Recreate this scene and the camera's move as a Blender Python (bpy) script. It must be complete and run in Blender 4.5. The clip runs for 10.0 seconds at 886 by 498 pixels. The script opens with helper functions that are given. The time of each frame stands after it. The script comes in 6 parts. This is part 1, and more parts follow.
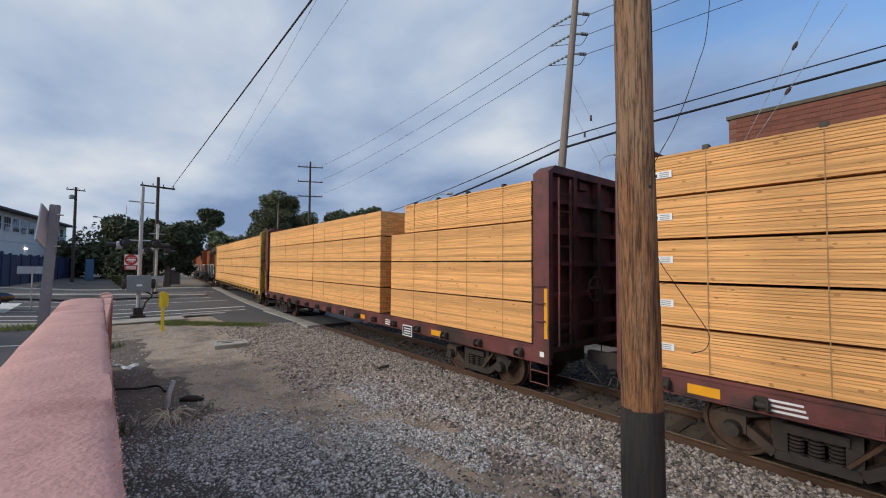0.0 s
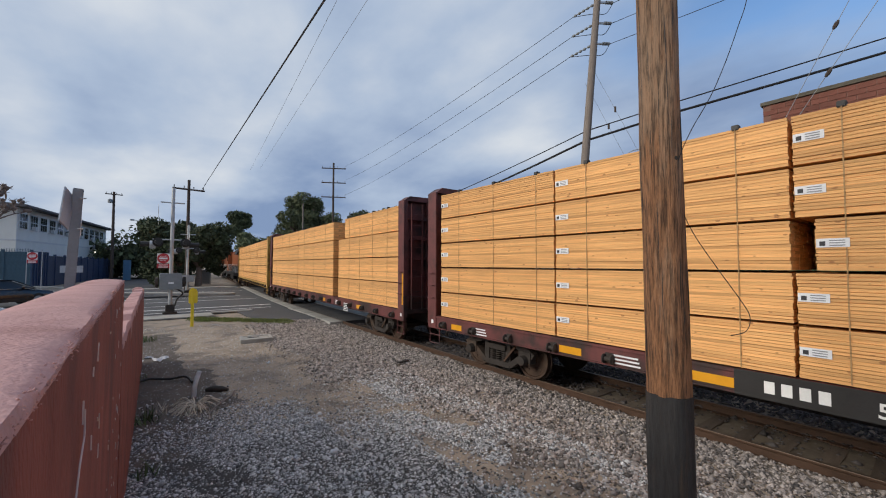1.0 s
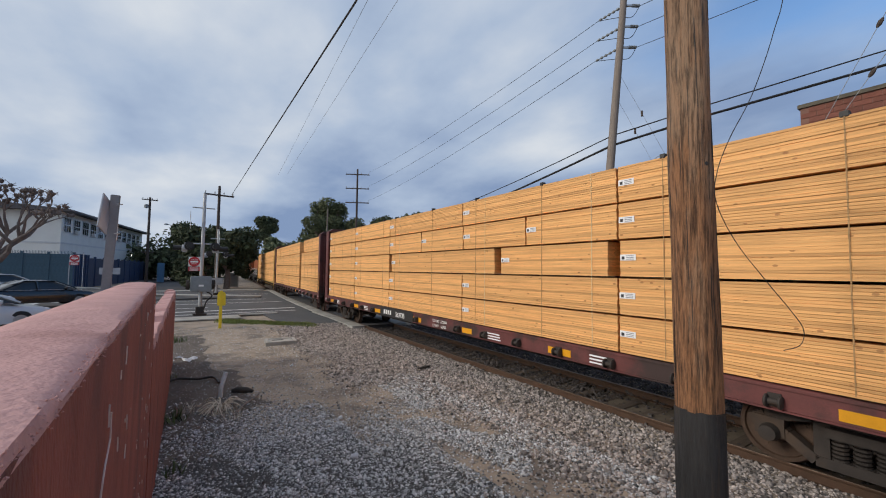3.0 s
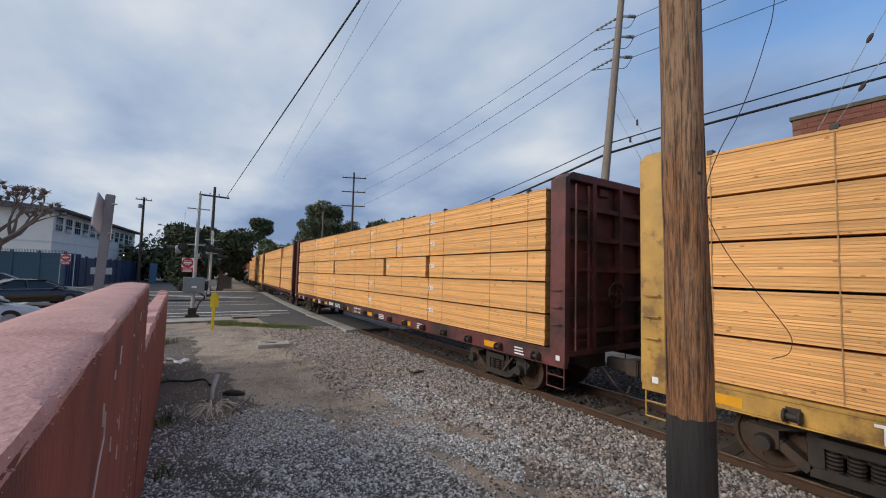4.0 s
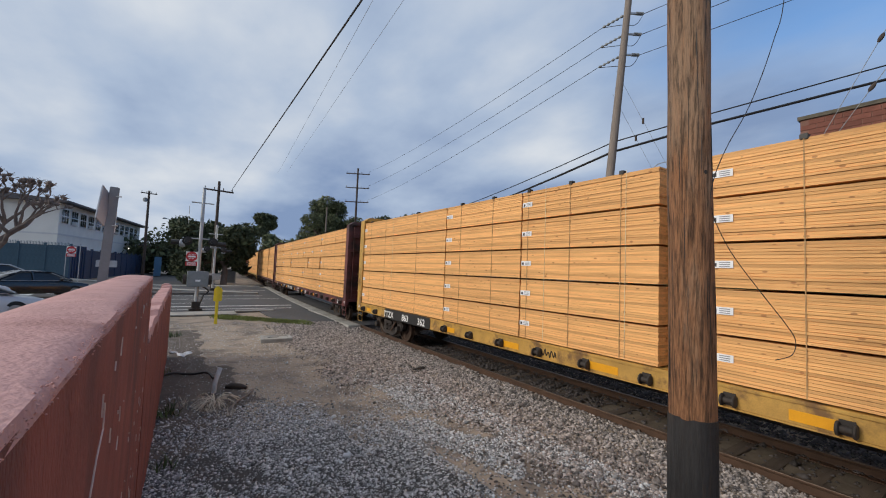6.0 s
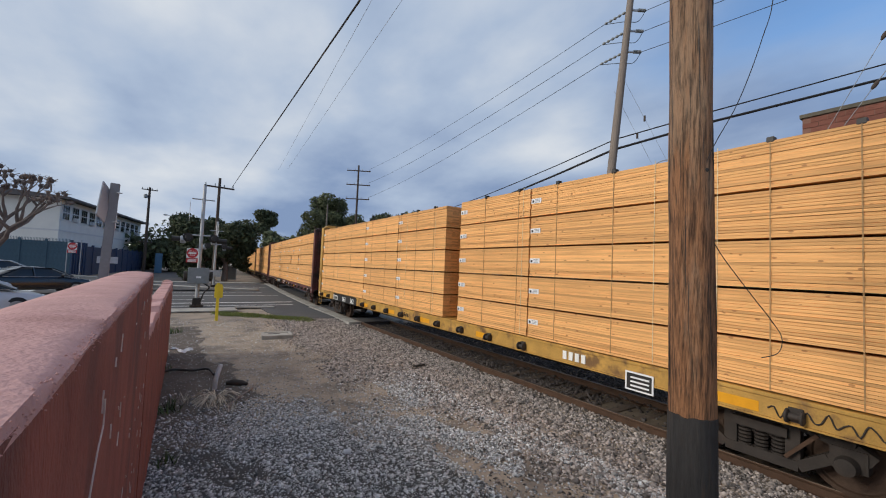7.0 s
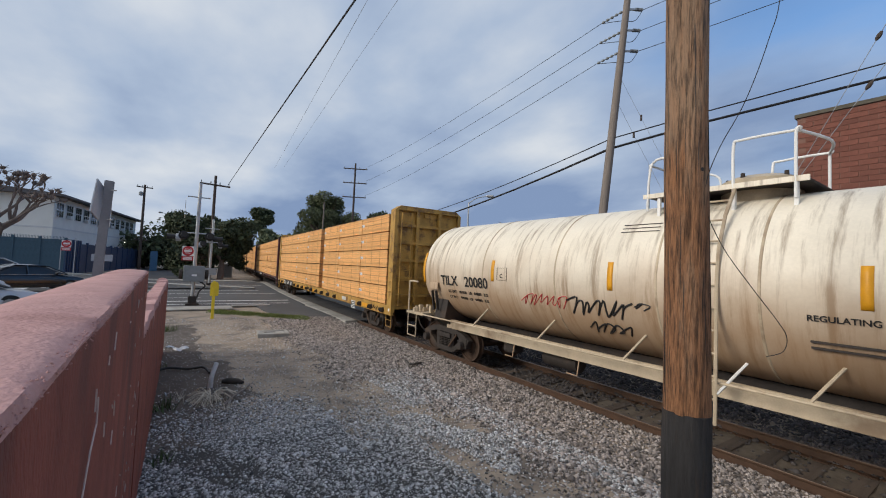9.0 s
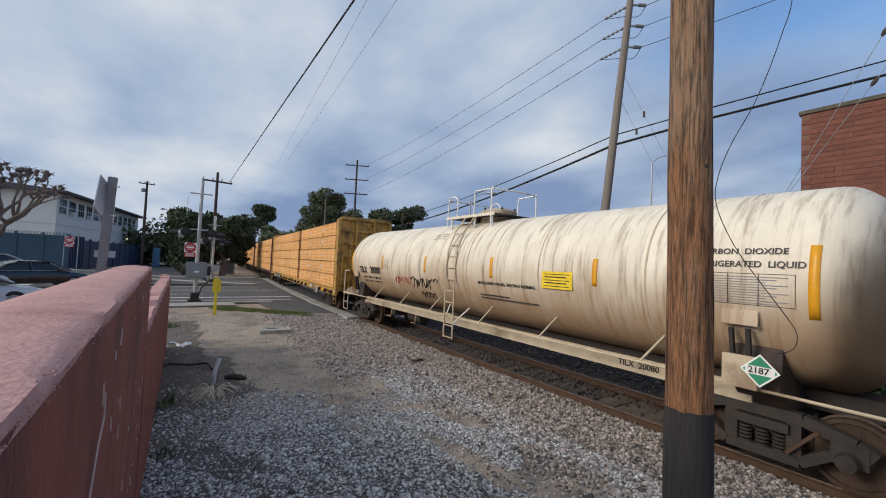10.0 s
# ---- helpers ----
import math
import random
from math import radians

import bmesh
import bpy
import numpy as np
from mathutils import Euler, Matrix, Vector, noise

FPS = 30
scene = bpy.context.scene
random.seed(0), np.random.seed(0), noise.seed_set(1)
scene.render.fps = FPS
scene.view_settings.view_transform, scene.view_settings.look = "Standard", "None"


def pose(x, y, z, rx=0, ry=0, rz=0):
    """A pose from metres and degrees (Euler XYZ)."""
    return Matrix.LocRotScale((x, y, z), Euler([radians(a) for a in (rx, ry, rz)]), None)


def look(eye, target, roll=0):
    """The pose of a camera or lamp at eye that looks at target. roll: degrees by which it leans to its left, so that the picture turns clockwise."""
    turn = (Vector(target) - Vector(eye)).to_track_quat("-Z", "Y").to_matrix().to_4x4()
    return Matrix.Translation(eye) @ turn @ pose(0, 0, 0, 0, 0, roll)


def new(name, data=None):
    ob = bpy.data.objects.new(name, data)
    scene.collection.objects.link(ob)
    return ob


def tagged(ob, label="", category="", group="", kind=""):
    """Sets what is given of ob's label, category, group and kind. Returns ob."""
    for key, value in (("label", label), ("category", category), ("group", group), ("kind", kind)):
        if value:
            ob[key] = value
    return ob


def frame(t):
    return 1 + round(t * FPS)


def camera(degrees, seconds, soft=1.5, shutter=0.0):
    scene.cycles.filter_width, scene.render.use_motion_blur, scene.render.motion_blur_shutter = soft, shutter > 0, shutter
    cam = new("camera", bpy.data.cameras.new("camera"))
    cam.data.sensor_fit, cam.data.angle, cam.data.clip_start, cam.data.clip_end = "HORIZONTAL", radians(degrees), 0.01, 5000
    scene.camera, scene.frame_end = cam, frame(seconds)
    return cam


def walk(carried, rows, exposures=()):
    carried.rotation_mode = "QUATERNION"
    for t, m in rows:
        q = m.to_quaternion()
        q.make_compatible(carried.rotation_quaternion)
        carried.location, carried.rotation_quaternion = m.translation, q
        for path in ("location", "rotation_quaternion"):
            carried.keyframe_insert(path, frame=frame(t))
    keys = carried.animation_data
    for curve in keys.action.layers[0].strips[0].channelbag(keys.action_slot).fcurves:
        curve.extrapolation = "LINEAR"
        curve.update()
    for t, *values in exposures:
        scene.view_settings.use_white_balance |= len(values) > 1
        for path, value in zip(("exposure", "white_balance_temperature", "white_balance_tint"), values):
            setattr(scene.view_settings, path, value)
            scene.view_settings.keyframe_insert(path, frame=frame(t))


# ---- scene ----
cam = camera(96.1, 10.0, soft=1.05)

PATH = [
    (0, (-0.096, 0.158, 2.815), (1.208, 1.671, 2.893), 0.4),
    (0.5, (0.028, 0.194, 2.677), (1.302, 1.733, 2.768), 0.3),
    (1, (0.029, 0.191, 2.638), (1.246, 1.776, 2.717), 0.1),
    (1.5, (0.026, 0.195, 2.639), (1.198, 1.814, 2.717), 0.0),
    (2, (0.032, 0.196, 2.644), (1.172, 1.838, 2.725), 0.1),
    (2.5, (0.046, 0.202, 2.648), (1.173, 1.851, 2.74), 0.4),
    (4, (0.033, 0.187, 2.647), (1.179, 1.822, 2.777), 1.5),
    (4.5, (0.04, 0.191, 2.642), (1.187, 1.825, 2.774), 1.8),
    (5, (0.031, 0.196, 2.639), (1.175, 1.831, 2.766), 2.0),
    (5.5, (0.037, 0.194, 2.643), (1.174, 1.834, 2.764), 2.1),
    (7, (0.043, 0.195, 2.643), (1.175, 1.84, 2.744), 2.4),
    (7.5, (0.039, 0.196, 2.645), (1.176, 1.838, 2.742), 2.4),
    (8, (0.038, 0.193, 2.642), (1.179, 1.833, 2.739), 2.5),
    (8.5, (0.041, 0.191, 2.64), (1.187, 1.828, 2.735), 2.5),
    (9, (0.046, 0.193, 2.643), (1.192, 1.83, 2.737), 2.5),
    (9.5, (0.043, 0.195, 2.645), (1.18, 1.838, 2.736), 2.6),
    (10, (0.039, 0.197, 2.641), (1.179, 1.838, 2.719), 2.6),
]
walk(cam, [(t, look(eye, target, roll)) for t, eye, target, roll in PATH])

# ---- world, sun, exposure ----
scene.view_settings.exposure = 0.0


def link(nt, a, b):
    nt.links.new(a, b)


def make_world():
    w = bpy.data.worlds.new("evening_sky")
    w.use_nodes = True
    nt = w.node_tree
    nt.nodes.clear()
    N = nt.nodes.new
    out, bg = N("ShaderNodeOutputWorld"), N("ShaderNodeBackground")
    sky = N("ShaderNodeTexSky")
    sky.sky_type, sky.sun_disc = "NISHITA", False
    sky.sun_elevation, sky.sun_rotation = radians(24), radians(283)
    sky.air_density, sky.dust_density, sky.ozone_density = 1.3, 0.6, 2.0
    tc = N("ShaderNodeTexCoord")
    sep = N("ShaderNodeSeparateXYZ")
    link(nt, tc.outputs["Generated"], sep.inputs[0])
    lift = N("ShaderNodeMath"); lift.operation = "MAXIMUM"; lift.inputs[1].default_value = 0.0
    link(nt, sep.outputs[2], lift.inputs[0])
    add = N("ShaderNodeMath"); add.operation = "ADD"; add.inputs[1].default_value = 0.22
    link(nt, lift.outputs[0], add.inputs[0])
    dome = N("ShaderNodeVectorMath"); dome.operation = "SCALE"
    inv = N("ShaderNodeMath"); inv.operation = "DIVIDE"; inv.inputs[0].default_value = 1.0
    link(nt, add.outputs[0], inv.inputs[1])
    link(nt, tc.outputs["Generated"], dome.inputs[0])
    link(nt, inv.outputs[0], dome.inputs["Scale"])
    big = N("ShaderNodeTexNoise")
    big.inputs["Scale"].default_value, big.inputs["Detail"].default_value, big.inputs["Roughness"].default_value = 0.9, 7, 0.52
    mp = N("ShaderNodeMapping"); mp.inputs["Location"].default_value = (3.1, 1.7, 0.4)
    mp.inputs["Rotation"].default_value = (0, 0, radians(35)); mp.inputs["Scale"].default_value = (1.0, 0.55, 1.0)
    link(nt, dome.outputs[0], mp.inputs[0])
    link(nt, mp.outputs[0], big.inputs["Vector"])
    # cover thins towards the clear side of the sky
    drift = N("ShaderNodeVectorMath"); drift.operation = "DOT_PRODUCT"; drift.inputs[1].default_value = (0.72, -0.26, 0.30)
    link(nt, tc.outputs["Generated"], drift.inputs[0])
    cov = N("ShaderNodeMath"); cov.operation = "SUBTRACT"
    link(nt, big.outputs["Fac"], cov.inputs[0])
    link(nt, drift.outputs["Value"], cov.inputs[1])
    cover = N("ShaderNodeMapRange"); cover.interpolation_type = "SMOOTHSTEP"
    cover.inputs["From Min"].default_value, cover.inputs["From Max"].default_value = -0.20, 0.16
    # haze thickens towards the horizon
    low = N("ShaderNodeMapRange"); low.inputs["From Min"].default_value, low.inputs["From Max"].default_value = 0.44, 0.12
    low.inputs["To Max"].default_value = 0.50
    link(nt, sep.outputs[2], low.inputs["Value"])
    sumc = N("ShaderNodeMath"); sumc.operation = "ADD"
    link(nt, cov.outputs[0], sumc.inputs[0]); link(nt, low.outputs["Result"], sumc.inputs[1])
    link(nt, sumc.outputs[0], cover.inputs["Value"])
    shade = N("ShaderNodeTexNoise")
    shade.inputs["Scale"].default_value, shade.inputs["Detail"].default_value, shade.inputs["Roughness"].default_value = 1.6, 8, 0.50
    mp2 = N("ShaderNodeMapping"); mp2.inputs["Location"].default_value = (0.4, 6.2, 1.1); mp2.inputs["Scale"].default_value = (1.0, 0.7, 1.0)
    link(nt, dome.outputs[0], mp2.inputs[0])
    link(nt, mp2.outputs[0], shade.inputs["Vector"])
    ramp = N("ShaderNodeValToRGB")
    ramp.color_ramp.elements[0].position, ramp.color_ramp.elements[0].color = 0.32, (0.225, 0.315, 0.50, 1)
    ramp.color_ramp.elements[1].position, ramp.color_ramp.elements[1].color = 0.78, (0.67, 0.715, 0.775, 1)
    e = ramp.color_ramp.elements.new(0.55); e.color = (0.415, 0.508, 0.66, 1)
    # brighter towards the hidden sun
    lit = N("ShaderNodeVectorMath"); lit.operation = "DOT_PRODUCT"; lit.inputs[1].default_value = (-0.19, 0.03, 0.22)
    link(nt, tc.outputs["Generated"], lit.inputs[0])
    tone = N("ShaderNodeMath"); tone.operation = "ADD"
    link(nt, shade.outputs["Fac"], tone.inputs[0]); link(nt, lit.outputs["Value"], tone.inputs[1])
    last = tone.outputs[0]
    # a bright break in the cloud and a low dark bank
    for at, reach, amount in (((0.649, 0.674, 0.353), 0.978, 0.20), ((0.325, 0.922, 0.215), 0.9915, -0.13)):
        d = N("ShaderNodeVectorMath"); d.operation = "DOT_PRODUCT"; d.inputs[1].default_value = at
        link(nt, tc.outputs["Generated"], d.inputs[0])
        wob = N("ShaderNodeMath"); wob.operation = "MULTIPLY_ADD"; wob.inputs[1].default_value = 0.05
        link(nt, big.outputs["Fac"], wob.inputs[0]); link(nt, d.outputs["Value"], wob.inputs[2])
        p = N("ShaderNodeMapRange"); p.interpolation_type = "SMOOTHSTEP"
        p.inputs["From Min"].default_value, p.inputs["From Max"].default_value, p.inputs["To Max"].default_value = reach + 0.02, 1.03, amount
        link(nt, wob.outputs[0], p.inputs["Value"])
        k = N("ShaderNodeMath"); k.operation = "ADD"
        link(nt, last, k.inputs[0]); link(nt, p.outputs["Result"], k.inputs[1]); last = k.outputs[0]
    link(nt, last, ramp.inputs[0])
    gain = N("ShaderNodeMix"); gain.data_type = "RGBA"; gain.blend_type = "MULTIPLY"; gain.inputs["Factor"].default_value = 1.0
    link(nt, sky.outputs[0], gain.inputs["A"]); gain.inputs["B"].default_value = (0.105, 0.135, 0.172, 1)
    mix = N("ShaderNodeMix"); mix.data_type = "RGBA"
    link(nt, cover.outputs["Result"], mix.inputs["Factor"])
    link(nt, gain.outputs["Result"], mix.inputs["A"])
    link(nt, ramp.outputs[0], mix.inputs["B"])
    link(nt, mix.outputs["Result"], bg.inputs[0])
    bg.inputs[1].default_value = 1.0
    link(nt, bg.outputs[0], out.inputs[0])
    scene.world = w


make_world()
sun = new("sun", bpy.data.lights.new("sun", "SUN"))
sun.data.energy, sun.data.angle, sun.data.color = 2.35, radians(22), (1.0, 0.91, 0.79)
sun.matrix_world = look((-30, 7, 15), (0, 0, 0))


# ---- materials ----
def mat(name, color, rough=0.8, metal=0.0, var=0.25, scale=6.0, fine=60.0, bump=0.25, stain=None, stain_scale=1.2, stain_at=0.55,
        stretch=(1, 1, 1), island=0.0, obj=0.0, coat=0.0):
    """A surface with broad and fine variation of its colour, optional stains, and fine relief."""
    m = bpy.data.materials.new(name)
    m.use_nodes = True
    nt = m.node_tree
    N = nt.nodes.new
    bs = nt.nodes["Principled BSDF"]
    tc, mp = N("ShaderNodeTexCoord"), N("ShaderNodeMapping")
    mp.inputs["Scale"].default_value = stretch
    link(nt, tc.outputs["Object"], mp.inputs[0])
    n1, n2 = N("ShaderNodeTexNoise"), N("ShaderNodeTexNoise")
    for n, s, d in ((n1, scale, 5), (n2, fine, 3)):
        n.inputs["Scale"].default_value, n.inputs["Detail"].default_value = s, d
        link(nt, mp.outputs[0], n.inputs["Vector"])
    amt = N("ShaderNodeMath"); amt.operation = "MULTIPLY_ADD"
    link(nt, n1.outputs["Fac"], amt.inputs[0]); amt.inputs[1].default_value = 0.65
    half = N("ShaderNodeMath"); half.operation = "MULTIPLY"; half.inputs[1].default_value = 0.35
    link(nt, n2.outputs["Fac"], half.inputs[0]); link(nt, half.outputs[0], amt.inputs[2])
    val = N("ShaderNodeMapRange")
    val.inputs["From Min"].default_value, val.inputs["From Max"].default_value = 0.3, 0.7
    val.inputs["To Min"].default_value, val.inputs["To Max"].default_value = 1 - var, 1 + var
    link(nt, amt.outputs[0], val.inputs["Value"])
    last = val.outputs["Result"]
    if island:
        g = N("ShaderNodeNewGeometry")
        r = N("ShaderNodeMapRange"); r.inputs["To Min"].default_value, r.inputs["To Max"].default_value = 1 - island, 1 + island
        link(nt, g.outputs["Random Per Island"], r.inputs["Value"])
        k = N("ShaderNodeMath"); k.operation = "MULTIPLY"
        link(nt, last, k.inputs[0]); link(nt, r.outputs["Result"], k.inputs[1]); last = k.outputs[0]
    if obj:
        g = N("ShaderNodeObjectInfo")
        r = N("ShaderNodeMapRange"); r.inputs["To Min"].default_value, r.inputs["To Max"].default_value = 1 - obj, 1 + obj
        link(nt, g.outputs["Random"], r.inputs["Value"])
        k = N("ShaderNodeMath"); k.operation = "MULTIPLY"
        link(nt, last, k.inputs[0]); link(nt, r.outputs["Result"], k.inputs[1]); last = k.outputs[0]
    base = N("ShaderNodeVectorMath"); base.operation = "SCALE"
    base.inputs[0].default_value = color
    link(nt, last, base.inputs["Scale"])
    col = base.outputs[0]
    if stain:
        n3 = N("ShaderNodeTexNoise"); n3.inputs["Scale"].default_value, n3.inputs["Detail"].default_value, n3.inputs["Roughness"].default_value = stain_scale, 8, 0.62
        link(nt, mp.outputs[0], n3.inputs["Vector"])
        f = N("ShaderNodeMapRange"); f.interpolation_type = "SMOOTHSTEP"
        f.inputs["From Min"].default_value, f.inputs["From Max"].default_value = stain_at - 0.06, stain_at + 0.14
        link(nt, n3.outputs["Fac"], f.inputs["Value"])
        mx = N("ShaderNodeMix"); mx.data_type = "RGBA"
        link(nt, f.outputs["Result"], mx.inputs["Factor"]); link(nt, col, mx.inputs["A"]); mx.inputs["B"].default_value = (*stain, 1)
        col = mx.outputs["Result"]
    link(nt, col, bs.inputs["Base Color"])
    bs.inputs["Roughness"].default_value, bs.inputs["Metallic"].default_value = rough, metal
    if coat:
        bs.inputs["Coat Weight"].default_value = coat
    if bump:
        b = N("ShaderNodeBump"); b.inputs["Strength"].default_value, b.inputs["Distance"].default_value = bump, 0.02
        link(nt, amt.outputs[0], b.inputs["Height"]); link(nt, b.outputs[0], bs.inputs["Normal"])
    return m


def glow(name, color, strength):
    m = bpy.data.materials.new(name)
    m.use_nodes = True
    bs = m.node_tree.nodes["Principled BSDF"]
    bs.inputs["Base Color"].default_value = (*color, 1)
    bs.inputs["Emission Color"].default_value, bs.inputs["Emission Strength"].default_value = (*color, 1), strength
    return m


def pine_material():
    """Fresh sawn pine: long grain, tone from board to board, small brown knots."""
    m = mat("pine_boards", (0.70, 0.372, 0.136), 0.72, var=0.24, scale=4, fine=26, bump=0.15, stretch=(3, 0.30, 9), island=0.19, obj=0.06)
    nt = m.node_tree
    N = nt.nodes.new
    bs = nt.nodes["Principled BSDF"]
    old = bs.inputs["Base Color"].links[0].from_socket
    tc, geo, info = N("ShaderNodeTexCoord"), N("ShaderNodeNewGeometry"), N("ShaderNodeObjectInfo")
    both = N("ShaderNodeMath"); both.operation = "ADD"
    link(nt, geo.outputs["Random Per Island"], both.inputs[0]); link(nt, info.outputs["Random"], both.inputs[1])
    far = N("ShaderNodeMath"); far.operation = "MULTIPLY"; far.inputs[1].default_value = 61.0
    link(nt, both.outputs[0], far.inputs[0])
    off = N("ShaderNodeCombineXYZ"); link(nt, far.outputs[0], off.inputs[1])
    shift = N("ShaderNodeVectorMath"); shift.operation = "ADD"
    link(nt, tc.outputs["Object"], shift.inputs[0]); link(nt, off.outputs[0], shift.inputs[1])
    mp = N("ShaderNodeMapping"); mp.inputs["Scale"].default_value = (0.6, 1.0, 1.9)
    link(nt, shift.outputs[0], mp.inputs[0])
    vor = N("ShaderNodeTexVoronoi"); vor.inputs["Scale"].default_value = 5.6
    link(nt, mp.outputs[0], vor.inputs["Vector"])
    size = N("ShaderNodeSeparateColor"); link(nt, vor.outputs["Color"], size.inputs[0])
    lim = N("ShaderNodeMapRange"); lim.inputs["From Min"].default_value, lim.inputs["To Min"].default_value, lim.inputs["To Max"].default_value = 0.30, 0.0, 0.20
    link(nt, size.outputs[0], lim.inputs["Value"])
    sub = N("ShaderNodeMath"); sub.operation = "SUBTRACT"
    link(nt, lim.outputs["Result"], sub.inputs[0]); link(nt, vor.outputs["Distance"], sub.inputs[1])
    f = N("ShaderNodeMapRange"); f.interpolation_type = "SMOOTHSTEP"
    f.inputs["From Min"].default_value, f.inputs["From Max"].default_value, f.inputs["To Max"].default_value = -0.015, 0.045, 0.62
    link(nt, sub.outputs[0], f.inputs["Value"])
    mx = N("ShaderNodeMix"); mx.data_type = "RGBA"; mx.inputs["B"].default_value = (0.22, 0.075, 0.022, 1)
    link(nt, f.outputs["Result"], mx.inputs["Factor"]); link(nt, old, mx.inputs["A"])
    link(nt, mx.outputs["Result"], bs.inputs["Base Color"])
    return m


LUMBER = pine_material()
LABEL = mat("paper_label", (0.75, 0.76, 0.78), 0.6, var=0.08)
INK = mat("black_ink", (0.03, 0.03, 0.035), 0.6, var=0.1)
STRAP = mat("strap_dark", (0.38, 0.225, 0.095), 0.7, var=0.3)
STRAP_LIGHT = mat("strap_pale_plastic", (0.66, 0.56, 0.34), 0.5, var=0.15)
MAROON = mat("maroon_car_paint", (0.125, 0.036, 0.034), 0.6, var=0.35, scale=3, stain=(0.040, 0.022, 0.020), stain_at=0.50)
YELLOW = mat("yellow_car_paint", (0.46, 0.265, 0.060), 0.55, var=0.3, scale=2.5, stain=(0.17, 0.090, 0.034), stain_at=0.54, stain_scale=2.6)
REFLECT = mat("yellow_reflector", (0.72, 0.33, 0.012), 0.4, var=0.1)
WHITE_PAINT = mat("white_paint", (0.78, 0.78, 0.76), 0.5, var=0.1)
BLACK_PAINT = mat("black_paint", (0.018, 0.017, 0.017), 0.55, var=0.3)
GRIME = mat("dark_grimy_steel", (0.030, 0.024, 0.021), 0.75, var=0.4, scale=8, stain=(0.062, 0.040, 0.027))
WHEEL = mat("rusty_wheel_steel", (0.085, 0.055, 0.040), 0.6, metal=0.5, var=0.35, scale=8)
RAIL = mat("rail_rust", (0.080, 0.044, 0.027), 0.65, metal=0.3, var=0.3, scale=5)
RAIL_TOP = mat("rail_worn_top", (0.125, 0.090, 0.066), 0.52, metal=0.5, var=0.1, bump=0.05)
FINES = mat("packed_sandy_fines", (0.135, 0.108, 0.078), 0.95, var=0.3, scale=6, fine=60, bump=0.8, stain=(0.075, 0.058, 0.045), stain_scale=2.5, stain_at=0.55)
TIE = mat("weathered_tie", (0.100, 0.074, 0.054), 0.9, var=0.35, scale=4, stretch=(0.3, 3, 3), bump=0.6, obj=0.25)


def pole_material():
    """Old treated pole: long dark grain, red-brown below and greyed by weather above."""
    m = mat("weathered_pole_wood", (0.275, 0.130, 0.060), 0.88, var=0.45, scale=5, fine=24, bump=1.2, stretch=(9, 9, 0.7), stain=(0.085, 0.042, 0.023), stain_scale=5.0, stain_at=0.55)
    nt = m.node_tree
    N = nt.nodes.new
    bs = nt.nodes["Principled BSDF"]
    old = bs.inputs["Base Color"].links[0].from_socket
    tc, mp = N("ShaderNodeTexCoord"), N("ShaderNodeMapping")
    link(nt, tc.outputs["Object"], mp.inputs[0]); mp.inputs["Scale"].default_value = (3.0, 3.0, 0.5)
    n = N("ShaderNodeTexNoise"); n.inputs["Scale"].default_value, n.inputs["Detail"].default_value, n.inputs["Roughness"].default_value = 3.0, 8, 0.65
    link(nt, mp.outputs[0], n.inputs["Vector"])
    sep = N("ShaderNodeSeparateXYZ"); link(nt, tc.outputs["Object"], sep.inputs[0])
    up = N("ShaderNodeMath"); up.operation = "MULTIPLY_ADD"; up.inputs[1].default_value = 0.11
    link(nt, sep.outputs[2], up.inputs[0]); link(nt, n.outputs["Fac"], up.inputs[2])
    f = N("ShaderNodeMapRange"); f.interpolation_type = "SMOOTHSTEP"
    f.inputs["From Min"].default_value, f.inputs["From Max"].default_value, f.inputs["To Max"].default_value = 0.76, 1.10, 0.75
    link(nt, up.outputs[0], f.inputs["Value"])
    grey = N("ShaderNodeMix"); grey.data_type = "RGBA"; grey.blend_type = "MIX"; grey.inputs["B"].default_value = (0.30, 0.205, 0.135, 1)
    link(nt, f.outputs["Result"], grey.inputs["Factor"]); link(nt, old, grey.inputs["A"])
    # fine dark grain lines over all of it
    mp2 = N("ShaderNodeMapping"); mp2.inputs["Scale"].default_value = (22, 22, 1.7)
    link(nt, tc.outputs["Object"], mp2.inputs[0])
    g = N("ShaderNodeTexNoise"); g.inputs["Scale"].default_value, g.inputs["Detail"].default_value, g.inputs["Roughness"].default_value = 2.0, 6, 0.72
    link(nt, mp2.outputs[0], g.inputs["Vector"])
    gf = N("ShaderNodeMapRange"); gf.inputs["From Min"].default_value, gf.inputs["From Max"].default_value, gf.inputs["To Min"].default_value, gf.inputs["To Max"].default_value = 0.38, 0.55, 0.28, 1.10
    link(nt, g.outputs["Fac"], gf.inputs["Value"])
    out = N("ShaderNodeVectorMath"); out.operation = "SCALE"
    link(nt, grey.outputs["Result"], out.inputs[0]); link(nt, gf.outputs["Result"], out.inputs["Scale"])
    link(nt, out.outputs[0], bs.inputs["Base Color"])
    return m


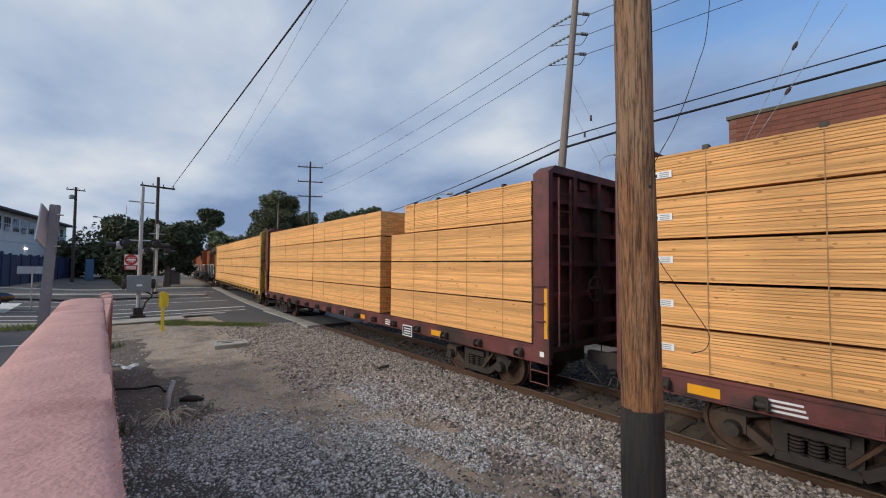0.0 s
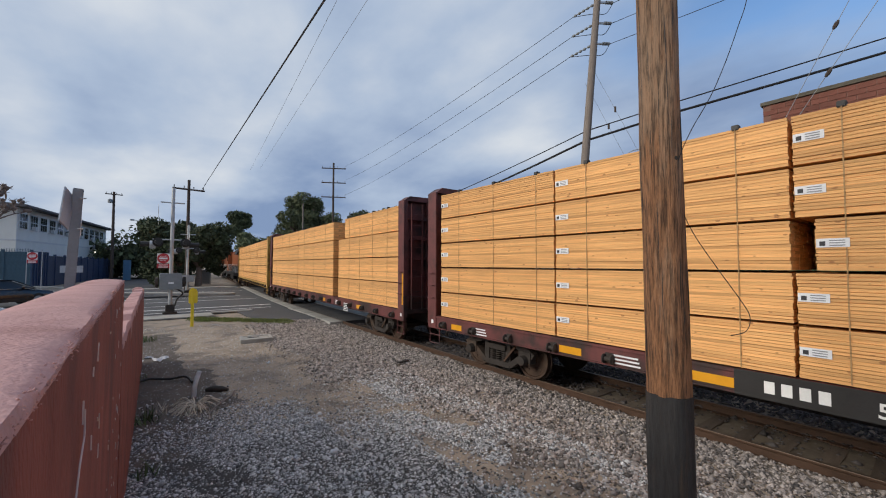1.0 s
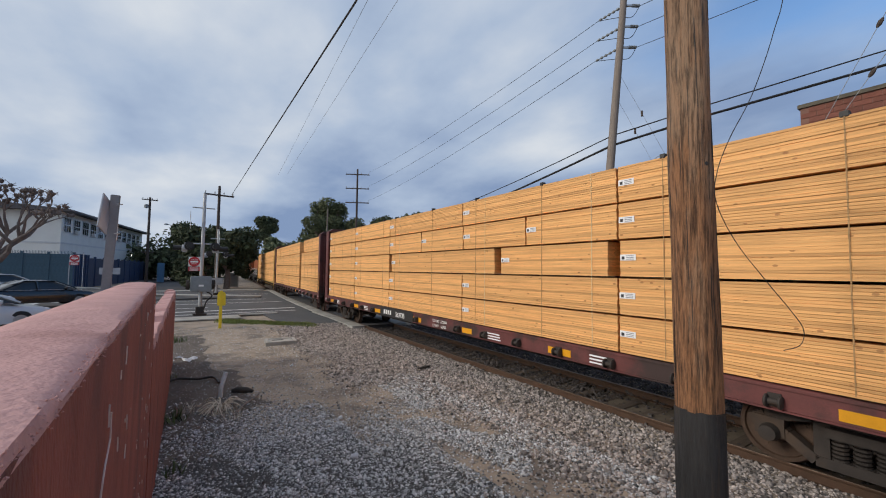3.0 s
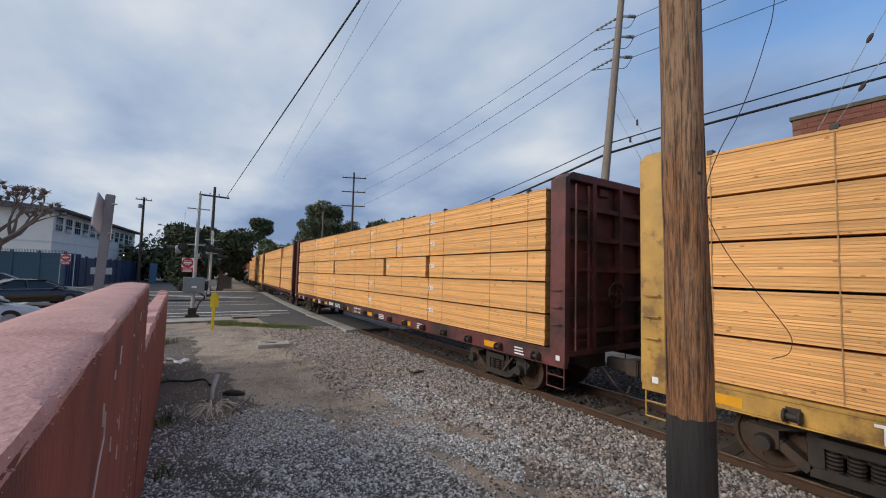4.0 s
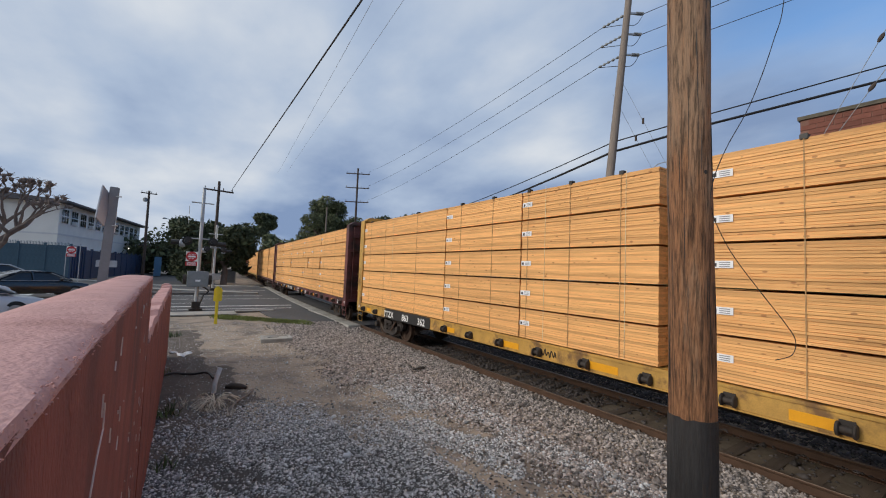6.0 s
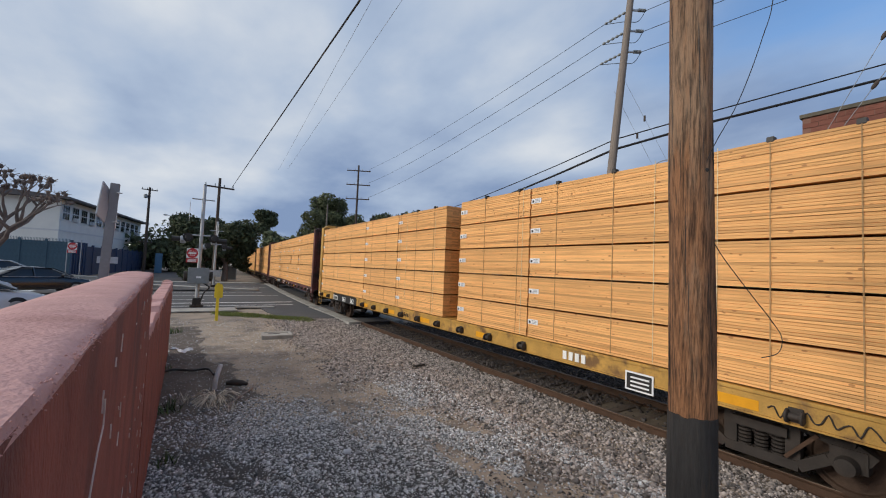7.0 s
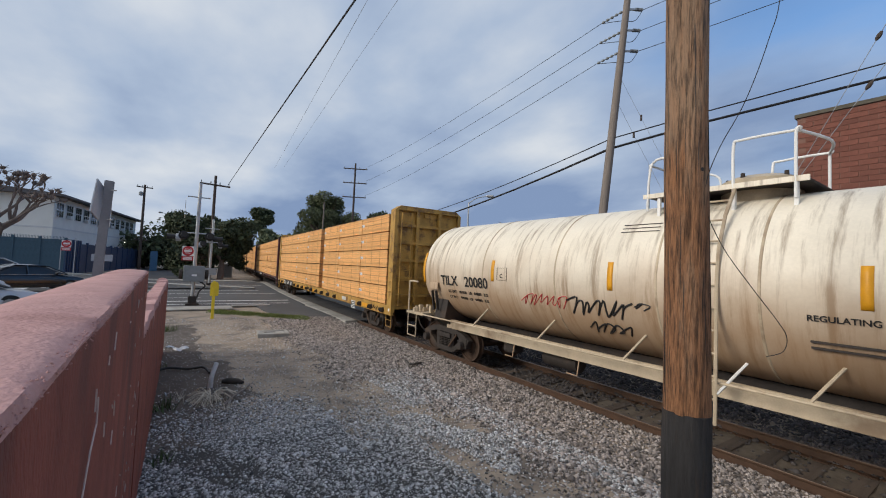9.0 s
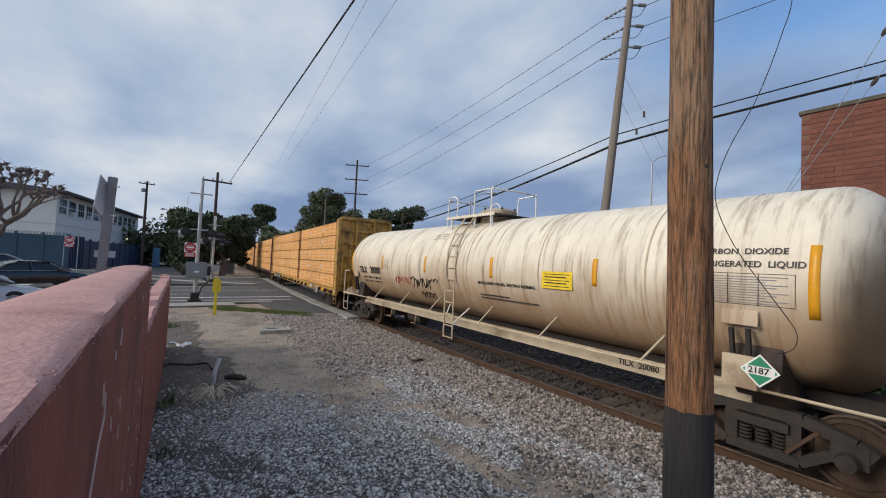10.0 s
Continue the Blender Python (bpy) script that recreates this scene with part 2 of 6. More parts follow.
POLEWOOD = pole_material()
POLETAR = mat("dark_treated_pole_base", (0.024, 0.023, 0.024), 0.8, var=0.6, scale=12, bump=0.8, stretch=(3, 3, 0.3), stain=(0.055, 0.040, 0.030), stain_scale=5, stain_at=0.56)
GREYPOLE = mat("grey_pole_wood", (0.20, 0.17, 0.15), 0.85, var=0.25, scale=6, stretch=(3, 3, 0.3))
DARKPOLE = mat("dark_pole_wood", (0.06, 0.045, 0.038), 0.85, var=0.25)
GALV = mat("galvanized_steel", (0.42, 0.43, 0.44), 0.45, metal=0.6, var=0.15)
GREYBOX = mat("grey_cabinet_paint", (0.20, 0.22, 0.235), 0.5, var=0.15)
SIGN_BACK = mat("aluminium_sign_back", (0.40, 0.42, 0.46), 0.45, metal=0.4, var=0.1)
SIGN_RED = mat("sign_red", (0.50, 0.028, 0.035), 0.45, var=0.1)
POST_GREY = mat("grey_post_paint", (0.23, 0.24, 0.26), 0.6, var=0.15)
POST_YELLOW = mat("yellow_marker_plastic", (0.72, 0.55, 0.03), 0.5, var=0.12)
WIRE = mat("wire_black", (0.012, 0.012, 0.014), 0.6, var=0.1)
WIRE_GREY = mat("wire_grey", (0.25, 0.27, 0.30), 0.5, var=0.1)
STUCCO_TOP = mat("pink_painted_cap", (0.50, 0.285, 0.265), 0.9, var=0.14, scale=7, fine=85, bump=0.55, stain=(0.36, 0.185, 0.17), stain_scale=2.4, stain_at=0.58)
STUCCO = mat("red_painted_stucco", (0.240, 0.066, 0.047), 0.85, var=0.30, scale=6, fine=110, bump=0.6, stretch=(1, 1.0, 0.45), stain=(0.14, 0.046, 0.038), stain_scale=2.6, stain_at=0.55)
CHIP = mat("bare_stucco_scratch", (0.60, 0.50, 0.46), 0.9, var=0.2)
DIRT = mat("dry_packed_dirt", (0.325, 0.262, 0.202), 0.95, var=0.25, scale=1.3, fine=35, bump=0.9, stain=(0.155, 0.130, 0.110), stain_scale=0.8, stain_at=0.52)
GRAVEL = mat("grey_gravel_stones", (0.41, 0.41, 0.415), 0.9, var=0.35, scale=30, island=0.85, bump=0.3)
BALLAST = mat("brown_ballast_stones", (0.285, 0.250, 0.232), 0.9, var=0.3, scale=25, island=0.80, bump=0.3)
ASPHALT = mat("worn_asphalt", (0.075, 0.075, 0.078), 0.9, var=0.25, scale=0.6, fine=60, bump=0.4, stain=(0.055, 0.055, 0.058), stain_scale=0.3)
CONCRETE = mat("worn_concrete", (0.36, 0.345, 0.315), 0.9, var=0.18, scale=2, fine=50, bump=0.3, stain=(0.24, 0.225, 0.20), stain_scale=0.8)
ROADPAINT = mat("road_paint", (0.68, 0.68, 0.66), 0.7, var=0.2, scale=4, stain=(0.3, 0.3, 0.3), stain_at=0.62)
GRASS = mat("short_grass", (0.145, 0.180, 0.048), 0.8, var=0.35, scale=2, fine=30, island=0.35)
DRYGRASS = mat("dry_stalks", (0.54, 0.48, 0.39), 0.9, var=0.3, island=0.3)
# near-black soil colour: painted occlusion for the gaps in the gravel
GAP_SHADE = mat("gravel_gap_shade", (0.062, 0.059, 0.057), 0.95, var=0.3, scale=3, fine=60, bump=0.9)
SHADED_SOIL = mat("shaded_brown_soil", (0.105, 0.085, 0.071), 0.95, var=0.35, scale=3, fine=50, bump=0.9, stain=(0.070, 0.058, 0.050), stain_scale=2.0)
WEED = mat("weed_leaves", (0.065, 0.095, 0.035), 0.8, var=0.3, island=0.4)
LEAF = mat("dark_tree_leaves", (0.058, 0.074, 0.036), 0.8, var=0.3, scale=0.4, fine=4, island=0.5, bump=0)
LEAF2 = mat("olive_tree_leaves", (0.100, 0.118, 0.058), 0.8, var=0.3, scale=0.4, fine=4, island=0.5, bump=0)
IVY = mat("ivy_leaves", (0.028, 0.060, 0.018), 0.6, var=0.35, scale=1, fine=8, island=0.6, bump=0)
BARK = mat("tree_bark", (0.165, 0.130, 0.115), 0.9, var=0.3, bump=0.6)
COPING = mat("dark_coping", (0.10, 0.09, 0.07), 0.95)
WHITE_WALL = mat("off_white_stucco", (0.74, 0.74, 0.71), 0.9, var=0.06, scale=0.8, fine=30)
ROOF = mat("grey_shingle_roof", (0.11, 0.105, 0.11), 0.9, var=0.2)
TRIM = mat("pale_trim", (0.60, 0.61, 0.62), 0.7, var=0.08)
FENCE_TEAL = mat("teal_fence_paint", (0.042, 0.088, 0.125), 0.6, var=0.2)
FENCE_BLUE = mat("dark_blue_fence_paint", (0.022, 0.045, 0.105), 0.6, var=0.2)
BLUE_BOX = mat("light_blue_paint", (0.055, 0.15, 0.27), 0.6, var=0.15)
CARBLACK = mat("black_car_paint", (0.010, 0.011, 0.015), 0.22, var=0.1, bump=0, coat=0.6)
CARWHITE = mat("silver_white_car_paint", (0.55, 0.57, 0.60), 0.28, var=0.05, bump=0, coat=0.6)
TYRE = mat("tyre_rubber", (0.02, 0.02, 0.02), 0.85, var=0.2)
LOCO = mat("orange_locomotive_paint", (0.27, 0.075, 0.022), 0.5, var=0.2)
DUSTY = mat("dusty_cream_paint", (0.50, 0.41, 0.29), 0.6, var=0.18, scale=3, stain=(0.28, 0.20, 0.13), stain_at=0.56)
DARK_BALLAST = mat("oily_dark_ballast", (0.070, 0.062, 0.062), 0.9, var=0.25, scale=20, island=0.55, bump=0.3)
LITTER = mat("white_litter", (0.62, 0.64, 0.68), 0.6, var=0.2)


def glass_material():
    m = bpy.data.materials.new("dark_window_glass")
    m.use_nodes = True
    bs = m.node_tree.nodes["Principled BSDF"]
    bs.inputs["Base Color"].default_value = (0.02, 0.025, 0.03, 1)
    bs.inputs["Roughness"].default_value, bs.inputs["Specular IOR Level"].default_value = 0.06, 0.6
    return m


def tank_material():
    """Cream paint with streaks of rust and soot."""
    m = mat("cream_tank_paint", (0.77, 0.705, 0.585), 0.5, var=0.10, scale=1.5, fine=25, bump=0.08)
    nt = m.node_tree
    N = nt.nodes.new
    bs = nt.nodes["Principled BSDF"]
    old = bs.inputs["Base Color"].links[0].from_socket
    tc, mp = N("ShaderNodeTexCoord"), N("ShaderNodeMapping")
    mp.inputs["Scale"].default_value = (0.5, 3.4, 0.30)
    link(nt, tc.outputs["Object"], mp.inputs[0])
    streak = N("ShaderNodeTexNoise"); streak.inputs["Scale"].default_value, streak.inputs["Detail"].default_value, streak.inputs["Roughness"].default_value = 2.2, 8, 0.65
    link(nt, mp.outputs[0], streak.inputs["Vector"])
    f = N("ShaderNodeMapRange"); f.interpolation_type = "SMOOTHSTEP"
    f.inputs["From Min"].default_value, f.inputs["From Max"].default_value, f.inputs["To Max"].default_value = 0.47, 0.72, 0.78
    link(nt, streak.outputs["Fac"], f.inputs["Value"])
    mx = N("ShaderNodeMix"); mx.data_type = "RGBA"; mx.inputs["B"].default_value = (0.235, 0.170, 0.110, 1)
    link(nt, f.outputs["Result"], mx.inputs["Factor"]); link(nt, old, mx.inputs["A"])
    # splashed road dirt with a ragged outline
    sep = N("ShaderNodeSeparateXYZ"); link(nt, tc.outputs["Object"], sep.inputs[0])
    blot = N("ShaderNodeTexNoise"); blot.inputs["Scale"].default_value, blot.inputs["Detail"].default_value = 0.9, 6
    link(nt, tc.outputs["Object"], blot.inputs["Vector"])
    edge = N("ShaderNodeMath"); edge.operation = "MULTIPLY_ADD"; edge.inputs[1].default_value = 1.8
    link(nt, blot.outputs["Fac"], edge.inputs[0]); link(nt, sep.outputs[2], edge.inputs[2])
    g = N("ShaderNodeMapRange"); g.interpolation_type = "SMOOTHSTEP"
    g.inputs["From Min"].default_value, g.inputs["From Max"].default_value, g.inputs["To Max"].default_value = 4.25, 2.35, 0.80
    link(nt, edge.outputs[0], g.inputs["Value"])
    m2 = N("ShaderNodeMix"); m2.data_type = "RGBA"; m2.inputs["B"].default_value = (0.34, 0.190, 0.085, 1)
    link(nt, g.outputs["Result"], m2.inputs["Factor"]); link(nt, mx.outputs["Result"], m2.inputs["A"])
    # soot splashed over the rear head, ragged at its edge
    ends = N("ShaderNodeMath"); ends.operation = "MULTIPLY"; ends.inputs[1].default_value = -1.0; link(nt, sep.outputs[1], ends.inputs[0])
    drop = N("ShaderNodeMath"); drop.operation = "MULTIPLY_ADD"; drop.inputs[1].default_value = -0.42
    link(nt, sep.outputs[2], drop.inputs[0]); link(nt, ends.outputs[0], drop.inputs[2])
    rag = N("ShaderNodeMath"); rag.operation = "MULTIPLY_ADD"; rag.inputs[1].default_value = 0.9
    link(nt, blot.outputs["Fac"], rag.inputs[0]); link(nt, drop.outputs[0], rag.inputs[2])
    h = N("ShaderNodeMapRange"); h.interpolation_type = "SMOOTHSTEP"
    h.inputs["From Min"].default_value, h.inputs["From Max"].default_value, h.inputs["To Max"].default_value = 6.85, 7.48, 0.90
    link(nt, rag.outputs[0], h.inputs["Value"])
    m3 = N("ShaderNodeMix"); m3.data_type = "RGBA"; m3.inputs["B"].default_value = (0.085, 0.055, 0.035, 1)
    link(nt, h.outputs["Result"], m3.inputs["Factor"]); link(nt, m2.outputs["Result"], m3.inputs["A"])
    link(nt, m3.outputs["Result"], bs.inputs["Base Color"])
    return m


GLASS = glass_material()
TANK = tank_material()
BLOCK = mat("red_brick", (0.150, 0.056, 0.040), 0.9, var=0.25, scale=2.5, fine=40, bump=0.4, island=0.18, obj=0.18, stain=(0.10, 0.040, 0.032), stain_at=0.60)
MORTAR = mat("brown_mortar", (0.185, 0.100, 0.078), 0.95, var=0.2, scale=3)


# ---- mesh building ----
class Shape:
    """Collects vertices and faces of one mesh."""

    def __init__(self):
        self.v, self.f = [], []

    def box(self, x0, x1, y0, y1, z0, z1):
        n = len(self.v)
        self.v += [(x0, y0, z0), (x1, y0, z0), (x1, y1, z0), (x0, y1, z0), (x0, y0, z1), (x1, y0, z1), (x1, y1, z1), (x0, y1, z1)]
        self.f += [tuple(n + i for i in q) for q in ((3, 2, 1, 0), (4, 5, 6, 7), (0, 1, 5, 4), (1, 2, 6, 5), (2, 3, 7, 6), (3, 0, 4, 7))]
        return self

    def beam(self, a, b, w, d, up=(0, 0, 1)):
        """A straight bar from a to b, w wide and d deep."""
        a, b = Vector(a), Vector(b)
        t = (b - a).normalized()
        s = t.cross(Vector(up))
        if s.length < 1e-4:
            s = t.cross(Vector((1, 0, 0)))
        s.normalize()
        u = s.cross(t)
        n = len(self.v)
        for p in (a, b):
            for i, j in ((-1, -1), (1, -1), (1, 1), (-1, 1)):
                self.v.append(tuple(p + s * (w / 2 * i) + u * (d / 2 * j)))
        self.f += [tuple(n + i for i in q) for q in ((0, 1, 5, 4), (1, 2, 6, 5), (2, 3, 7, 6), (3, 0, 4, 7), (3, 2, 1, 0), (4, 5, 6, 7))]
        return self

    def tube(self, pts, radii, seg=10, caps=True):
        """A round bar through pts; radii is one number or one a point."""
        pts = [Vector(p) for p in pts]
        if not hasattr(radii, "__len__"):
            radii = [radii] * len(pts)
        n0 = len(self.v)
        t0 = (pts[1] - pts[0]).normalized()
        s = t0.cross(Vector((0, 0, 1)))
        if s.length < 1e-3:
            s = t0.cross(Vector((0, 1, 0)))
        s.normalize()
        for i, p in enumerate(pts):
            t = (pts[min(i + 1, len(pts) - 1)] - pts[max(i - 1, 0)]).normalized()
            s = (s - t * s.dot(t)).normalized()
            u = t.cross(s)
            for k in range(seg):
                a = 2 * math.pi * k / seg
                self.v.append(tuple(p + (s * math.cos(a) + u * math.sin(a)) * radii[i]))
        for i in range(len(pts) - 1):
            for k in range(seg):
                a, b = n0 + i * seg + k, n0 + i * seg + (k + 1) % seg
                self.f.append((a, b, b + seg, a + seg))
        if caps:
            self.f.append(tuple(n0 + k for k in reversed(range(seg))))
            self.f.append(tuple(n0 + (len(pts) - 1) * seg + k for k in range(seg)))
        return self

    def spin(self, prof, axis="y", seg=24, at=(0, 0, 0)):
        """A turned form: prof is a list of (distance along the axis, radius)."""
        n0 = len(self.v)
        for a, r in prof:
            for k in range(seg):
                w = 2 * math.pi * k / seg
                c, s = r * math.cos(w), r * math.sin(w)
                p = {"x": (a, c, s), "y": (s, a, c), "z": (c, s, a)}[axis]
                self.v.append((p[0] + at[0], p[1] + at[1], p[2] + at[2]))
        for i in range(len(prof) - 1):
            for k in range(seg):
                a, b = n0 + i * seg + k, n0 + i * seg + (k + 1) % seg
                self.f.append((a, b, b + seg, a + seg))
        self.f.append(tuple(n0 + k for k in reversed(range(seg))))
        self.f.append(tuple(n0 + (len(prof) - 1) * seg + k for k in range(seg)))
        return self

    def sheet(self, xs, ys, fz):
        n0 = len(self.v)
        for y in ys:
            for x in xs:
                self.v.append((x, y, fz(x, y)))
        w = len(xs)
        for j in range(len(ys) - 1):
            for i in range(w - 1):
                a = n0 + j * w + i
                self.f.append((a, a + 1, a + 1 + w, a + w))
        return self

    def prism(self, outline, axis, a0, a1):
        """An outline of two coordinates, drawn out along axis from a0 to a1."""
        n0, n = len(self.v), len(outline)
        for a in (a0, a1):
            for p, q in outline:
                self.v.append({"x": (a, p, q), "y": (p, a, q), "z": (p, q, a)}[axis])
        for k in range(n):
            self.f.append((n0 + k, n0 + (k + 1) % n, n0 + n + (k + 1) % n, n0 + n + k))
        self.f.append(tuple(n0 + k for k in reversed(range(n))))
        self.f.append(tuple(n0 + n + k for k in range(n)))
        return self

    def mesh(self, name, material, smooth=False, bevel=0.0):
        me = bpy.data.meshes.new(name)
        me.from_pydata(self.v, [], self.f)
        bm = bmesh.new()
        bm.from_mesh(me)
        if len(self.f) < 20000:
            bmesh.ops.recalc_face_normals(bm, faces=bm.faces)
        if bevel:
            bmesh.ops.bevel(bm, geom=list(bm.edges), offset=bevel, segments=2, affect="EDGES", clamp_overlap=True)
        if smooth:
            for f in bm.faces:
                f.smooth = True
            for e in bm.edges:
                if len(e.link_faces) == 2 and e.calc_face_angle(0) > 0.7:
                    e.smooth = False
        bm.to_mesh(me)
        bm.free()
        me.materials.append(material)
        return me


def part(name, shape, material, parent, label="", smooth=False, bevel=0.0, at=None):
    """One mesh under a thing or under a part."""
    me = shape if isinstance(shape, bpy.types.Mesh) else shape.mesh(name, material, smooth, bevel)
    ob = new(name, me)
    ob.parent = parent
    if at is not None:
        ob.matrix_basis = at
    if label:
        ob["label"] = label
    return ob


def thing(name, label, category, at=None, shape=None, material=None, group="", kind="", smooth=False, bevel=0.0):
    ob = new(name, shape.mesh(name, material, smooth, bevel) if shape else None)
    if at is not None:
        ob.matrix_basis = at
    return tagged(ob, label, category, group, kind)


def cable(name, pts, r, material, label, sag=0.0, group="overhead wires"):
    """A wire through pts; between two points it hangs by sag metres."""
    if len(pts) == 2 and sag:
        a, b = Vector(pts[0]), Vector(pts[1])
        pts = [a.lerp(b, u / 14) - Vector((0, 0, sag * 4 * (u / 14) * (1 - u / 14))) for u in range(15)]
    return thing(name, label, "wire", shape=Shape().tube(pts, r, 6), material=material, group=group, smooth=True)


def lettering(txt, size, material, parent, m, name="lettering", label=""):
    cu = bpy.data.curves.new(name, "FONT")
    cu.body, cu.size, cu.extrude = txt, size, 0.002
    cu.resolution_u = 3
    cu.offset = size * 0.016
    tmp = bpy.data.objects.new(name, cu)
    me = bpy.data.meshes.new_from_object(tmp)
    bpy.data.objects.remove(tmp)
    me.materials.append(material)
    ob = new(name, me)
    ob.parent = parent
    ob.matrix_basis = m
    if label:
        ob["label"] = label
    return ob


def side_on(x, y, z, lean=0.0):
    """A pose for writing that faces -x, running towards -y; lean tips its face upwards, in degrees."""
    base = Matrix(((0, 0, -1, 0), (-1, 0, 0, 0), (0, 1, 0, 0), (0, 0, 0, 1)))
    return Matrix.Translation((x, y, z)) @ Matrix.Rotation(radians(lean), 4, "Y") @ base


# ---- the lie of the land and of the line ----
BEND, BEND_END = 0.0024, 41.0


def line_at(s):
    """Place and bearing of the track's middle, s metres along it."""
    c = min(max(s, 0.0), BEND_END)
    h = BEND * c
    x, y = 8.12 + BEND * c * c / 2, c - BEND * BEND * c ** 3 / 6
    return x + (s - c) * math.sin(h), y + (s - c) * math.cos(h), h


def lie(x, y):
    """Height of the ground."""
    z = -0.10
    if x < -1.0:
        z += min((-1.0 - x) * 0.080, 1.6)
    mid = line_at(y)[0]
    d = mid - x
    if d < 4.0:
        u = min(max((4.0 - d) / 2.0, 0), 1)
        drop = 0.04 + 0.05 * min(1, max(0, (0.85 - abs(d)) / 0.2))
        z -= drop * u * u * (3 - 2 * u) * (1 if d > -3.5 else max(0, 1 + (d + 3.5) / 2))
    if 17 < y < 56:
        k = min((y - 17) / 3, 1, (56 - y) / 3)
        flat = -0.035 + (min((-1.0 - x) * 0.080, 1.6) if x < -1 else 0)
        z = z * (1 - k) + flat * k
    return z


# ---- ground, road, crossing ----
def spread(a, b, n):
    return [a + (b - a) * i / n for i in range(n + 1)]


def uneven(x, y, amount=1.0):
    return amount * (0.022 * noise.noise((x * 0.9, y * 0.9, 0)) + 0.012 * noise.noise((x * 3.1, y * 3.1, 4)))


FAR_GROUND = Shape()
xs = [-3000, -400, -120, -60] + spread(-40, 40, 80) + [60, 120, 400, 3000]
ys = [-3000, -300, -80, -30] + spread(-14, 58, 72) + [70, 90, 130, 300, 3000]
thing("ground", "dry brown packed dirt reaching to the horizon", "ground", shape=FAR_GROUND.sheet(xs, ys, lambda x, y: lie(x, y) - 0.06),
      material=DIRT, kind="structure", smooth=True)
LOT = Shape().sheet(spread(-0.2, 7.6, 78), spread(-3, 22.5, 200), lambda x, y: lie(x, y) + uneven(x, y) * min(1, max(0, (20 - y) / 2)))
thing("dirt_lot", "uneven tan dirt with gravel beside the railway track", "ground", shape=LOT, material=DIRT, kind="structure", smooth=True)


def scatter_stones(name, label, material, count, pick, size, seed, sink=0.3, lift=0.0):
    """Many small broken stones lying on the ground, as one mesh."""
    rng = np.random.default_rng(seed)
    corner = np.array([(1, 0, -.2), (-1, .1, -.1), (0, 1, -.15), (.1, -1, 0), (.1, .05, .8), (-.05, 0, -.7)], float)
    tri = np.array([(0, 2, 4), (2, 1, 4), (1, 3, 4), (3, 0, 4), (2, 0, 5), (1, 2, 5), (3, 1, 5), (0, 3, 5)])
    at = np.array([(x, y, lie(x, y) + uneven(x, y)) for x, y in (pick(rng) for _ in range(count))])
    r = size * rng.lognormal(0, 0.36, count)
    q = corner[None] * (1 + rng.uniform(-.35, .35, (count, 6, 3))) * np.stack([r, r * rng.uniform(.55, .95, count), r * rng.uniform(.5, .9, count)], 1)[:, None, :]
    a = rng.uniform(0, 6.28, count)
    c, sn = np.cos(a)[:, None], np.sin(a)[:, None]
    x, y = q[..., 0] * c - q[..., 1] * sn, q[..., 0] * sn + q[..., 1] * c
    z = q[..., 2] + x * rng.uniform(-.5, .5, count)[:, None]
    q = np.stack([x, y, z], 2) + at[:, None, :]
    q[..., 2] += (lift + r * rng.uniform(0.05, sink + .12, count))[:, None]
    f = tri[None] + (np.arange(count) * 6)[:, None, None]
    me = bpy.data.meshes.new(name)
    me.vertices.add(count * 6)
    me.vertices.foreach_set("co", q.astype(np.float32).ravel())
    me.loops.add(count * 24)
    me.loops.foreach_set("vertex_index", f.astype(np.int32).ravel())
    me.polygons.add(count * 8)
    me.polygons.foreach_set("loop_start", np.arange(0, count * 24, 3, dtype=np.int32))
    me.polygons.foreach_set("loop_total", np.full(count * 8, 3, dtype=np.int32))
    me.update(calc_edges=True)
    me.materials.append(material)
    tagged(new(name, me), label, "gravel", kind="stuff")


def gravel_edge(x):
    return 7.7 + 0.8 * noise.noise((x * 0.6, 3.3, 0)) + 0.20 * x - (1.5 if 2.7 < x < 4.2 else 0)


def pick_gravel(rng):
    """Grey gravel: thick beside the wall and the pole, thinning to dirt further on."""
    while True:
        y = -1.4 + 11.4 * rng.random() ** 1.15
        x = rng.uniform(-0.04, 5.6)
        over = y - gravel_edge(x)
        keep = 1.0 if over < -.5 else max(0.05, 0.6 - over * .5)
        if noise.noise((x * 0.55 + 7, y * 0.5, 2.0)) > 0.40:
            keep *= 0.35
        if 3.6 < x < 5.0 and 2.4 < y < 7 and noise.noise((x * .9, y * .5, 9)) > -.15:
            keep *= 0.12
        if rng.random() < keep:
            return x, y


def pick_pebbles(rng):
    y = 5.5 + 15.5 * rng.random()
    return rng.uniform(-0.02, 5.8), y


def pick_ballast(rng):
    while True:
        y = -2.5 + 22.3 * rng.random() ** 1.15
        mid = line_at(y)[0]
        x = mid - rng.uniform(0.80, 4.9)
        edge = 3.1 + 0.5 * noise.noise((y * 0.45, 5, 1)) + (0.9 if y > 9 else 0)
        d = mid - x
        if rng.random() < (1.0 if d < edge else max(0.06, 1 - (d - edge) * 1.3)):
            return x, y


def pick_between(rng):
    while True:
        y = -3 + 20.6 * rng.random()
        d = rng.uniform(-0.68, 4.0)
        if d > .68 or y > 5.5 or rng.random() < .10:
            return line_at(y)[0] + d, y


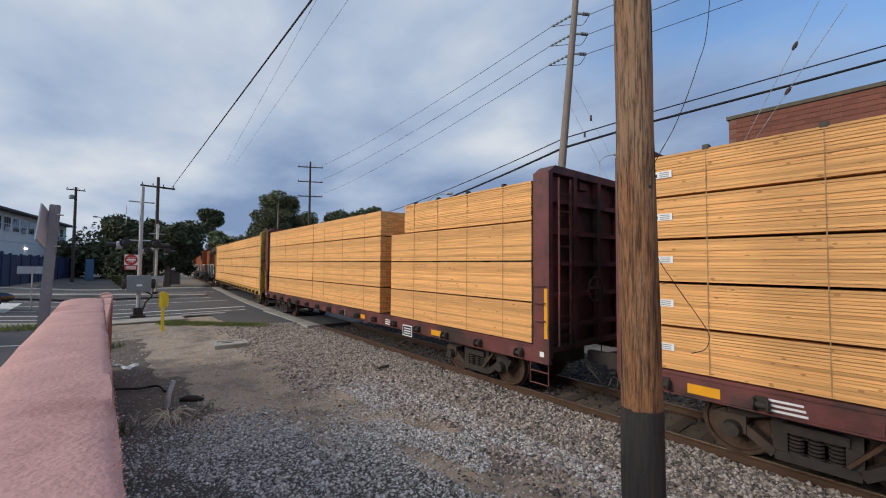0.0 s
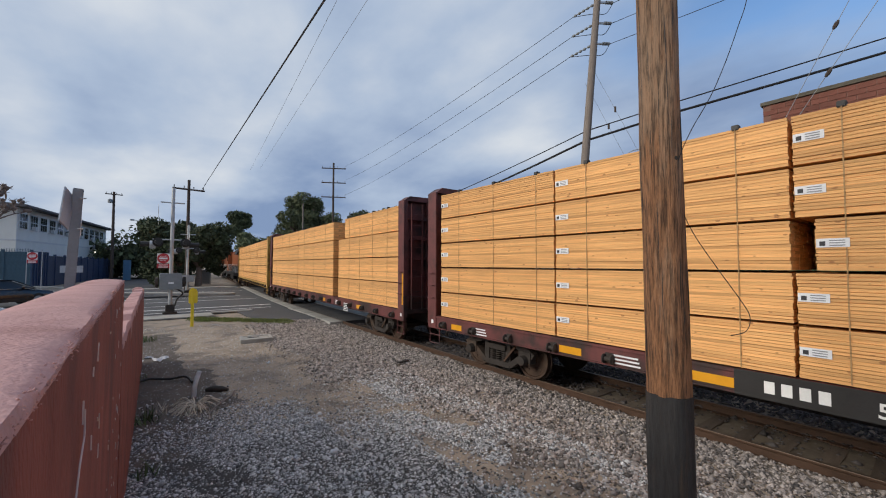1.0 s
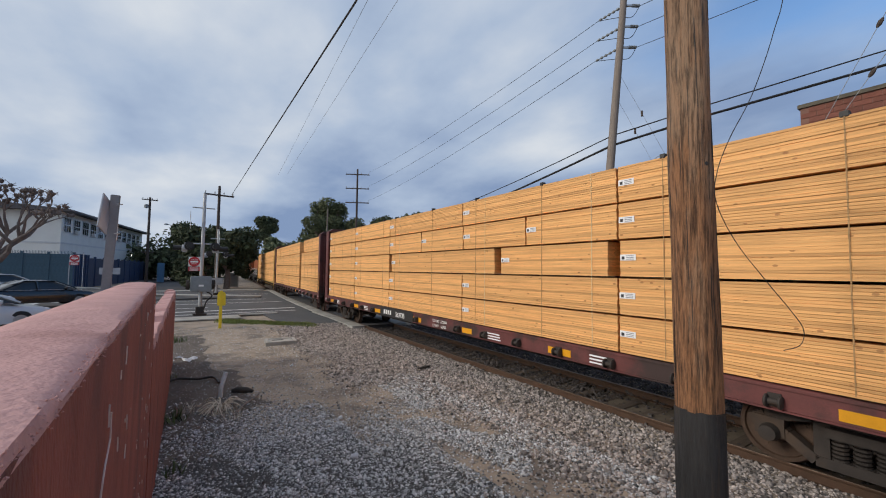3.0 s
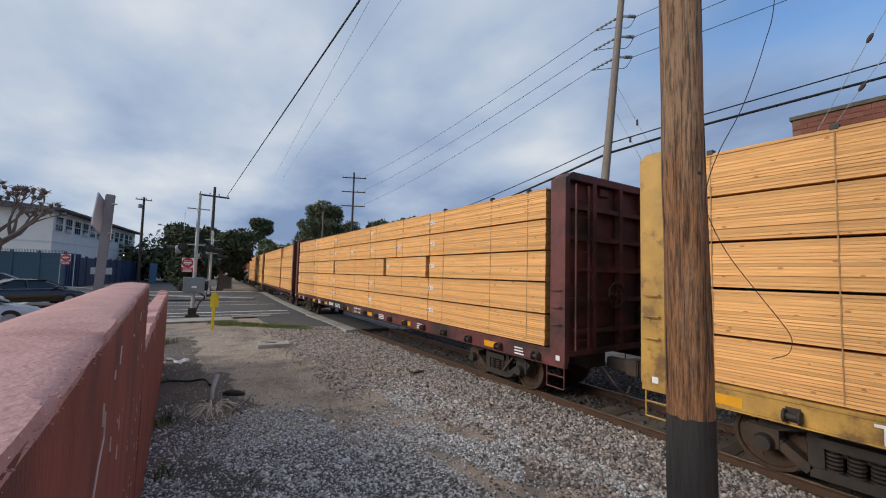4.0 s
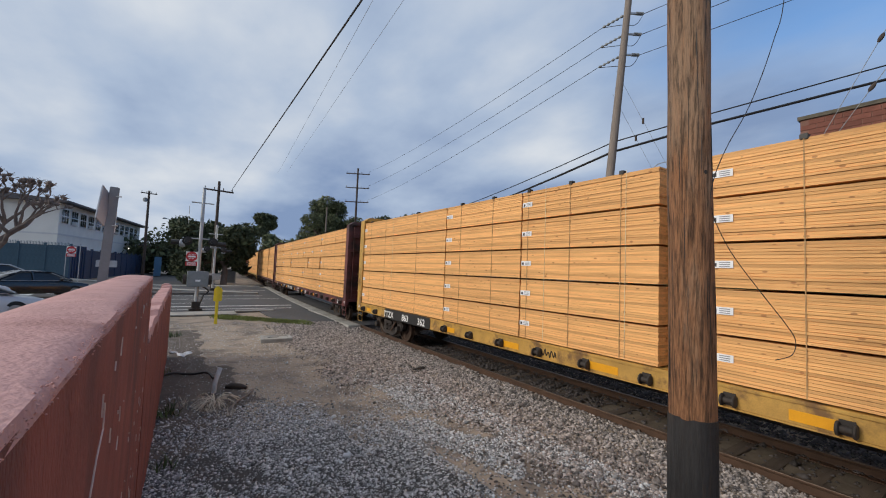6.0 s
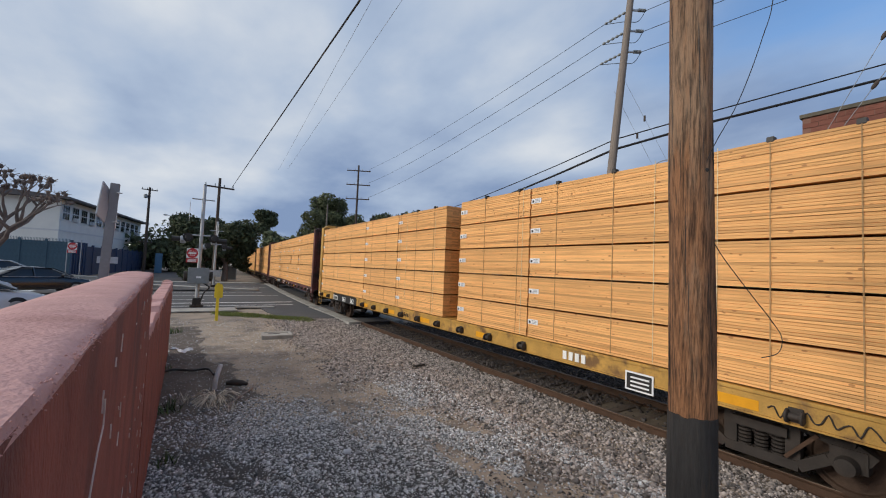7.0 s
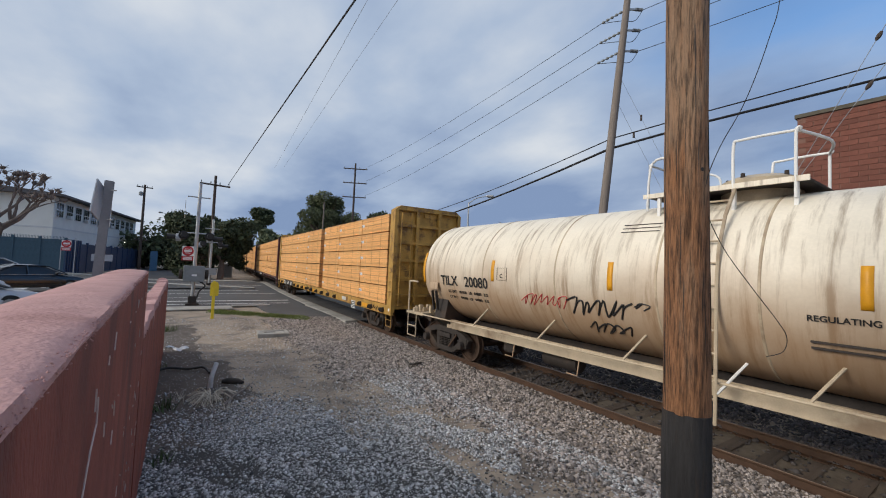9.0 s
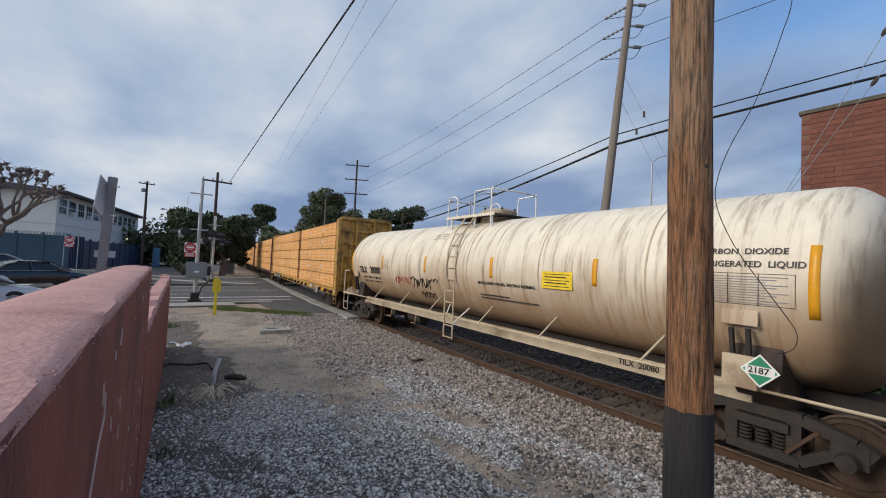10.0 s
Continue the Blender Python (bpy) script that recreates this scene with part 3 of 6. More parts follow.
# soil under the gravel, coloured dark to give shade between the stones
soil = Shape().sheet(spread(-0.06, 5.4, 55), spread(-1.5, 7.0, 85), lambda x, y: lie(x, y) + uneven(x, y) + (0.007 if y < gravel_edge(x) - .6 and not (3.5 < x and y > 2.2) else -.03))
thing("gravel_bed", "soil under loose grey gravel, darkened for the shade between stones", "ground", shape=soil, material=GAP_SHADE, kind="structure", smooth=True)
# dark soil strip; the wall's shade on the dirt is put into its colour
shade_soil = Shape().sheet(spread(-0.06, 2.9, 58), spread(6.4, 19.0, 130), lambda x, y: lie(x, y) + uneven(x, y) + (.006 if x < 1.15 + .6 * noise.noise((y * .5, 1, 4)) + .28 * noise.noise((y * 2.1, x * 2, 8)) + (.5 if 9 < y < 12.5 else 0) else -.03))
thing("wall_soil", "dark soil along the foot of the wall, its shade in the colour", "ground", shape=shade_soil, material=SHADED_SOIL, kind="structure", smooth=True)
scatter_stones("gravel", "grey crushed gravel scattered over dirt", GRAVEL, 125000, pick_gravel, 0.0178, 3)
scatter_stones("pebbles", "small grey pebbles strewn over the dirt", GRAVEL, 24000, pick_pebbles, 0.011, 4)
scatter_stones("ballast", "brown and grey ballast stones along the rails", BALLAST, 60000, pick_ballast, 0.027, 5)
scatter_stones("track_ballast", "dark oily ballast stones between and beyond the rails", DARK_BALLAST, 30000, pick_between, 0.034, 8, lift=0.012)


def slab(name, label, category, x0, x1, y0, y1, material, thick=0.05, up=0.0, nx=8, ny=4):
    """A flat piece of paving that follows the ground."""
    sh = Shape().sheet(spread(x0, x1, nx), spread(y0, y1, ny), lambda x, y: lie(x, y) + up)
    n = len(sh.v)
    low = [(x, y, z - thick) for x, y, z in sh.v]
    sh.v += low
    w = nx + 1
    rim = [i for i in range(w)] + [w * j + nx for j in range(1, ny + 1)] + [w * ny + i for i in reversed(range(nx))] + [w * j for j in reversed(range(1, ny))]
    for a, b in zip(rim, rim[1:] + rim[:1]):
        sh.f.append((a, b, b + n, a + n))
    return thing(name, label, category, shape=sh, material=material, kind="structure")


slab("road", "worn grey asphalt street crossing the railway", "road", -60, 60, 25.6, 51.0, ASPHALT, up=0.005, nx=120, ny=20)
slab("road_apron", "dark asphalt apron beside the crossing panels", "road", 4.6, 7.3, 19.0, 25.6, ASPHALT, up=0.006, nx=6, ny=10)
slab("parking_lot", "grey asphalt parking lot behind the wall", "parking lot", -40, -0.75, -3, 23.4, ASPHALT, up=0.0, nx=40, ny=24)
slab("pavement", "pale concrete sidewalk beside the street", "sidewalk", -30, 3.3, 24.0, 25.5, CONCRETE, up=0.03, nx=34, ny=2)
slab("kerb", "concrete kerb and gutter with a dark drain", "kerb", 3.35, 5.4, 25.2, 25.75, CONCRETE, up=0.05, nx=4, ny=1)
slab("far_kerb", "concrete kerb along the far side of the street", "kerb", -30, 9.2, 51.0, 51.5, CONCRETE, up=0.14, nx=40, ny=1, thick=0.2)
slab("far_pavement", "concrete sidewalk on the far side of the street", "sidewalk", -30, 9.0, 51.5, 54.0, CONCRETE, up=0.10, nx=40, ny=2)
slab("far_street", "asphalt side street running beside the blue fence", "road", -5.0, 5.5, 54.0, 130, ASPHALT, up=0.02, nx=6, ny=20)


def median():
    out = [(-30.0, 39.2), (6.3, 39.2)] + [(6.3 + 0.75 * math.sin(a), 39.95 - 0.75 * math.cos(a)) for a in spread(0.2, math.pi - 0.2, 8)] + [(6.3, 40.7), (-30.0, 40.7)]
    sh = Shape()
    n = len(out)
    sh.v = [(x, y, lie(x, y) - 0.05) for x, y in out] + [(x, y, lie(x, y) + 0.15) for x, y in out]
    sh.f = [(k, (k + 1) % n, n + (k + 1) % n, n + k) for k in range(n)] + [tuple(range(n, 2 * n))]
    thing("median_island", "raised concrete traffic island in the street", "traffic island", shape=sh, material=CONCRETE, kind="structure")


median()
for y0, x0, x1, w in ((28.45, -12, 7.2, 0.28), (34.2, -12, 7.6, 0.13), (37.6, -12, 7.0, 0.12), (30.9, -12, 2.2, 0.12), (45.0, -12, 8.6, 0.13), (26.7, -12, 6.8, 0.14)):
    slab("road_line", "worn white line painted on the street", "road marking", x0, x1, y0, y0 + w, ROADPAINT, thick=0.004, up=0.012, nx=24, ny=1)
for i in range(4):
    slab("crosswalk_bar", "white painted crosswalk bar on asphalt", "road marking", -4.6 - 2.6 * i, -3.7 - 2.6 * i, 30.5, 36.5, ROADPAINT, thick=0.004, up=0.012, nx=2, ny=4)
for i in range(3):
    slab("parking_line", "white parking bay line on asphalt", "road marking", -7.5, -1.6, 12.5 + 3.4 * i, 12.62 + 3.4 * i, ROADPAINT, thick=0.004, up=0.007, nx=4, ny=1)


def railway():
    track = thing("railway_track", "single railway track with rusty rails on weathered ties", "railway track", kind="structure")
    prof = [(-.075, -.18), (.075, -.18), (.075, -.165), (.015, -.15), (.012, -.05), (.036, -.035), (.036, -.006), (-.036, -.006), (-.036, -.035), (-.012, -.05), (-.015, -.15), (-.075, -.165)]
    stations = spread(-14, 140, 154)
    for off in (-.7525, .7525):
        for nm, pf, m in (("rail", prof, RAIL), ("rail_head", [(-.034, -.008), (.034, -.008), (.030, 0), (-.030, 0)], RAIL_TOP)):
            sh = Shape()
            n = len(pf)
            for s in stations:
                x, y, h = line_at(s)
                for a, z in pf:
                    sh.v.append((x + (a + off) * math.cos(h), y - (a + off) * math.sin(h), z))
            for i in range(len(stations) - 1):
                for k in range(n):
                    sh.f.append((i * n + k, i * n + (k + 1) % n, (i + 1) * n + (k + 1) % n, (i + 1) * n + k))
            part(nm, sh, m, track, "worn running surface" if nm == "rail_head" else "rusty steel rail")
    tie = Shape().box(-1.3, 1.3, -.115, .115, -.36, -.165).mesh("tie", TIE, bevel=0.012)
    rng = random.Random(4)
    for i in range(60):
        s = -10 + 0.52 * i + rng.uniform(-.03, .03)
        if s < 17.6:
            x, y, h = line_at(s)
            part("tie", tie, TIE, track, at=pose(x + rng.uniform(-.05, .05), y, rng.uniform(-.01, .004), 0, 0, -math.degrees(h) + rng.uniform(-1.5, 1.5)))
    fill = Shape().sheet(spread(-.70, .70, 14), spread(-9, 5.5, 90), lambda x, y: -.180 + .016 * noise.noise((x * 3, y * 3, 1)))
    fill.v = [(x + line_at(y)[0], y, z) for x, y, z in fill.v]
    thing("track_fines", "pale sandy fines packed between the ties", "ground", shape=fill, material=FINES, kind="structure", smooth=True)
    plate = Shape().box(-.16, .16, -.1, .1, -.166, -.150).mesh("tie_plate", RAIL)
    for i in range(54):
        s = -10 + 0.52 * i
        if s < 17.6:
            x, y, h = line_at(s)
            for off in (-.7525, .7525):
                part("tie_plate", plate, RAIL, track, at=pose(x + off, y, 0))
    for s0 in spread(17.8, 50.2, 13):
        for a0, a1 in ((-1.40, -.80), (-.66, .66), (.80, 1.40)):
            x, y, h = line_at(s0 + 1.24)
            sh = Shape().box(a0, a1, -1.235, 1.235, -.2, .004)
            part("crossing_panel", sh, CONCRETE if abs(a0) > .7 else ASPHALT, track, "pale concrete crossing panel" if abs(a0) > .7 else "dark rubbed crossing panel", bevel=0.012, at=pose(x, y, 0, 0, 0, -math.degrees(h)))


railway()


# ---- the painted wall ----
def painted_wall():
    wall = thing("wall_boundary", "red stucco boundary wall with a pink worn cap", "wall", kind="structure")
    # rounded cap: outline across the wall, drawn along it in short steps with a wavering edge
    steps = spread(-3.5, 4.95, 170)

    def course(outline, wob, y0=None, y1=None, seed=0.0):
        sh = Shape()
        n = len(outline)
        rows = [y for y in steps if (y0 is None or y >= y0) and (y1 is None or y <= y1)]
        for y in rows:
            for k, (x, z) in enumerate(outline):
                d = wob * noise.noise((y * 2.3 + seed, k * 1.7, 1.0)) + wob * 0.6 * noise.noise((y * 9, k * 1.3, 5.0))
                tip = 0.0
                if z > 2.3 and y > 4.75:
                    tip = -0.05 * ((y - 4.75) / 0.2) ** 2
                sh.v.append((x + d, y, z + d * 0.5 + tip))
        for i in range(len(rows) - 1):
            for k in range(n):
                sh.f.append((i * n + k, i * n + (k + 1) % n, (i + 1) * n + (k + 1) % n, (i + 1) * n + k))
        sh.f += [tuple(range(n)), tuple((len(rows) - 1) * n + k for k in range(n))]
        return sh

    part("wall_body", course([(-.315, -.4), (-.065, -.4), (-.062, .8), (-.060, 1.6), (-.060, 2.2), (-.058, 2.40), (-.058, 2.470), (-.062, 2.482), (-.315, 2.482)], 0.005), STUCCO, wall, "brick-red painted stucco, streaked and scratched", smooth=True)
    part("wall_cap", course([(-.322, 2.474), (-.060, 2.474), (-.060, 2.486), (-.066, 2.495), (-.085, 2.501), (-.13, 2.505), (-.19, 2.507), (-.26, 2.503), (-.305, 2.492), (-.322, 2.482)], 0.005, seed=3.0), STUCCO_TOP, wall, "pink weathered top of the wall", smooth=True)
    rng = random.Random(9)
    for i in range(64):
        y, z = rng.uniform(0.6, 4.7), rng.uniform(1.2, 2.42)
        ln = rng.uniform(0.006, 0.05)
        part("scratch", Shape().beam((-.0515, y, z), (-.0515, y + rng.uniform(-.02, .02), z - ln), 0.0018, 0.003, up=(1, 0, 0)), CHIP, wall)
    part("scratch", Shape().tube([(-.053, 1.37, 2.32), (-.053, 1.375, 2.26), (-.053, 1.30, 2.23), (-.053, 1.25, 2.19), (-.053, 1.19, 2.14), (-.053, 1.17, 2.08)], .0018, 5), CHIP, wall, "long pale scratch")
    crumb = Shape()
    for i in range(2600):
        y = -.2 + 5.0 * rng.random() ** 1.4
        x, z, r = rng.uniform(-.070, -.0555), rng.uniform(2.472, 2.498), rng.uniform(.0005, .0017)
        if noise.noise((y * 3, 0, 7)) > -.3:
            crumb.tube([(x - r, y, z - r * .5), (x, y + r * rng.uniform(-.8, .8), z + r * .4), (x + r, y + r, z - r * .4)], [r * .4, r, r * .5], 5)
    tagged(part("crumbled_edge", crumb, STUCCO_TOP, wall, "crumbled rough edge of the cap"), kind="stuff")
    low = thing("wall_low", "lower broken end of the pink stucco wall", "wall", kind="structure")
    # one run of stucco whose top is broken into ragged teeth
    rows = spread(4.97, 13.7, 120)

    def face(y):
        return -.060 + .030 * (y - 4.97) + .012 * noise.noise((y * 1.9, 3, 0)) + .005 * noise.noise((y * 8, 1, 0))

    def ragged(y):
        tooth = max(0, noise.noise((y * 2.6, 2, 2))) * .34 + .05 * noise.noise((y * 11, 0, 3))
        return 1.98 - tooth - .012 * max(0, 9 - y)
    body = Shape()
    for y in rows:
        f, top = face(y), ragged(y)
        body.v += [(f - .21, y, -.4), (f + .004, y, -.4), (f, y, .7), (f - .001, y, 1.4), (f - .004, y, top - .03), (f - .016, y, top), (f - .20, y, top - .02), (f - .21, y, top - .05)]
    for i in range(len(rows) - 1):
        for k in range(8):
            body.f.append((i * 8 + k, i * 8 + (k + 1) % 8, (i + 1) * 8 + (k + 1) % 8, (i + 1) * 8 + k))
    body.f += [tuple(range(8)), tuple((len(rows) - 1) * 8 + k for k in range(8))]
    part("wall_body", body, STUCCO, low, "cracked red stucco with a broken top", smooth=True)
    crest = Shape()
    for y in rows:
        f, top = face(y), ragged(y)
        crest.v += [(f - .205, y, top - .09), (f + .003, y, top - .07 - .03 * noise.noise((y * 7, 2, 5))), (f + .002, y, top - .025), (f - .014, y, top + .006), (f - .20, y, top - .012), (f - .214, y, top - .05)]
    for i in range(len(rows) - 1):
        for k in range(6):
            crest.f.append((i * 6 + k, i * 6 + (k + 1) % 6, (i + 1) * 6 + (k + 1) % 6, (i + 1) * 6 + k))
    crest.f += [tuple(range(6)), tuple((len(rows) - 1) * 6 + k for k in range(6))]
    part("wall_crest", crest, STUCCO_TOP, low, "pink weathered ragged crest", smooth=True)
    cap = Shape().prism([(-.06, -.4), (.205, -.4), (.205, 1.93), (.17, 1.99), (.10, 2.015), (.0, 2.01), (-.06, 1.95)], "y", 13.7, 14.05)
    part("wall_pier", cap, STUCCO_TOP, low, "pink end pier with a worn rounded top", bevel=0.02)


painted_wall()


# ---- poles and wires ----
def near_pole():
    pole = thing("utility_pole", "weathered brown wooden utility pole with a dark base", "utility pole", at=pose(3.432, 1.627, -0.15))
    def shaft(z0, z1, r0, r1, ragged=0.0):
        seg, rings = 40, 60
        sh = Shape()
        for i in range(rings + 1):
            u = i / rings
            for k in range(seg):
                a = 2 * math.pi * k / seg
                z, r = z0 + (z1 - z0) * u + (ragged * (noise.noise((math.cos(a) * 3, math.sin(a) * 3, 1)) + .5 * noise.noise((math.cos(a) * 11, math.sin(a) * 11, 1))) if i == rings else 0), r0 + (r1 - r0) * u
                g = 0.010 * noise.noise((math.cos(a) * 2, math.sin(a) * 2, z * 1.3)) + 0.006 * noise.noise((math.cos(a) * 9, math.sin(a) * 9, z * 0.5)) + 0.004 * noise.noise((math.cos(a) * 30, math.sin(a) * 30, z * 0.7))
                sh.v.append(((r + g) * math.cos(a) - 0.0117 * z, (r + g) * math.sin(a) + 0.0082 * z, z))
        for i in range(rings):
            for k in range(seg):
                a, b = i * seg + k, i * seg + (k + 1) % seg
                sh.f.append((a, b, b + seg, a + seg))
        sh.f += [tuple(range(seg)), tuple(rings * seg + k for k in range(seg))]
        return sh
    part("pole_base", shaft(-.3, 1.775, .170, .1635, .02), POLETAR, pole, "blackened treated base", smooth=True)
    part("pole_shaft", shaft(1.76, 10.5, .159, .132), POLEWOOD, pole, "cracked weathered brown wood", smooth=True)
    rng = random.Random(2)
    # long drying checks that follow the grain
    for i in range(46):
        a, z = rng.uniform(2.3, 5.7), rng.uniform(1.8, 5.6)
        pts, rad, ln = [], [], rng.uniform(.15, 1.0)
        for k in range(7):
            u = z + ln * k / 6
            r = .1585 - .0031 * (u - 1.76)
            a += rng.uniform(-.012, .012)
            g = 0.010 * noise.noise((math.cos(a) * 2, math.sin(a) * 2, u * 1.3))
            pts.append(((r + g) * math.cos(a) - .0117 * u, (r + g) * math.sin(a) + .0082 * u, u))
            rad.append((.0035 if i < 14 else .002) * (math.sin(math.pi * (k + .4) / 6.8) + .1))
        part("crack", Shape().tube(pts, rad, 5), BLACK_PAINT, pole)
    for a, z in ((4.3, 3.62),):
        r = .163 - .003 * z
        part("knot", Shape().tube([(0, 0, 0), (math.cos(a) * .004, math.sin(a) * .004, 0)], [.016, .004], 10), POLETAR, pole,
             at=pose(r * math.cos(a) - .0117 * z, r * math.sin(a) + .0082 * z, z))


near_pole()


def loop(pts, n=6):
    """Points on a smooth line through pts."""
    out = []
    p = [Vector(q) for q in pts]
    for i in range(len(p) - 1):
        a, b, c, d = p[max(i - 1, 0)], p[i], p[i + 1], p[min(i + 2, len(p) - 1)]
        for k in range(n):
            t = k / n
            out.append(0.5 * ((2 * b) + (c - a) * t + (2 * a - 5 * b + 4 * c - d) * t * t + (3 * b - a - 3 * c + d) * t ** 3))
    return out + [p[-1]]


SWAY = cable("hanging_cable", loop([(3.80, 1.10, 6.2), (3.79, 1.13, 4.9), (3.73, 1.19, 4.47), (3.62, 1.30, 4.0), (3.48, 1.41, 3.65), (3.41, 1.47, 3.39), (3.42, 1.48, 3.18), (3.55, 1.41, 2.89),
                             (3.74, 1.29, 2.6), (3.92, 1.18, 2.35), (3.98, 1.14, 2.23), (3.97, 1.16, 2.12), (3.86, 1.23, 2.08)]), 0.0032, WIRE,
      "loose black cable hanging beside the wooden pole", group="loose cable")
SWAY.data.transform(Matrix.Translation((-3.8, -1.1, -6.2)))
SWAY.location = (3.8, 1.1, 6.2)


def insulator(parent, a, b, r=0.07, n=5):
    a, b = Vector(a), Vector(b)
    sh = Shape()
    pts, rad = [], []
    for i in range(n):
        for u, k in ((0.05, .35), (0.3, 1.0), (0.6, 1.0), (0.9, .35)):
            pts.append(a.lerp(b, (i + u) / n))
            rad.append(r * k)
    part("insulator", sh.tube(pts, rad, 8), GREYBOX, parent, "grey ribbed insulator", smooth=True)


def tall_pole():
    pole = thing("transmission_pole", "tall slender grey wooden power pole behind the train", "utility pole")
    foot, top = Vector((15.13, 10.63, -.3)), Vector((15.74, 9.20, 18.0))
    part("pole_shaft", Shape().tube([foot, foot.lerp(top, .5), top], [.20, .165, .12], 16), GREYPOLE, pole, smooth=True)
    for z in (14.05, 13.15, 12.25):
        c = foot.lerp(top, (z + .3) / 18.3)
        tip = c + Vector((.75, -.30, .12))
        part("standoff", Shape().beam(c, tip, .07, .07), GALV, pole, "short steel standoff arm")
        insulator(pole, tip - Vector((.35, -.14, .05)), tip, .075)
        a = c + Vector((-.10, .55, -.10))
        insulator(pole, c + Vector((0, .15, -.02)), a + Vector((-.12, .5, -.12)), .06)
        b = tip + Vector((.2, -.35, .02))
        part("jumper", Shape().tube(loop([a + Vector((-.12, .5, -.12)), c + Vector((.0, .2, -.42)), c + Vector((.5, -.1, -.36)), tip]), .014, 5), WIRE, pole, "slack black jumper wire", smooth=True)
    return foot, top


FOOT, TOP = tall_pole()


def far_pole(name, label, foot, height, arms, r=.17, material=None, pins=4):
    pole = thing(name, label, "utility pole", at=pose(*foot))
    m = material or DARKPOLE
    part("pole_shaft", Shape().tube([(0, 0, -.5), (0, 0, height)], [r, r * .65], 10), m, pole, smooth=True)
    for z, half, turn in arms:
        c, s = math.cos(radians(turn)), math.sin(radians(turn))
        arm = part("crossarm", Shape().beam((-half * c, -half * s - .1, z), (half * c, half * s - .1, z), .12, .14), m, pole, bevel=0.01)
        for i in range(pins):
            u = -half + .12 + (2 * half - .24) * i / (pins - 1)
            if abs(u) > .2:
                part("pin_insulator", Shape().tube([(u * c, u * s - .1, z + .05), (u * c, u * s - .1, z + .22), (u * c, u * s - .1, z + .3)], [.025, .05, .03], 6), GREYBOX, arm)
    return pole


far_pole("power_pole", "dark wooden power pole with three crossarms", (22.95, 56.9, -.1), 17.9, ((17.05, 1.75, -28), (14.9, 1.75, -28), (12.75, 1.75, -28)), .2)
far_pole("wood_pole", "dark wooden pole with one crossarm beside the crossing", (3.55, 42.2, 0), 10.2, ((9.32, 1.25, 8),), .17)
far_pole("light_pole", "dark wooden pole with a hanging lamp near the fence", (-2.85, 74.5, .2), 12.9, ((12.5, 1.0, 10), (4.6, .8, 5)), .22)
part("lamp_head", Shape().spin([(-.5, .1), (-.4, .45), (.3, .45), (.5, .2)], "z", 10), GREYBOX, thing("barrel_transformer", "dark barrel transformer on a pole", "transformer", at=pose(-3.25, 74.3, 11.7) @ Matrix.Scale(.62, 4)))
far_pole("thin_pole", "thin bare wooden pole among trees", (20.5, 63.0, -.1), 12.3, (), .14, GREYPOLE)


def wires():
    # three conductors, tall pole to far pole and on behind the camera
    for k, z in enumerate((14.05, 13.15, 12.25)):
        c = FOOT.lerp(TOP, (z + .3) / 18.3)
        a = c + Vector((-.22, 1.05, -.22))
        zf = (17.3, 15.2, 13.0)[k]
        cable("power_wire", [a, (24.35, 55.9, zf)], .012, WIRE, "dark power conductor strung between poles", 0.5)
        cable("power_wire", [c + Vector((.75, -.3, .12)), (22.0, -30.0, z + 3.0)], .012, WIRE, "dark power conductor strung between poles", 0.8)
    # heavy telephone cables lower down on the tall pole
    lo, hi = FOOT.lerp(TOP, 8.35 / 18.3), FOOT.lerp(TOP, 8.78 / 18.3)
    cable("telephone_cable", [lo, (17.2, 6.85, 8.84), (20.4, 2.74, 10.0), (30.0, -10.0, 13.6)], .05, WIRE, "thick black telephone cable along the poles")
    cable("telephone_cable", [hi, (17.17, 6.85, 9.24), (20.37, 2.74, 10.5), (30.0, -10.0, 14.3)], .026, WIRE, "thin black cable above the telephone cable")
    cable("telephone_cable", [lo, (22.8, 56.6, 7.3)], .05, WIRE, "thick black telephone cable along the poles", 1.2)
    cable("telephone_cable", [hi, (22.8, 56.6, 8.1)], .024, WIRE, "thin black cable above the telephone cable", 1.1)
    # the long line overhead towards the crossing
    cable("service_wire", [(4.55, 42.1, 9.45), (2.87, 7.71, 7.93), (2.19, -6.0, 7.4)], .022, WIRE, "black service wire crossing overhead")
    for dx in (0, 1.3):
        cable("thin_wire", [(12.6 + dx, 62.0, 16.2 + .3 * dx), (7.6 + dx, 18.4, 15.9), (5.8 + dx, 2.0, 15.8)], .011, WIRE_GREY, "thin grey wire high overhead")
    # slanting guys before the brick wall, with strain insulators
    for q, (a, b) in enumerate((((16.6, 1.10, 12.30), (16.6, 7.28, -.1)), ((16.6, 1.10, 10.70), (16.6, 7.96, -.1)))):
        g = cable("guy_wire", [a, b], .010, WIRE_GREY, "slanting grey guy wire with an insulator", group="guy wires")
        c = Vector(a).lerp(Vector(b), .193 + .010 * q)
        d = (Vector(b) - Vector(a)).normalized()
        part("insulator", Shape().tube([c - d * .13, c - d * .05, c + d * .05, c + d * .13], [.03, .06, .06, .03], 8), DARKPOLE, g)
    for a, b in (((15.5, 9.9, 11.6), (17.6, 8.2, 6.4)), ((15.4, 10.0, 10.6), (17.2, 8.5, 6.0))):
        g = cable("guy_wire", [a, b], .006, WIRE_GREY, "thin guy wire behind the tall pole", group="guy wires")
        c = Vector(a).lerp(Vector(b), .42)
        part("insulator", Shape().tube([c - Vector((0, 0, .12)), c + Vector((0, 0, .12))], .045, 8), DARKPOLE, g)


wires()


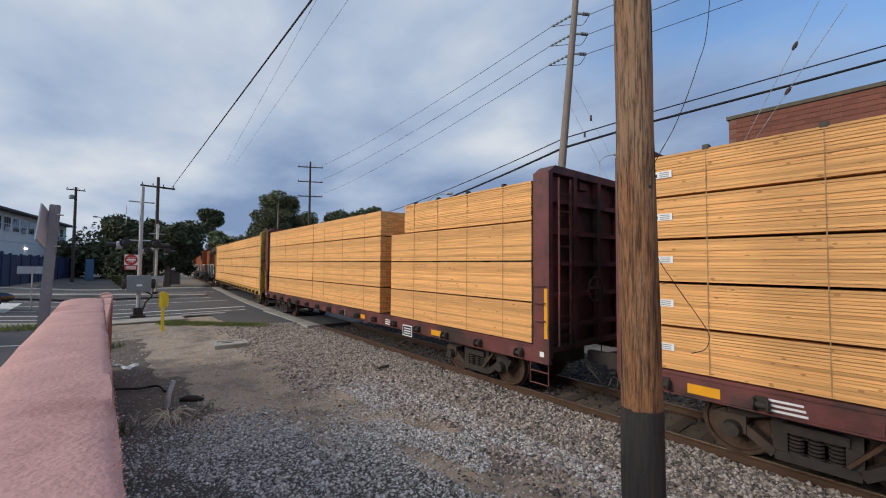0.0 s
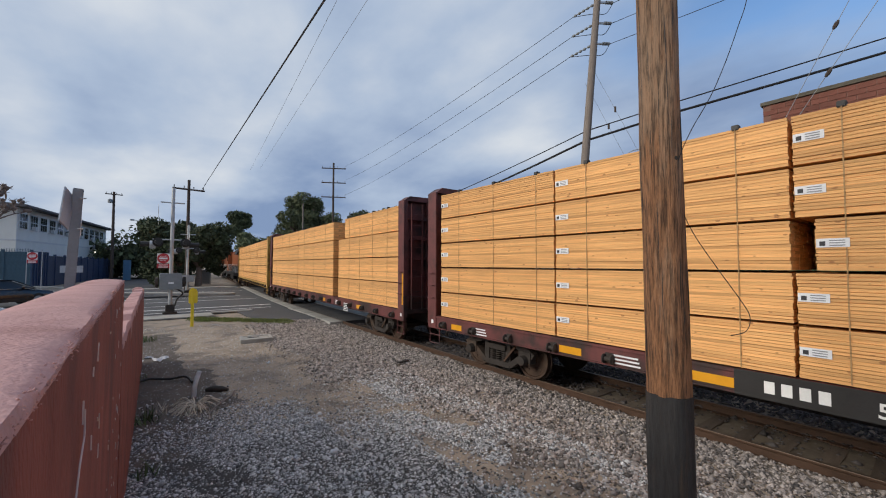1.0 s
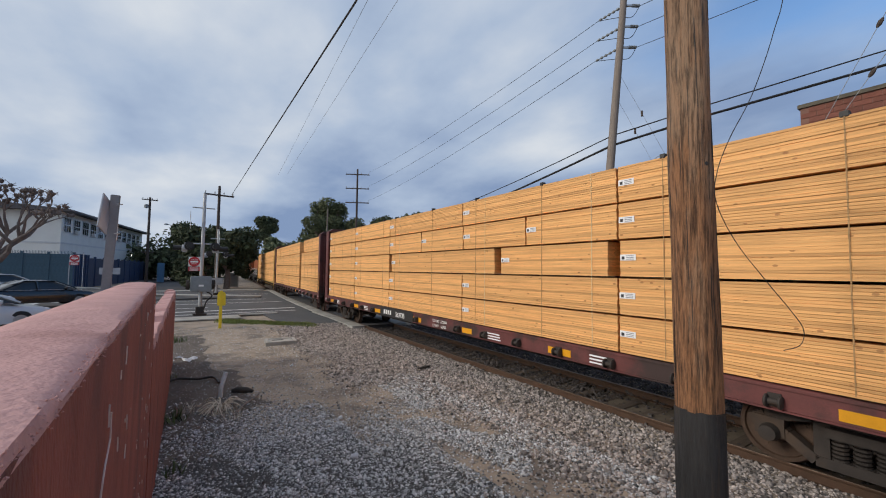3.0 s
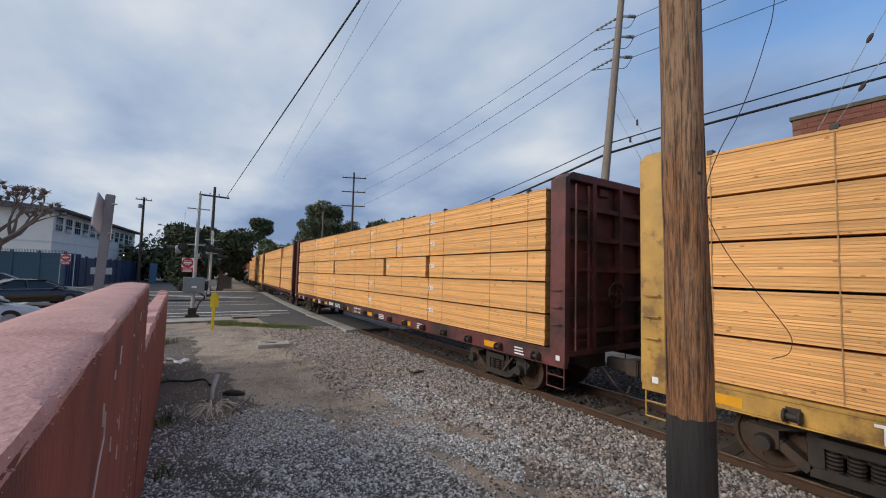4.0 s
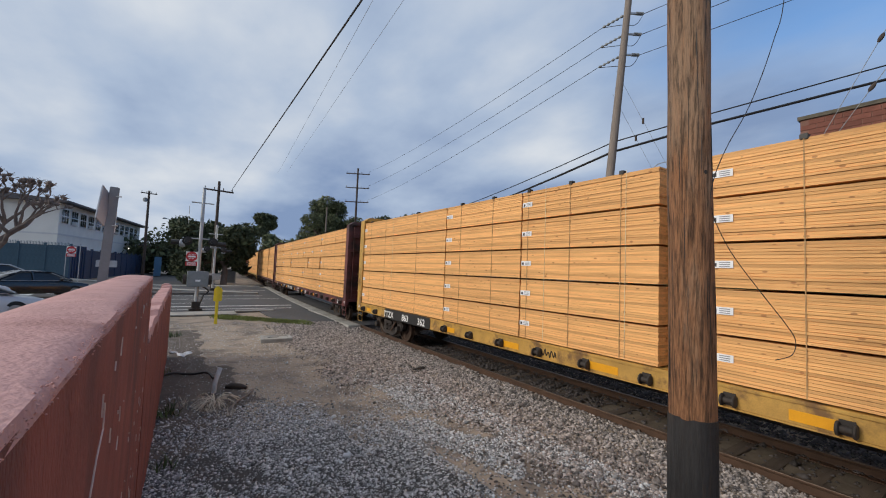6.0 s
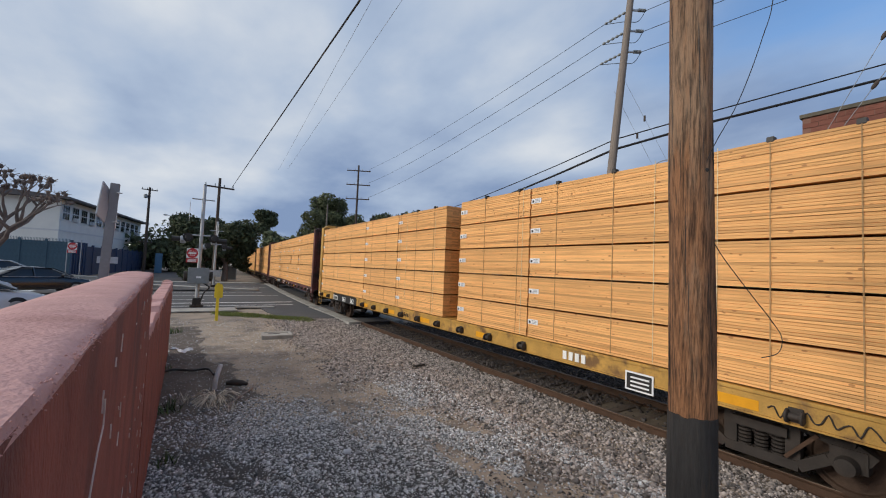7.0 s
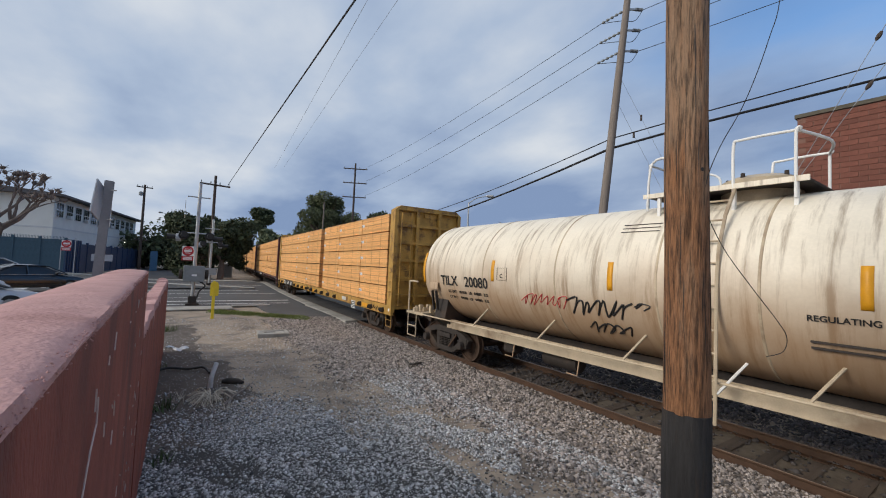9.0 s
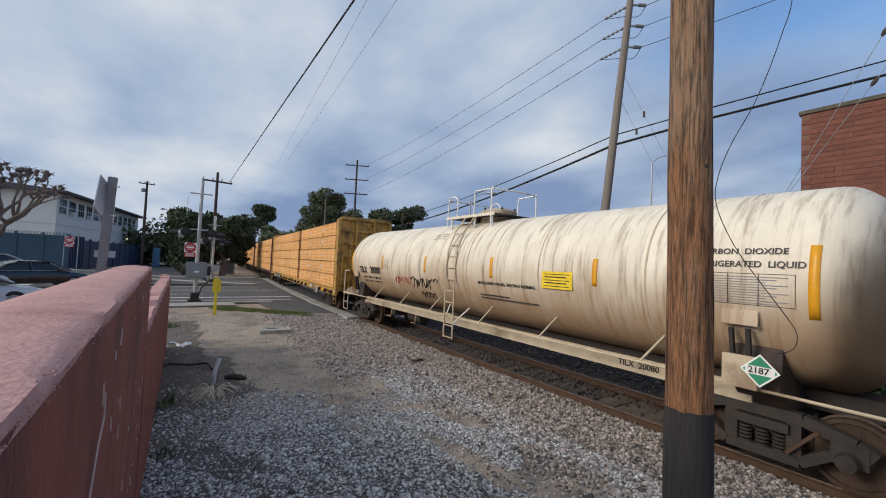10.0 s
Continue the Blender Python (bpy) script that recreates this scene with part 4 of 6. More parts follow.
def street_lamp(x, y, h, reach, turn):
    lamp = thing("street_lamp", "grey steel street lamp with a curved arm", "street lamp", at=pose(x, y, -.1, 0, 0, turn), group="street lamps")
    part("pole_shaft", Shape().tube([(0, 0, 0), (0, 0, h)], [.12, .07], 10), GALV, lamp, smooth=True)
    part("arm", Shape().tube(loop([(0, 0, h - .1), (reach * .4, 0, h + .45), (reach, 0, h + .7)]), .045, 8), GALV, lamp, smooth=True)
    part("lamp_head", Shape().spin([(-.4, .05), (-.2, .14), (.3, .16), (.42, .05)], "x", 10, (reach + .2, 0, h + .7)), GALV, lamp, smooth=True)


street_lamp(24.8, 31.4, 9.4, 1.9, -38)
street_lamp(39.6, 21.0, 14.0, 1.6, -38)
street_lamp(1.6, 92.0, 10.0, 2.6, -150)


# ---- crossing signals and signs ----
def sign_plate(name, label, at, parent=None, double=True):
    """A red do-not-enter sign over a smaller red plate."""
    root = parent or thing(name, label, "traffic sign", at=at)
    m = (at if parent else Matrix()) @ Matrix.Scale(.74, 4)
    part("sign_board", Shape().box(-.37, .37, -.006, .006, 0, .72), WHITE_PAINT, root, "white sign board", bevel=0.003, at=m)
    part("red_disc", Shape().spin([(-.010, .362), (-.016, .362)], "y", 28, (0, 0, .36)), SIGN_RED, root, "red disc", at=m)
    part("white_bar", Shape().box(-.25, .25, -.022, -.018, .30, .42), WHITE_PAINT, root, at=m)
    lettering("DO NOT", .11, WHITE_PAINT, root, m @ pose(-.20, -.02, .46, 90, 0, 0))
    lettering("ENTER", .11, WHITE_PAINT, root, m @ pose(-.18, -.02, .17, 90, 0, 0))
    if double:
        part("lower_plate", Shape().box(-.37, .37, -.006, .006, -.34, -.03), SIGN_RED, root, "smaller red plate", bevel=0.003, at=m)
        for z in (-.13, -.22, -.30):
            part("text_bar", Shape().box(-.28, .28, -.012, -.008, z, z + .045), WHITE_PAINT, root, at=m)
    return root


def crossing_signal(x, y, h, box, face, group="crossing signals"):
    sig = thing("crossing_signal", "silver railway crossing signal mast with lights and a control box" if box else "silver railway crossing signal mast on the island", "crossing signal",
                at=pose(x, y, lie(x, y)), group=group)
    part("mast", Shape().tube([(0, 0, 0), (0.02, 0, h)], [.10, .085], 14), GALV, sig, "silver painted steel mast", smooth=True)
    part("base", Shape().box(-.32, .32, -.32, .32, 0, .12).box(-.2, .2, -.2, .2, .12, .5), GRIME, sig, "dark cast base", bevel=0.02)
    for z, w in ((4.0, .85), (h - .82, .55)):
        part("crossbar", Shape().tube([(-w, 0, z), (w, 0, z)], .035, 8), GALV, sig, smooth=True)
    for sx in (-1, 1):
        light = part("signal_light", Shape().spin([(-.02, .24), (.02, .24)], "y", 24, (sx * .62, -.08, 3.85)), BLACK_PAINT, sig, "round black backing disc of a signal light")
        part("hood", Shape().spin([(-.42, .13), (-.05, .14), (.1, .12)], "y", 14, (sx * .62, -.08, 3.85)), BLACK_PAINT, light, smooth=True)
        light2 = part("signal_light", Shape().spin([(-.26, .04), (-.20, .21), (.04, .21)], "x", 20, (sx * .75, .15, 3.72)), SIGN_BACK, sig, "side facing signal light")
        part("hood", Shape().spin([(0, .14), (.55, .13)], "x", 12, (sx * .75 - (.62 if sx < 0 else .0), .15, 3.75)), BLACK_PAINT, light2, smooth=True)
    for a in (42, -42):
        part("crossbuck_blade", Shape().box(-.012, .012, -.11, .11, -.62, .62), WHITE_PAINT, sig, "white crossbuck blade seen edge-on", at=pose(-.62 if box else .1, .1, 5.35, a, 0, -2))
    if box:
        part("control_box", Shape().box(-.50, .50, -.38, .30, 1.32, 2.18), GREYBOX, sig, "grey steel gate control box", bevel=0.03)
        part("box_door", Shape().box(-.40, .40, -.40, -.375, 1.42, 2.08), GREYBOX, sig, bevel=0.01)
        part("notice", Shape().box(-.12, .12, -.406, -.402, 1.62, 1.72), LABEL, sig, "small white notice")
        for sx in (-1, 1):
            part("counterweight", Shape().spin([(-.07, .26), (.07, .26)], "x", 16, (sx * .62, 0, 1.72)), GRIME, sig, "round gate counterweight")
        part("conduit", Shape().tube(loop([(.25, -.2, 1.35), (.55, -.25, 1.1), (.3, -.25, .8), (.2, -.2, .4)]), .04, 8), BLACK_PAINT, sig, "bent black conduit")
        sign_plate("", "", pose(-.36, -.12, 2.72), sig)
    else:
        part("control_box", Shape().box(-.48, .48, -.2, .2, 1.2, 1.75), GALV, sig, "grey railed equipment box", bevel=0.02)
        part("guard_rail", Shape().tube([(-.55, -.3, 1.75), (.55, -.3, 1.75), (.55, -.3, 1.35), (-.55, -.3, 1.35), (-.55, -.3, 1.75)], .025, 6), GALV, sig)


crossing_signal(1.50, 26.35, 6.85, True, 0)
crossing_signal(3.4, 39.95, 6.0, False, 0)
dne = sign_plate("do_not_enter_sign", "red and white do not enter sign on two posts", pose(-6.0, 41.2, 2.95, 0, 0, 6))
for dx in (-.28, .5):
    part("post", Shape().beam((dx, .03, -2.6), (dx, .03, .75 if dx > 0 else .1), .05, .05), GALV, dne)


def street_name_sign():
    s = thing("street_sign", "small white street sign on a thin post", "traffic sign", at=pose(-3.0, 33.0, lie(-3, 33)))
    part("post", Shape().tube([(0, 0, 0), (0, 0, 2.35)], .035, 8), GALV, s)
    part("sign_board", Shape().box(-.62, .42, -.01, .01, 2.0, 2.42), SIGN_BACK, s, bevel=0.004)


street_name_sign()


def leaning_sign():
    """A sign behind the wall, seen from its back edge."""
    s = thing("parking_sign", "back of a white sign on a leaning grey metal post", "traffic sign")
    foot, top = Vector((-.57, 5.30, -.1)), Vector((-.40, 4.95, 3.31))
    part("post", Shape().beam(foot, top, .072, .03, up=(0, 1, 0)), POST_GREY, s, "flat grey steel post", bevel=0.006)
    m = Matrix.Translation((-.445, 4.95, 3.05)) @ Euler((radians(-2), radians(21), radians(76))).to_matrix().to_4x4()
    part("sign_board", Shape().box(-.19, .0, -.006, .006, -.13, .20), SIGN_BACK, s, "pale aluminium sign back", bevel=0.003, at=m)
    part("sign_board", Shape().box(.0, .28, -.006, .006, -.06, .16), WHITE_PAINT, s, "second sign seen nearly edge-on", bevel=0.003, at=Matrix.Translation((-.405, 4.99, 2.98)) @ Euler((0, radians(4), radians(90))).to_matrix().to_4x4())
    for z in (2.95, 3.22):
        c = foot.lerp(top, (z + .1) / 3.41)
        part("bolt", Shape().tube([c + Vector((.02, -.03, 0)), c + Vector((.06, -.05, 0))], .006, 6), GALV, s)


leaning_sign()


def marker_post():
    s = thing("marker_post", "yellow plastic marker post standing in dirt", "marker post", at=pose(1.96, 20.36, -.1))
    part("post", Shape().box(-.06, .06, -.03, .03, 0, 1.72), POST_YELLOW, s, bevel=0.012)
    out = [(-.14, 1.1), (-.11, 1.06), (.16, 1.06), (.19, 1.1), (.19, 1.55), (.14, 1.66), (-.10, 1.66), (-.14, 1.55)]
    part("marker_head", Shape().prism(out, "y", .032, .05), POST_YELLOW, s, "wider yellow head of the marker")


marker_post()


def handhole():
    s = thing("concrete_vault", "small concrete utility vault set in the dirt", "utility vault", at=pose(3.5, 15.75, -.12, 0, 0, -8))
    sh = Shape()
    for a in ((-.52, .52, -.46, -.34), (-.52, .52, .34, .46), (-.52, -.40, -.34, .34), (.40, .52, -.34, .34)):
        sh.box(*a, 0, .15)
    part("rim", sh, CONCRETE, s, "chipped concrete rim", bevel=0.012)
    part("lid", Shape().box(-.39, .39, -.33, .33, 0, .125), CONCRETE, s, "concrete lid", bevel=0.01)
    part("slot", Shape().box(-.28, .1, .05, .13, .1, .14), BLACK_PAINT, s)


handhole()


def signal_cabinet():
    s = thing("signal_cabinet", "grey railway equipment cabinet beyond the street", "cabinet", at=pose(7.6, 65.5, -.2))
    part("body", Shape().box(-.75, .75, -.6, .6, 0, 2.0), GALV, s, bevel=0.03)
    part("roof", Shape().box(-.8, .8, -.65, .65, 2.0, 2.1), GALV, s, bevel=0.02)
    part("door", Shape().box(-.6, .6, -.63, -.6, .15, 1.9), GREYBOX, s, bevel=0.01)


signal_cabinet()


# ---- plants ----
def leaf_cloud(blobs, count, size, seed, squash=0.8):
    """Leaf sprays around the surfaces and insides of several lumps, with ragged edges."""
    rng = np.random.default_rng(seed)
    w = np.array([b[3] ** 2 for b in blobs]); w /= w.sum()
    pick = rng.choice(len(blobs), count, p=w)
    d = rng.normal(size=(count, 3)); d /= np.linalg.norm(d, axis=1)[:, None]
    rad = 1 - 0.55 * rng.random(count) ** 2.2
    rad *= 1 + 0.16 * np.sin(d[:, 0] * 9 + pick) * np.sin(d[:, 1] * 8 + 2 * pick) + 0.10 * np.sin(d[:, 2] * 17 + d[:, 0] * 13)
    B = np.array(blobs)[pick]
    c = B[:, :3] + d * (rad * B[:, 3])[:, None] * np.array((1, 1, squash))
    sz = (size * rng.lognormal(0, .35, count))[:, None]
    a = rng.normal(size=(count, 3)); a /= np.linalg.norm(a, axis=1)[:, None]
    b = np.cross(a, rng.normal(size=(count, 3))); b /= np.linalg.norm(b, axis=1)[:, None]
    sh_v = np.stack([c - a * sz, c + b * sz * .5, c + a * sz, c - b * sz * .5], 1).reshape(-1, 3).tolist()
    sh_f = np.arange(count * 4).reshape(-1, 4).tolist()
    return sh_v, sh_f


def tree(name, label, x, y, z, trunk_h, trunk_r, blobs, count, size, seed, material):
    t = thing(name, label, "tree", at=pose(x, y, z))
    rng = random.Random(seed)
    tr = Shape().tube([(0, 0, -.3), (.1, 0, trunk_h * .5), (.0, .1, trunk_h)], [trunk_r * 1.2, trunk_r, trunk_r * .7], 10)
    for b in blobs:
        tr.tube([(0, 0, trunk_h * .75), (b[0] * .5, b[1] * .5, (trunk_h + b[2]) * .5), (b[0], b[1], b[2] + .3 * b[3])], [trunk_r * .55, trunk_r * .35, trunk_r * .12], 6)
    part("trunk", tr, BARK, t, smooth=True)
    v, f = leaf_cloud(blobs, count, size, seed)
    me = bpy.data.meshes.new("crown")
    me.from_pydata(v, [], f)
    me.materials.append(material)
    part("crown", me, material, t)


def ring_blobs(rx, rz0, rz1, n, r, seed):
    rng = random.Random(seed)
    return [(rng.uniform(-rx, rx), rng.uniform(-rx, rx) * .8, rng.uniform(rz0, rz1), r * rng.uniform(.7, 1.2)) for _ in range(n)]


tree("tree", "dense dark round tree behind the crossing signals", 3.7, 61, 0, 3, .35, ring_blobs(2.6, 2.2, 7.5, 26, 1.4, 1), 24000, .17, 1, LEAF)
tree("tree", "dense dark tree beside the side street", 6.3, 60, 0, 3, .35, ring_blobs(2.5, 1.8, 7.2, 22, 1.4, 2), 22000, .17, 2, LEAF)
tree("tree", "low dark shrubby tree beside the street", 2.0, 58, .1, 1.2, .2, ring_blobs(1.2, .8, 3.0, 8, 1.1, 3), 8000, .15, 3, LEAF)
tree("tree", "tall narrow dark tree in the distance", 25.9, 142, 0, 12, .5, ring_blobs(2.0, 12.0, 18.5, 16, 1.9, 4), 12000, .28, 4, LEAF)
tree("tree", "large olive green spreading tree behind the train", 24.5, 74, 0, 7, .6, ring_blobs(4.0, 6.0, 11.5, 34, 1.7, 15) + ring_blobs(2.6, 10.5, 14.6, 22, 1.35, 16) + ring_blobs(4.9, 8.0, 12.0, 10, .9, 17), 44000, .17, 5, LEAF2)
tree("tree", "olive green tree beyond the tracks", 32.8, 62.4, 0, 5, .4, ring_blobs(3.6, 6.5, 11.6, 20, 1.4, 6), 16000, .19, 6, LEAF)
tree("tree", "green tree behind the brick building", 30.6, 10.6, 0, 5, .3, ring_blobs(1.5, 4.6, 7.7, 10, 1.2, 7), 12000, .13, 7, LEAF2)
tree("tree", "dark tree far along the line", 6.5, 118, 0, 4, .4, ring_blobs(4, 3, 9, 12, 2.6, 8), 9000, .35, 8, LEAF)
tree("tree", "olive tree far along the line", 28.5, 122, 0, 4, .4, ring_blobs(5, 4, 10.5, 14, 2.6, 9), 10000, .35, 9, LEAF2)
tree("tree", "far olive tree behind the parked train", 36.0, 112, 0, 4, .4, ring_blobs(5, 4, 10, 14, 2.6, 10), 10000, .35, 10, LEAF2)


def woods(name, label, x0, x1, y0, y1, h, n, count, size, seed, material):
    rng = random.Random(seed)
    blobs = []
    for i in range(n):
        u = rng.random()
        r = rng.uniform(.35, .6) * h
        blobs.append((x0 + (x1 - x0) * u + rng.uniform(-3, 3), y0 + (y1 - y0) * u + rng.uniform(-3, 3), rng.uniform(.25, .75) * h, r))
    v, f = leaf_cloud(blobs, count, size, seed)
    me = bpy.data.meshes.new(name)
    me.from_pydata(v, [], f)
    me.materials.append(material)
    tagged(new(name, me), label, "woods", kind="stuff")


woods("far_woods", "dark belt of far trees along the horizon", -60, 60, 170, 160, 8, 46, 9000, .9, 21, LEAF)
woods("far_woods", "far trees beside the blue fence", -14, 0, 100, 98, 6.5, 14, 4000, .5, 22, LEAF2)
woods("far_woods", "trees beyond the railway", 20, 80, 120, 30, 8, 30, 9000, .6, 23, LEAF)
woods("far_woods", "dense dark trees closing the side street", 1.0, 6.5, 90, 100, 8.0, 14, 8000, .35, 24, LEAF)
woods("far_woods", "trees and shrubs behind the ivy hedge", 26, 46, 26, 6, 6.0, 22, 14000, .2, 26, LEAF2)
woods("far_woods", "trees beyond the parking lot", -120, -60, 40, 120, 9, 20, 4000, .9, 25, LEAF)


def ivy_hedge():
    v, f = [], []
    rng = np.random.default_rng(12)
    for i in range(26000):
        y, z = rng.uniform(-7.5, 7.2), rng.uniform(-.15, 2.55)
        bulge = .35 * noise.noise((y * .8, z * .9, 3)) + .12 * noise.noise((y * 3, z * 3, 1)) + (.25 if z < 2.2 else .25 - (z - 2.2) * .8)
        c = np.array((14.6 - bulge + rng.uniform(-.03, .2), y, z))
        s = .06 * rng.lognormal(0, .3)
        a = rng.normal(size=3) * (.4, 1, 1); a /= np.linalg.norm(a)
        b = np.cross(a, (1, rng.normal() * .5, rng.normal() * .5)); b /= np.linalg.norm(b)
        n = len(v)
        v += [tuple(c - a * s), tuple(c + b * s * .7), tuple(c + a * s), tuple(c - b * s * .7)]
        f.append((n, n + 1, n + 2, n + 3))
    me = bpy.data.meshes.new("ivy_hedge")
    me.from_pydata(v, [], f)
    me.materials.append(IVY)
    tagged(new("ivy_hedge", me), "dense dark green ivy hedge beside the railway", "hedge", kind="stuff")
    thing("hedge_fence", "dark fence overgrown by ivy", "fence", shape=Shape().box(14.62, 14.75, -7.5, 7.2, -.2, 2.3), material=IVY, kind="structure")


ivy_hedge()


def pollard():
    t = thing("bare_tree", "bare pollarded tree with knobbly pale branches", "tree", at=pose(-5.75, 23.2, lie(-5.75, 23.2)))
    rng = random.Random(5)
    sh = Shape()
    tips = []

    def limb(p, d, ln, r, depth):
        pts, rad = [p], [r]
        for i in range(3):
            d = (d + Vector((rng.uniform(-.3, .3), rng.uniform(-.3, .3), rng.uniform(-.05, .25)))).normalized()
            p = p + d * (ln / 3)
            pts.append(p)
            rad.append(r * (1 - .18 * (i + 1)))
        sh.tube(pts, rad, 7)
        if depth == 0:
            tips.append((p, d))
            return
        for k in range(rng.choice((2, 3))):
            limb(p, (d + Vector((rng.uniform(-1, 1), rng.uniform(-.7, .7), rng.uniform(-.1, .6)))).normalized(), ln * rng.uniform(.55, .8), r * .55, depth - 1)

    sh.tube([(-.6, 0, -.4), (-.45, 0, 1.0), (-.1, 0, 2.3)], [.3, .24, .2], 10)
    for d in ((-.7, .1, .7), (-.2, .2, .9), (.55, 0, .75), (.95, -.1, .45), (-1, -.2, .45), (.22, .15, 1), (.05, -.25, 1), (.6, .3, .95)):
        limb(Vector((-.15, 0, 2.25)), Vector(d).normalized(), 1.42, .13, 3)
    part("trunk", sh, BARK, t, "pale grey pruned trunk and limbs", smooth=True)
    tw = Shape()
    for p, d in tips:
        tw.tube([p - d * .08, p, p + d * .08], [.05, .085, .05], 6)
        for k in range(7):
            q = p + Vector((rng.uniform(-.2, .2), rng.uniform(-.2, .2), rng.uniform(.0, .16)))
            tw.tube([p, q], [.014, .006], 4)
    tagged(part("pruned_growth", tw, BARK, t, "pruned knobs and short twigs"), kind="stuff")


pollard()


def blades(name, label, spots, count, height, width, material, seed, splay=.5):
    """Tufts of thin blades on the ground."""
    rng = random.Random(seed)
    v, f = [], []
    for (x, y, r, n) in spots:
        for i in range(n):
            a, d = rng.uniform(0, 6.28), r * math.sqrt(rng.random())
            px, py = x + d * math.cos(a), y + d * math.sin(a)
            z = lie(px, py) + .0
            h, w = height * rng.uniform(.5, 1.3), width * rng.uniform(.6, 1.3)
            b = rng.uniform(0, 6.28)
            lean = Vector((math.cos(b), math.sin(b), 0)) * h * rng.uniform(0, splay)
            s = Vector((-math.sin(b), math.cos(b), 0)) * w
            p = Vector((px, py, z))
            k = len(v)
            v += [tuple(p - s), tuple(p + s), tuple(p + lean * .5 + s * .6 + Vector((0, 0, h * .6))), tuple(p + lean * .5 - s * .6 + Vector((0, 0, h * .6))), tuple(p + lean + Vector((0, 0, h)))]
            f += [(k, k + 1, k + 2, k + 3), (k + 3, k + 2, k + 4)]
    me = bpy.data.meshes.new(name)
    me.from_pydata(v, [], f)
    me.materials.append(material)
    tagged(new(name, me), label, "grass", kind="stuff")


rr = random.Random(31)
blades("grass", "strip of short green grass by the street", [(2.3 + 3.3 * u, 22.9 - 3.2 * u + rr.uniform(-.5, .45), .42, 60) for u in [rr.random() for _ in range(110)]], 0, .09, .012, GRASS, 1)
blades("grass", "short green lawn beside the sidewalk", [(-1.2 - 9 * rr.random(), 26.6 + rr.uniform(-.9, .7) - 2.6, .5, 45) for _ in range(150)], 0, .10, .014, GRASS, 2)
blades("weeds", "sparse green weeds by the wall", [(.22, 8.9, .22, 46), (.18, 6.7, .14, 16), (.3, 17.8, .4, 90), (.5, 4.2, .15, 14), (.1, 12, .2, 20)], 0, .20, .012, WEED, 3, 1.2)
blades("dry_grass", "dry pale stalks in the dirt", [(.95, 8.9, .30, 150), (.6, 9.3, .25, 40), (1.1, 8.4, .2, 50)], 0, .14, .006, DRYGRASS, 4, 1.6)


# ---- litter and debris on the dirt ----
def debris():
    root = thing("root_clump", "dry upturned root clump with pale stems", "debris", at=pose(.98, 9.2, -.1))
    rng = random.Random(6)
    part("stem", Shape().tube(loop([(.05, .75, -.02), (.06, .7, .24), (.14, .72, .52)]), [.045] * 13, 8), LITTER, root, "pale bleached upright stub", smooth=True)
    for i in range(46):
        a = rng.uniform(0, 6.28)
        d = Vector((math.cos(a), math.sin(a), rng.uniform(.1, .5))) * rng.uniform(.2, .5)
        part("root", Shape().tube(loop([(0, 0, .0), tuple(d * .5 + Vector((0, 0, .06))), tuple(d - Vector((0, 0, d.z * .8)))]), [.011] * 13, 5), DRYGRASS, root)
    log = thing("charred_log", "short dark piece of rotten wood lying on dirt", "debris", at=pose(1.46, 10.05, -.06, 0, 0, -30))
    part("wood", Shape().tube([(-.22, 0, 0), (-.1, .01, .015), (.1, 0, .01), (.24, -.02, 0)], [.04, .075, .07, .03], 9), GRIME, log, smooth=True)
    thing("branch", "long thin dry branch on the ground", "debris", shape=Shape().tube(loop([(1.1, 8.5, -.06), (1.35, 8.95, -.03), (1.62, 9.4, -.05), (1.75, 9.75, -.06)]), .02, 6), material=GREYPOLE, smooth=True)
    thing("cut_cable", "dark broken cable lying in the dirt", "debris", shape=Shape().tube(loop([(.05, 11.6, -.05), (.3, 11.75, -.02), (.7, 11.6, -.05), (1.0, 11.4, 0), (1.1, 11.0, -.05)]), .028, 6), material=BLACK_PAINT, smooth=True)
    rng = random.Random(8)
    for i, (x, y) in enumerate(((.5, 14.2), (.72, 14.35), (.62, 14.0), (.35, 14.6), (.2, 12.7), (.25, 9.7), (.5, 8.0), (1.0, 15.7), (1.84, 5.95), (2.95, 11.9), (.1, 15.2))):
        sh = Shape()
        n = 9
        for k in range(n):
            a = 6.28 * k / n
            r = rng.uniform(.05, .17) * (1 if i < 4 else .45)
            sh.v.append((r * math.cos(a), r * math.sin(a) * .7, rng.uniform(.0, .09)))
        sh.v.append((0, 0, .10 if i < 4 else .04))
        sh.f = [(k, (k + 1) % n, n) for k in range(n)]
        ob = thing("paper_litter", "crumpled white plastic litter on dirt", "litter", at=pose(x, y, -.11, 0, 0, rng.uniform(0, 360)), shape=sh, material=LITTER, group="litter")
        so = ob.modifiers.new("thickness", "SOLIDIFY"); so.thickness = .004
    cup = thing("paper_cup", "small white paper cup lying in gravel", "litter", at=pose(2.36, 5.8, -.06, 90, 0, 60))
    part("cup", Shape().spin([(-.05, .03), (.05, .04)], "z", 14), LITTER, cup, smooth=True)
    wood = thing("flat_board", "weathered board scrap lying on ballast", "debris", at=pose(6.0, 9.8, -.08, 0, 3, 25))
    part("board", Shape().box(-.25, .25, -.05, .05, 0, .03), GRIME, wood, bevel=0.006)


debris()


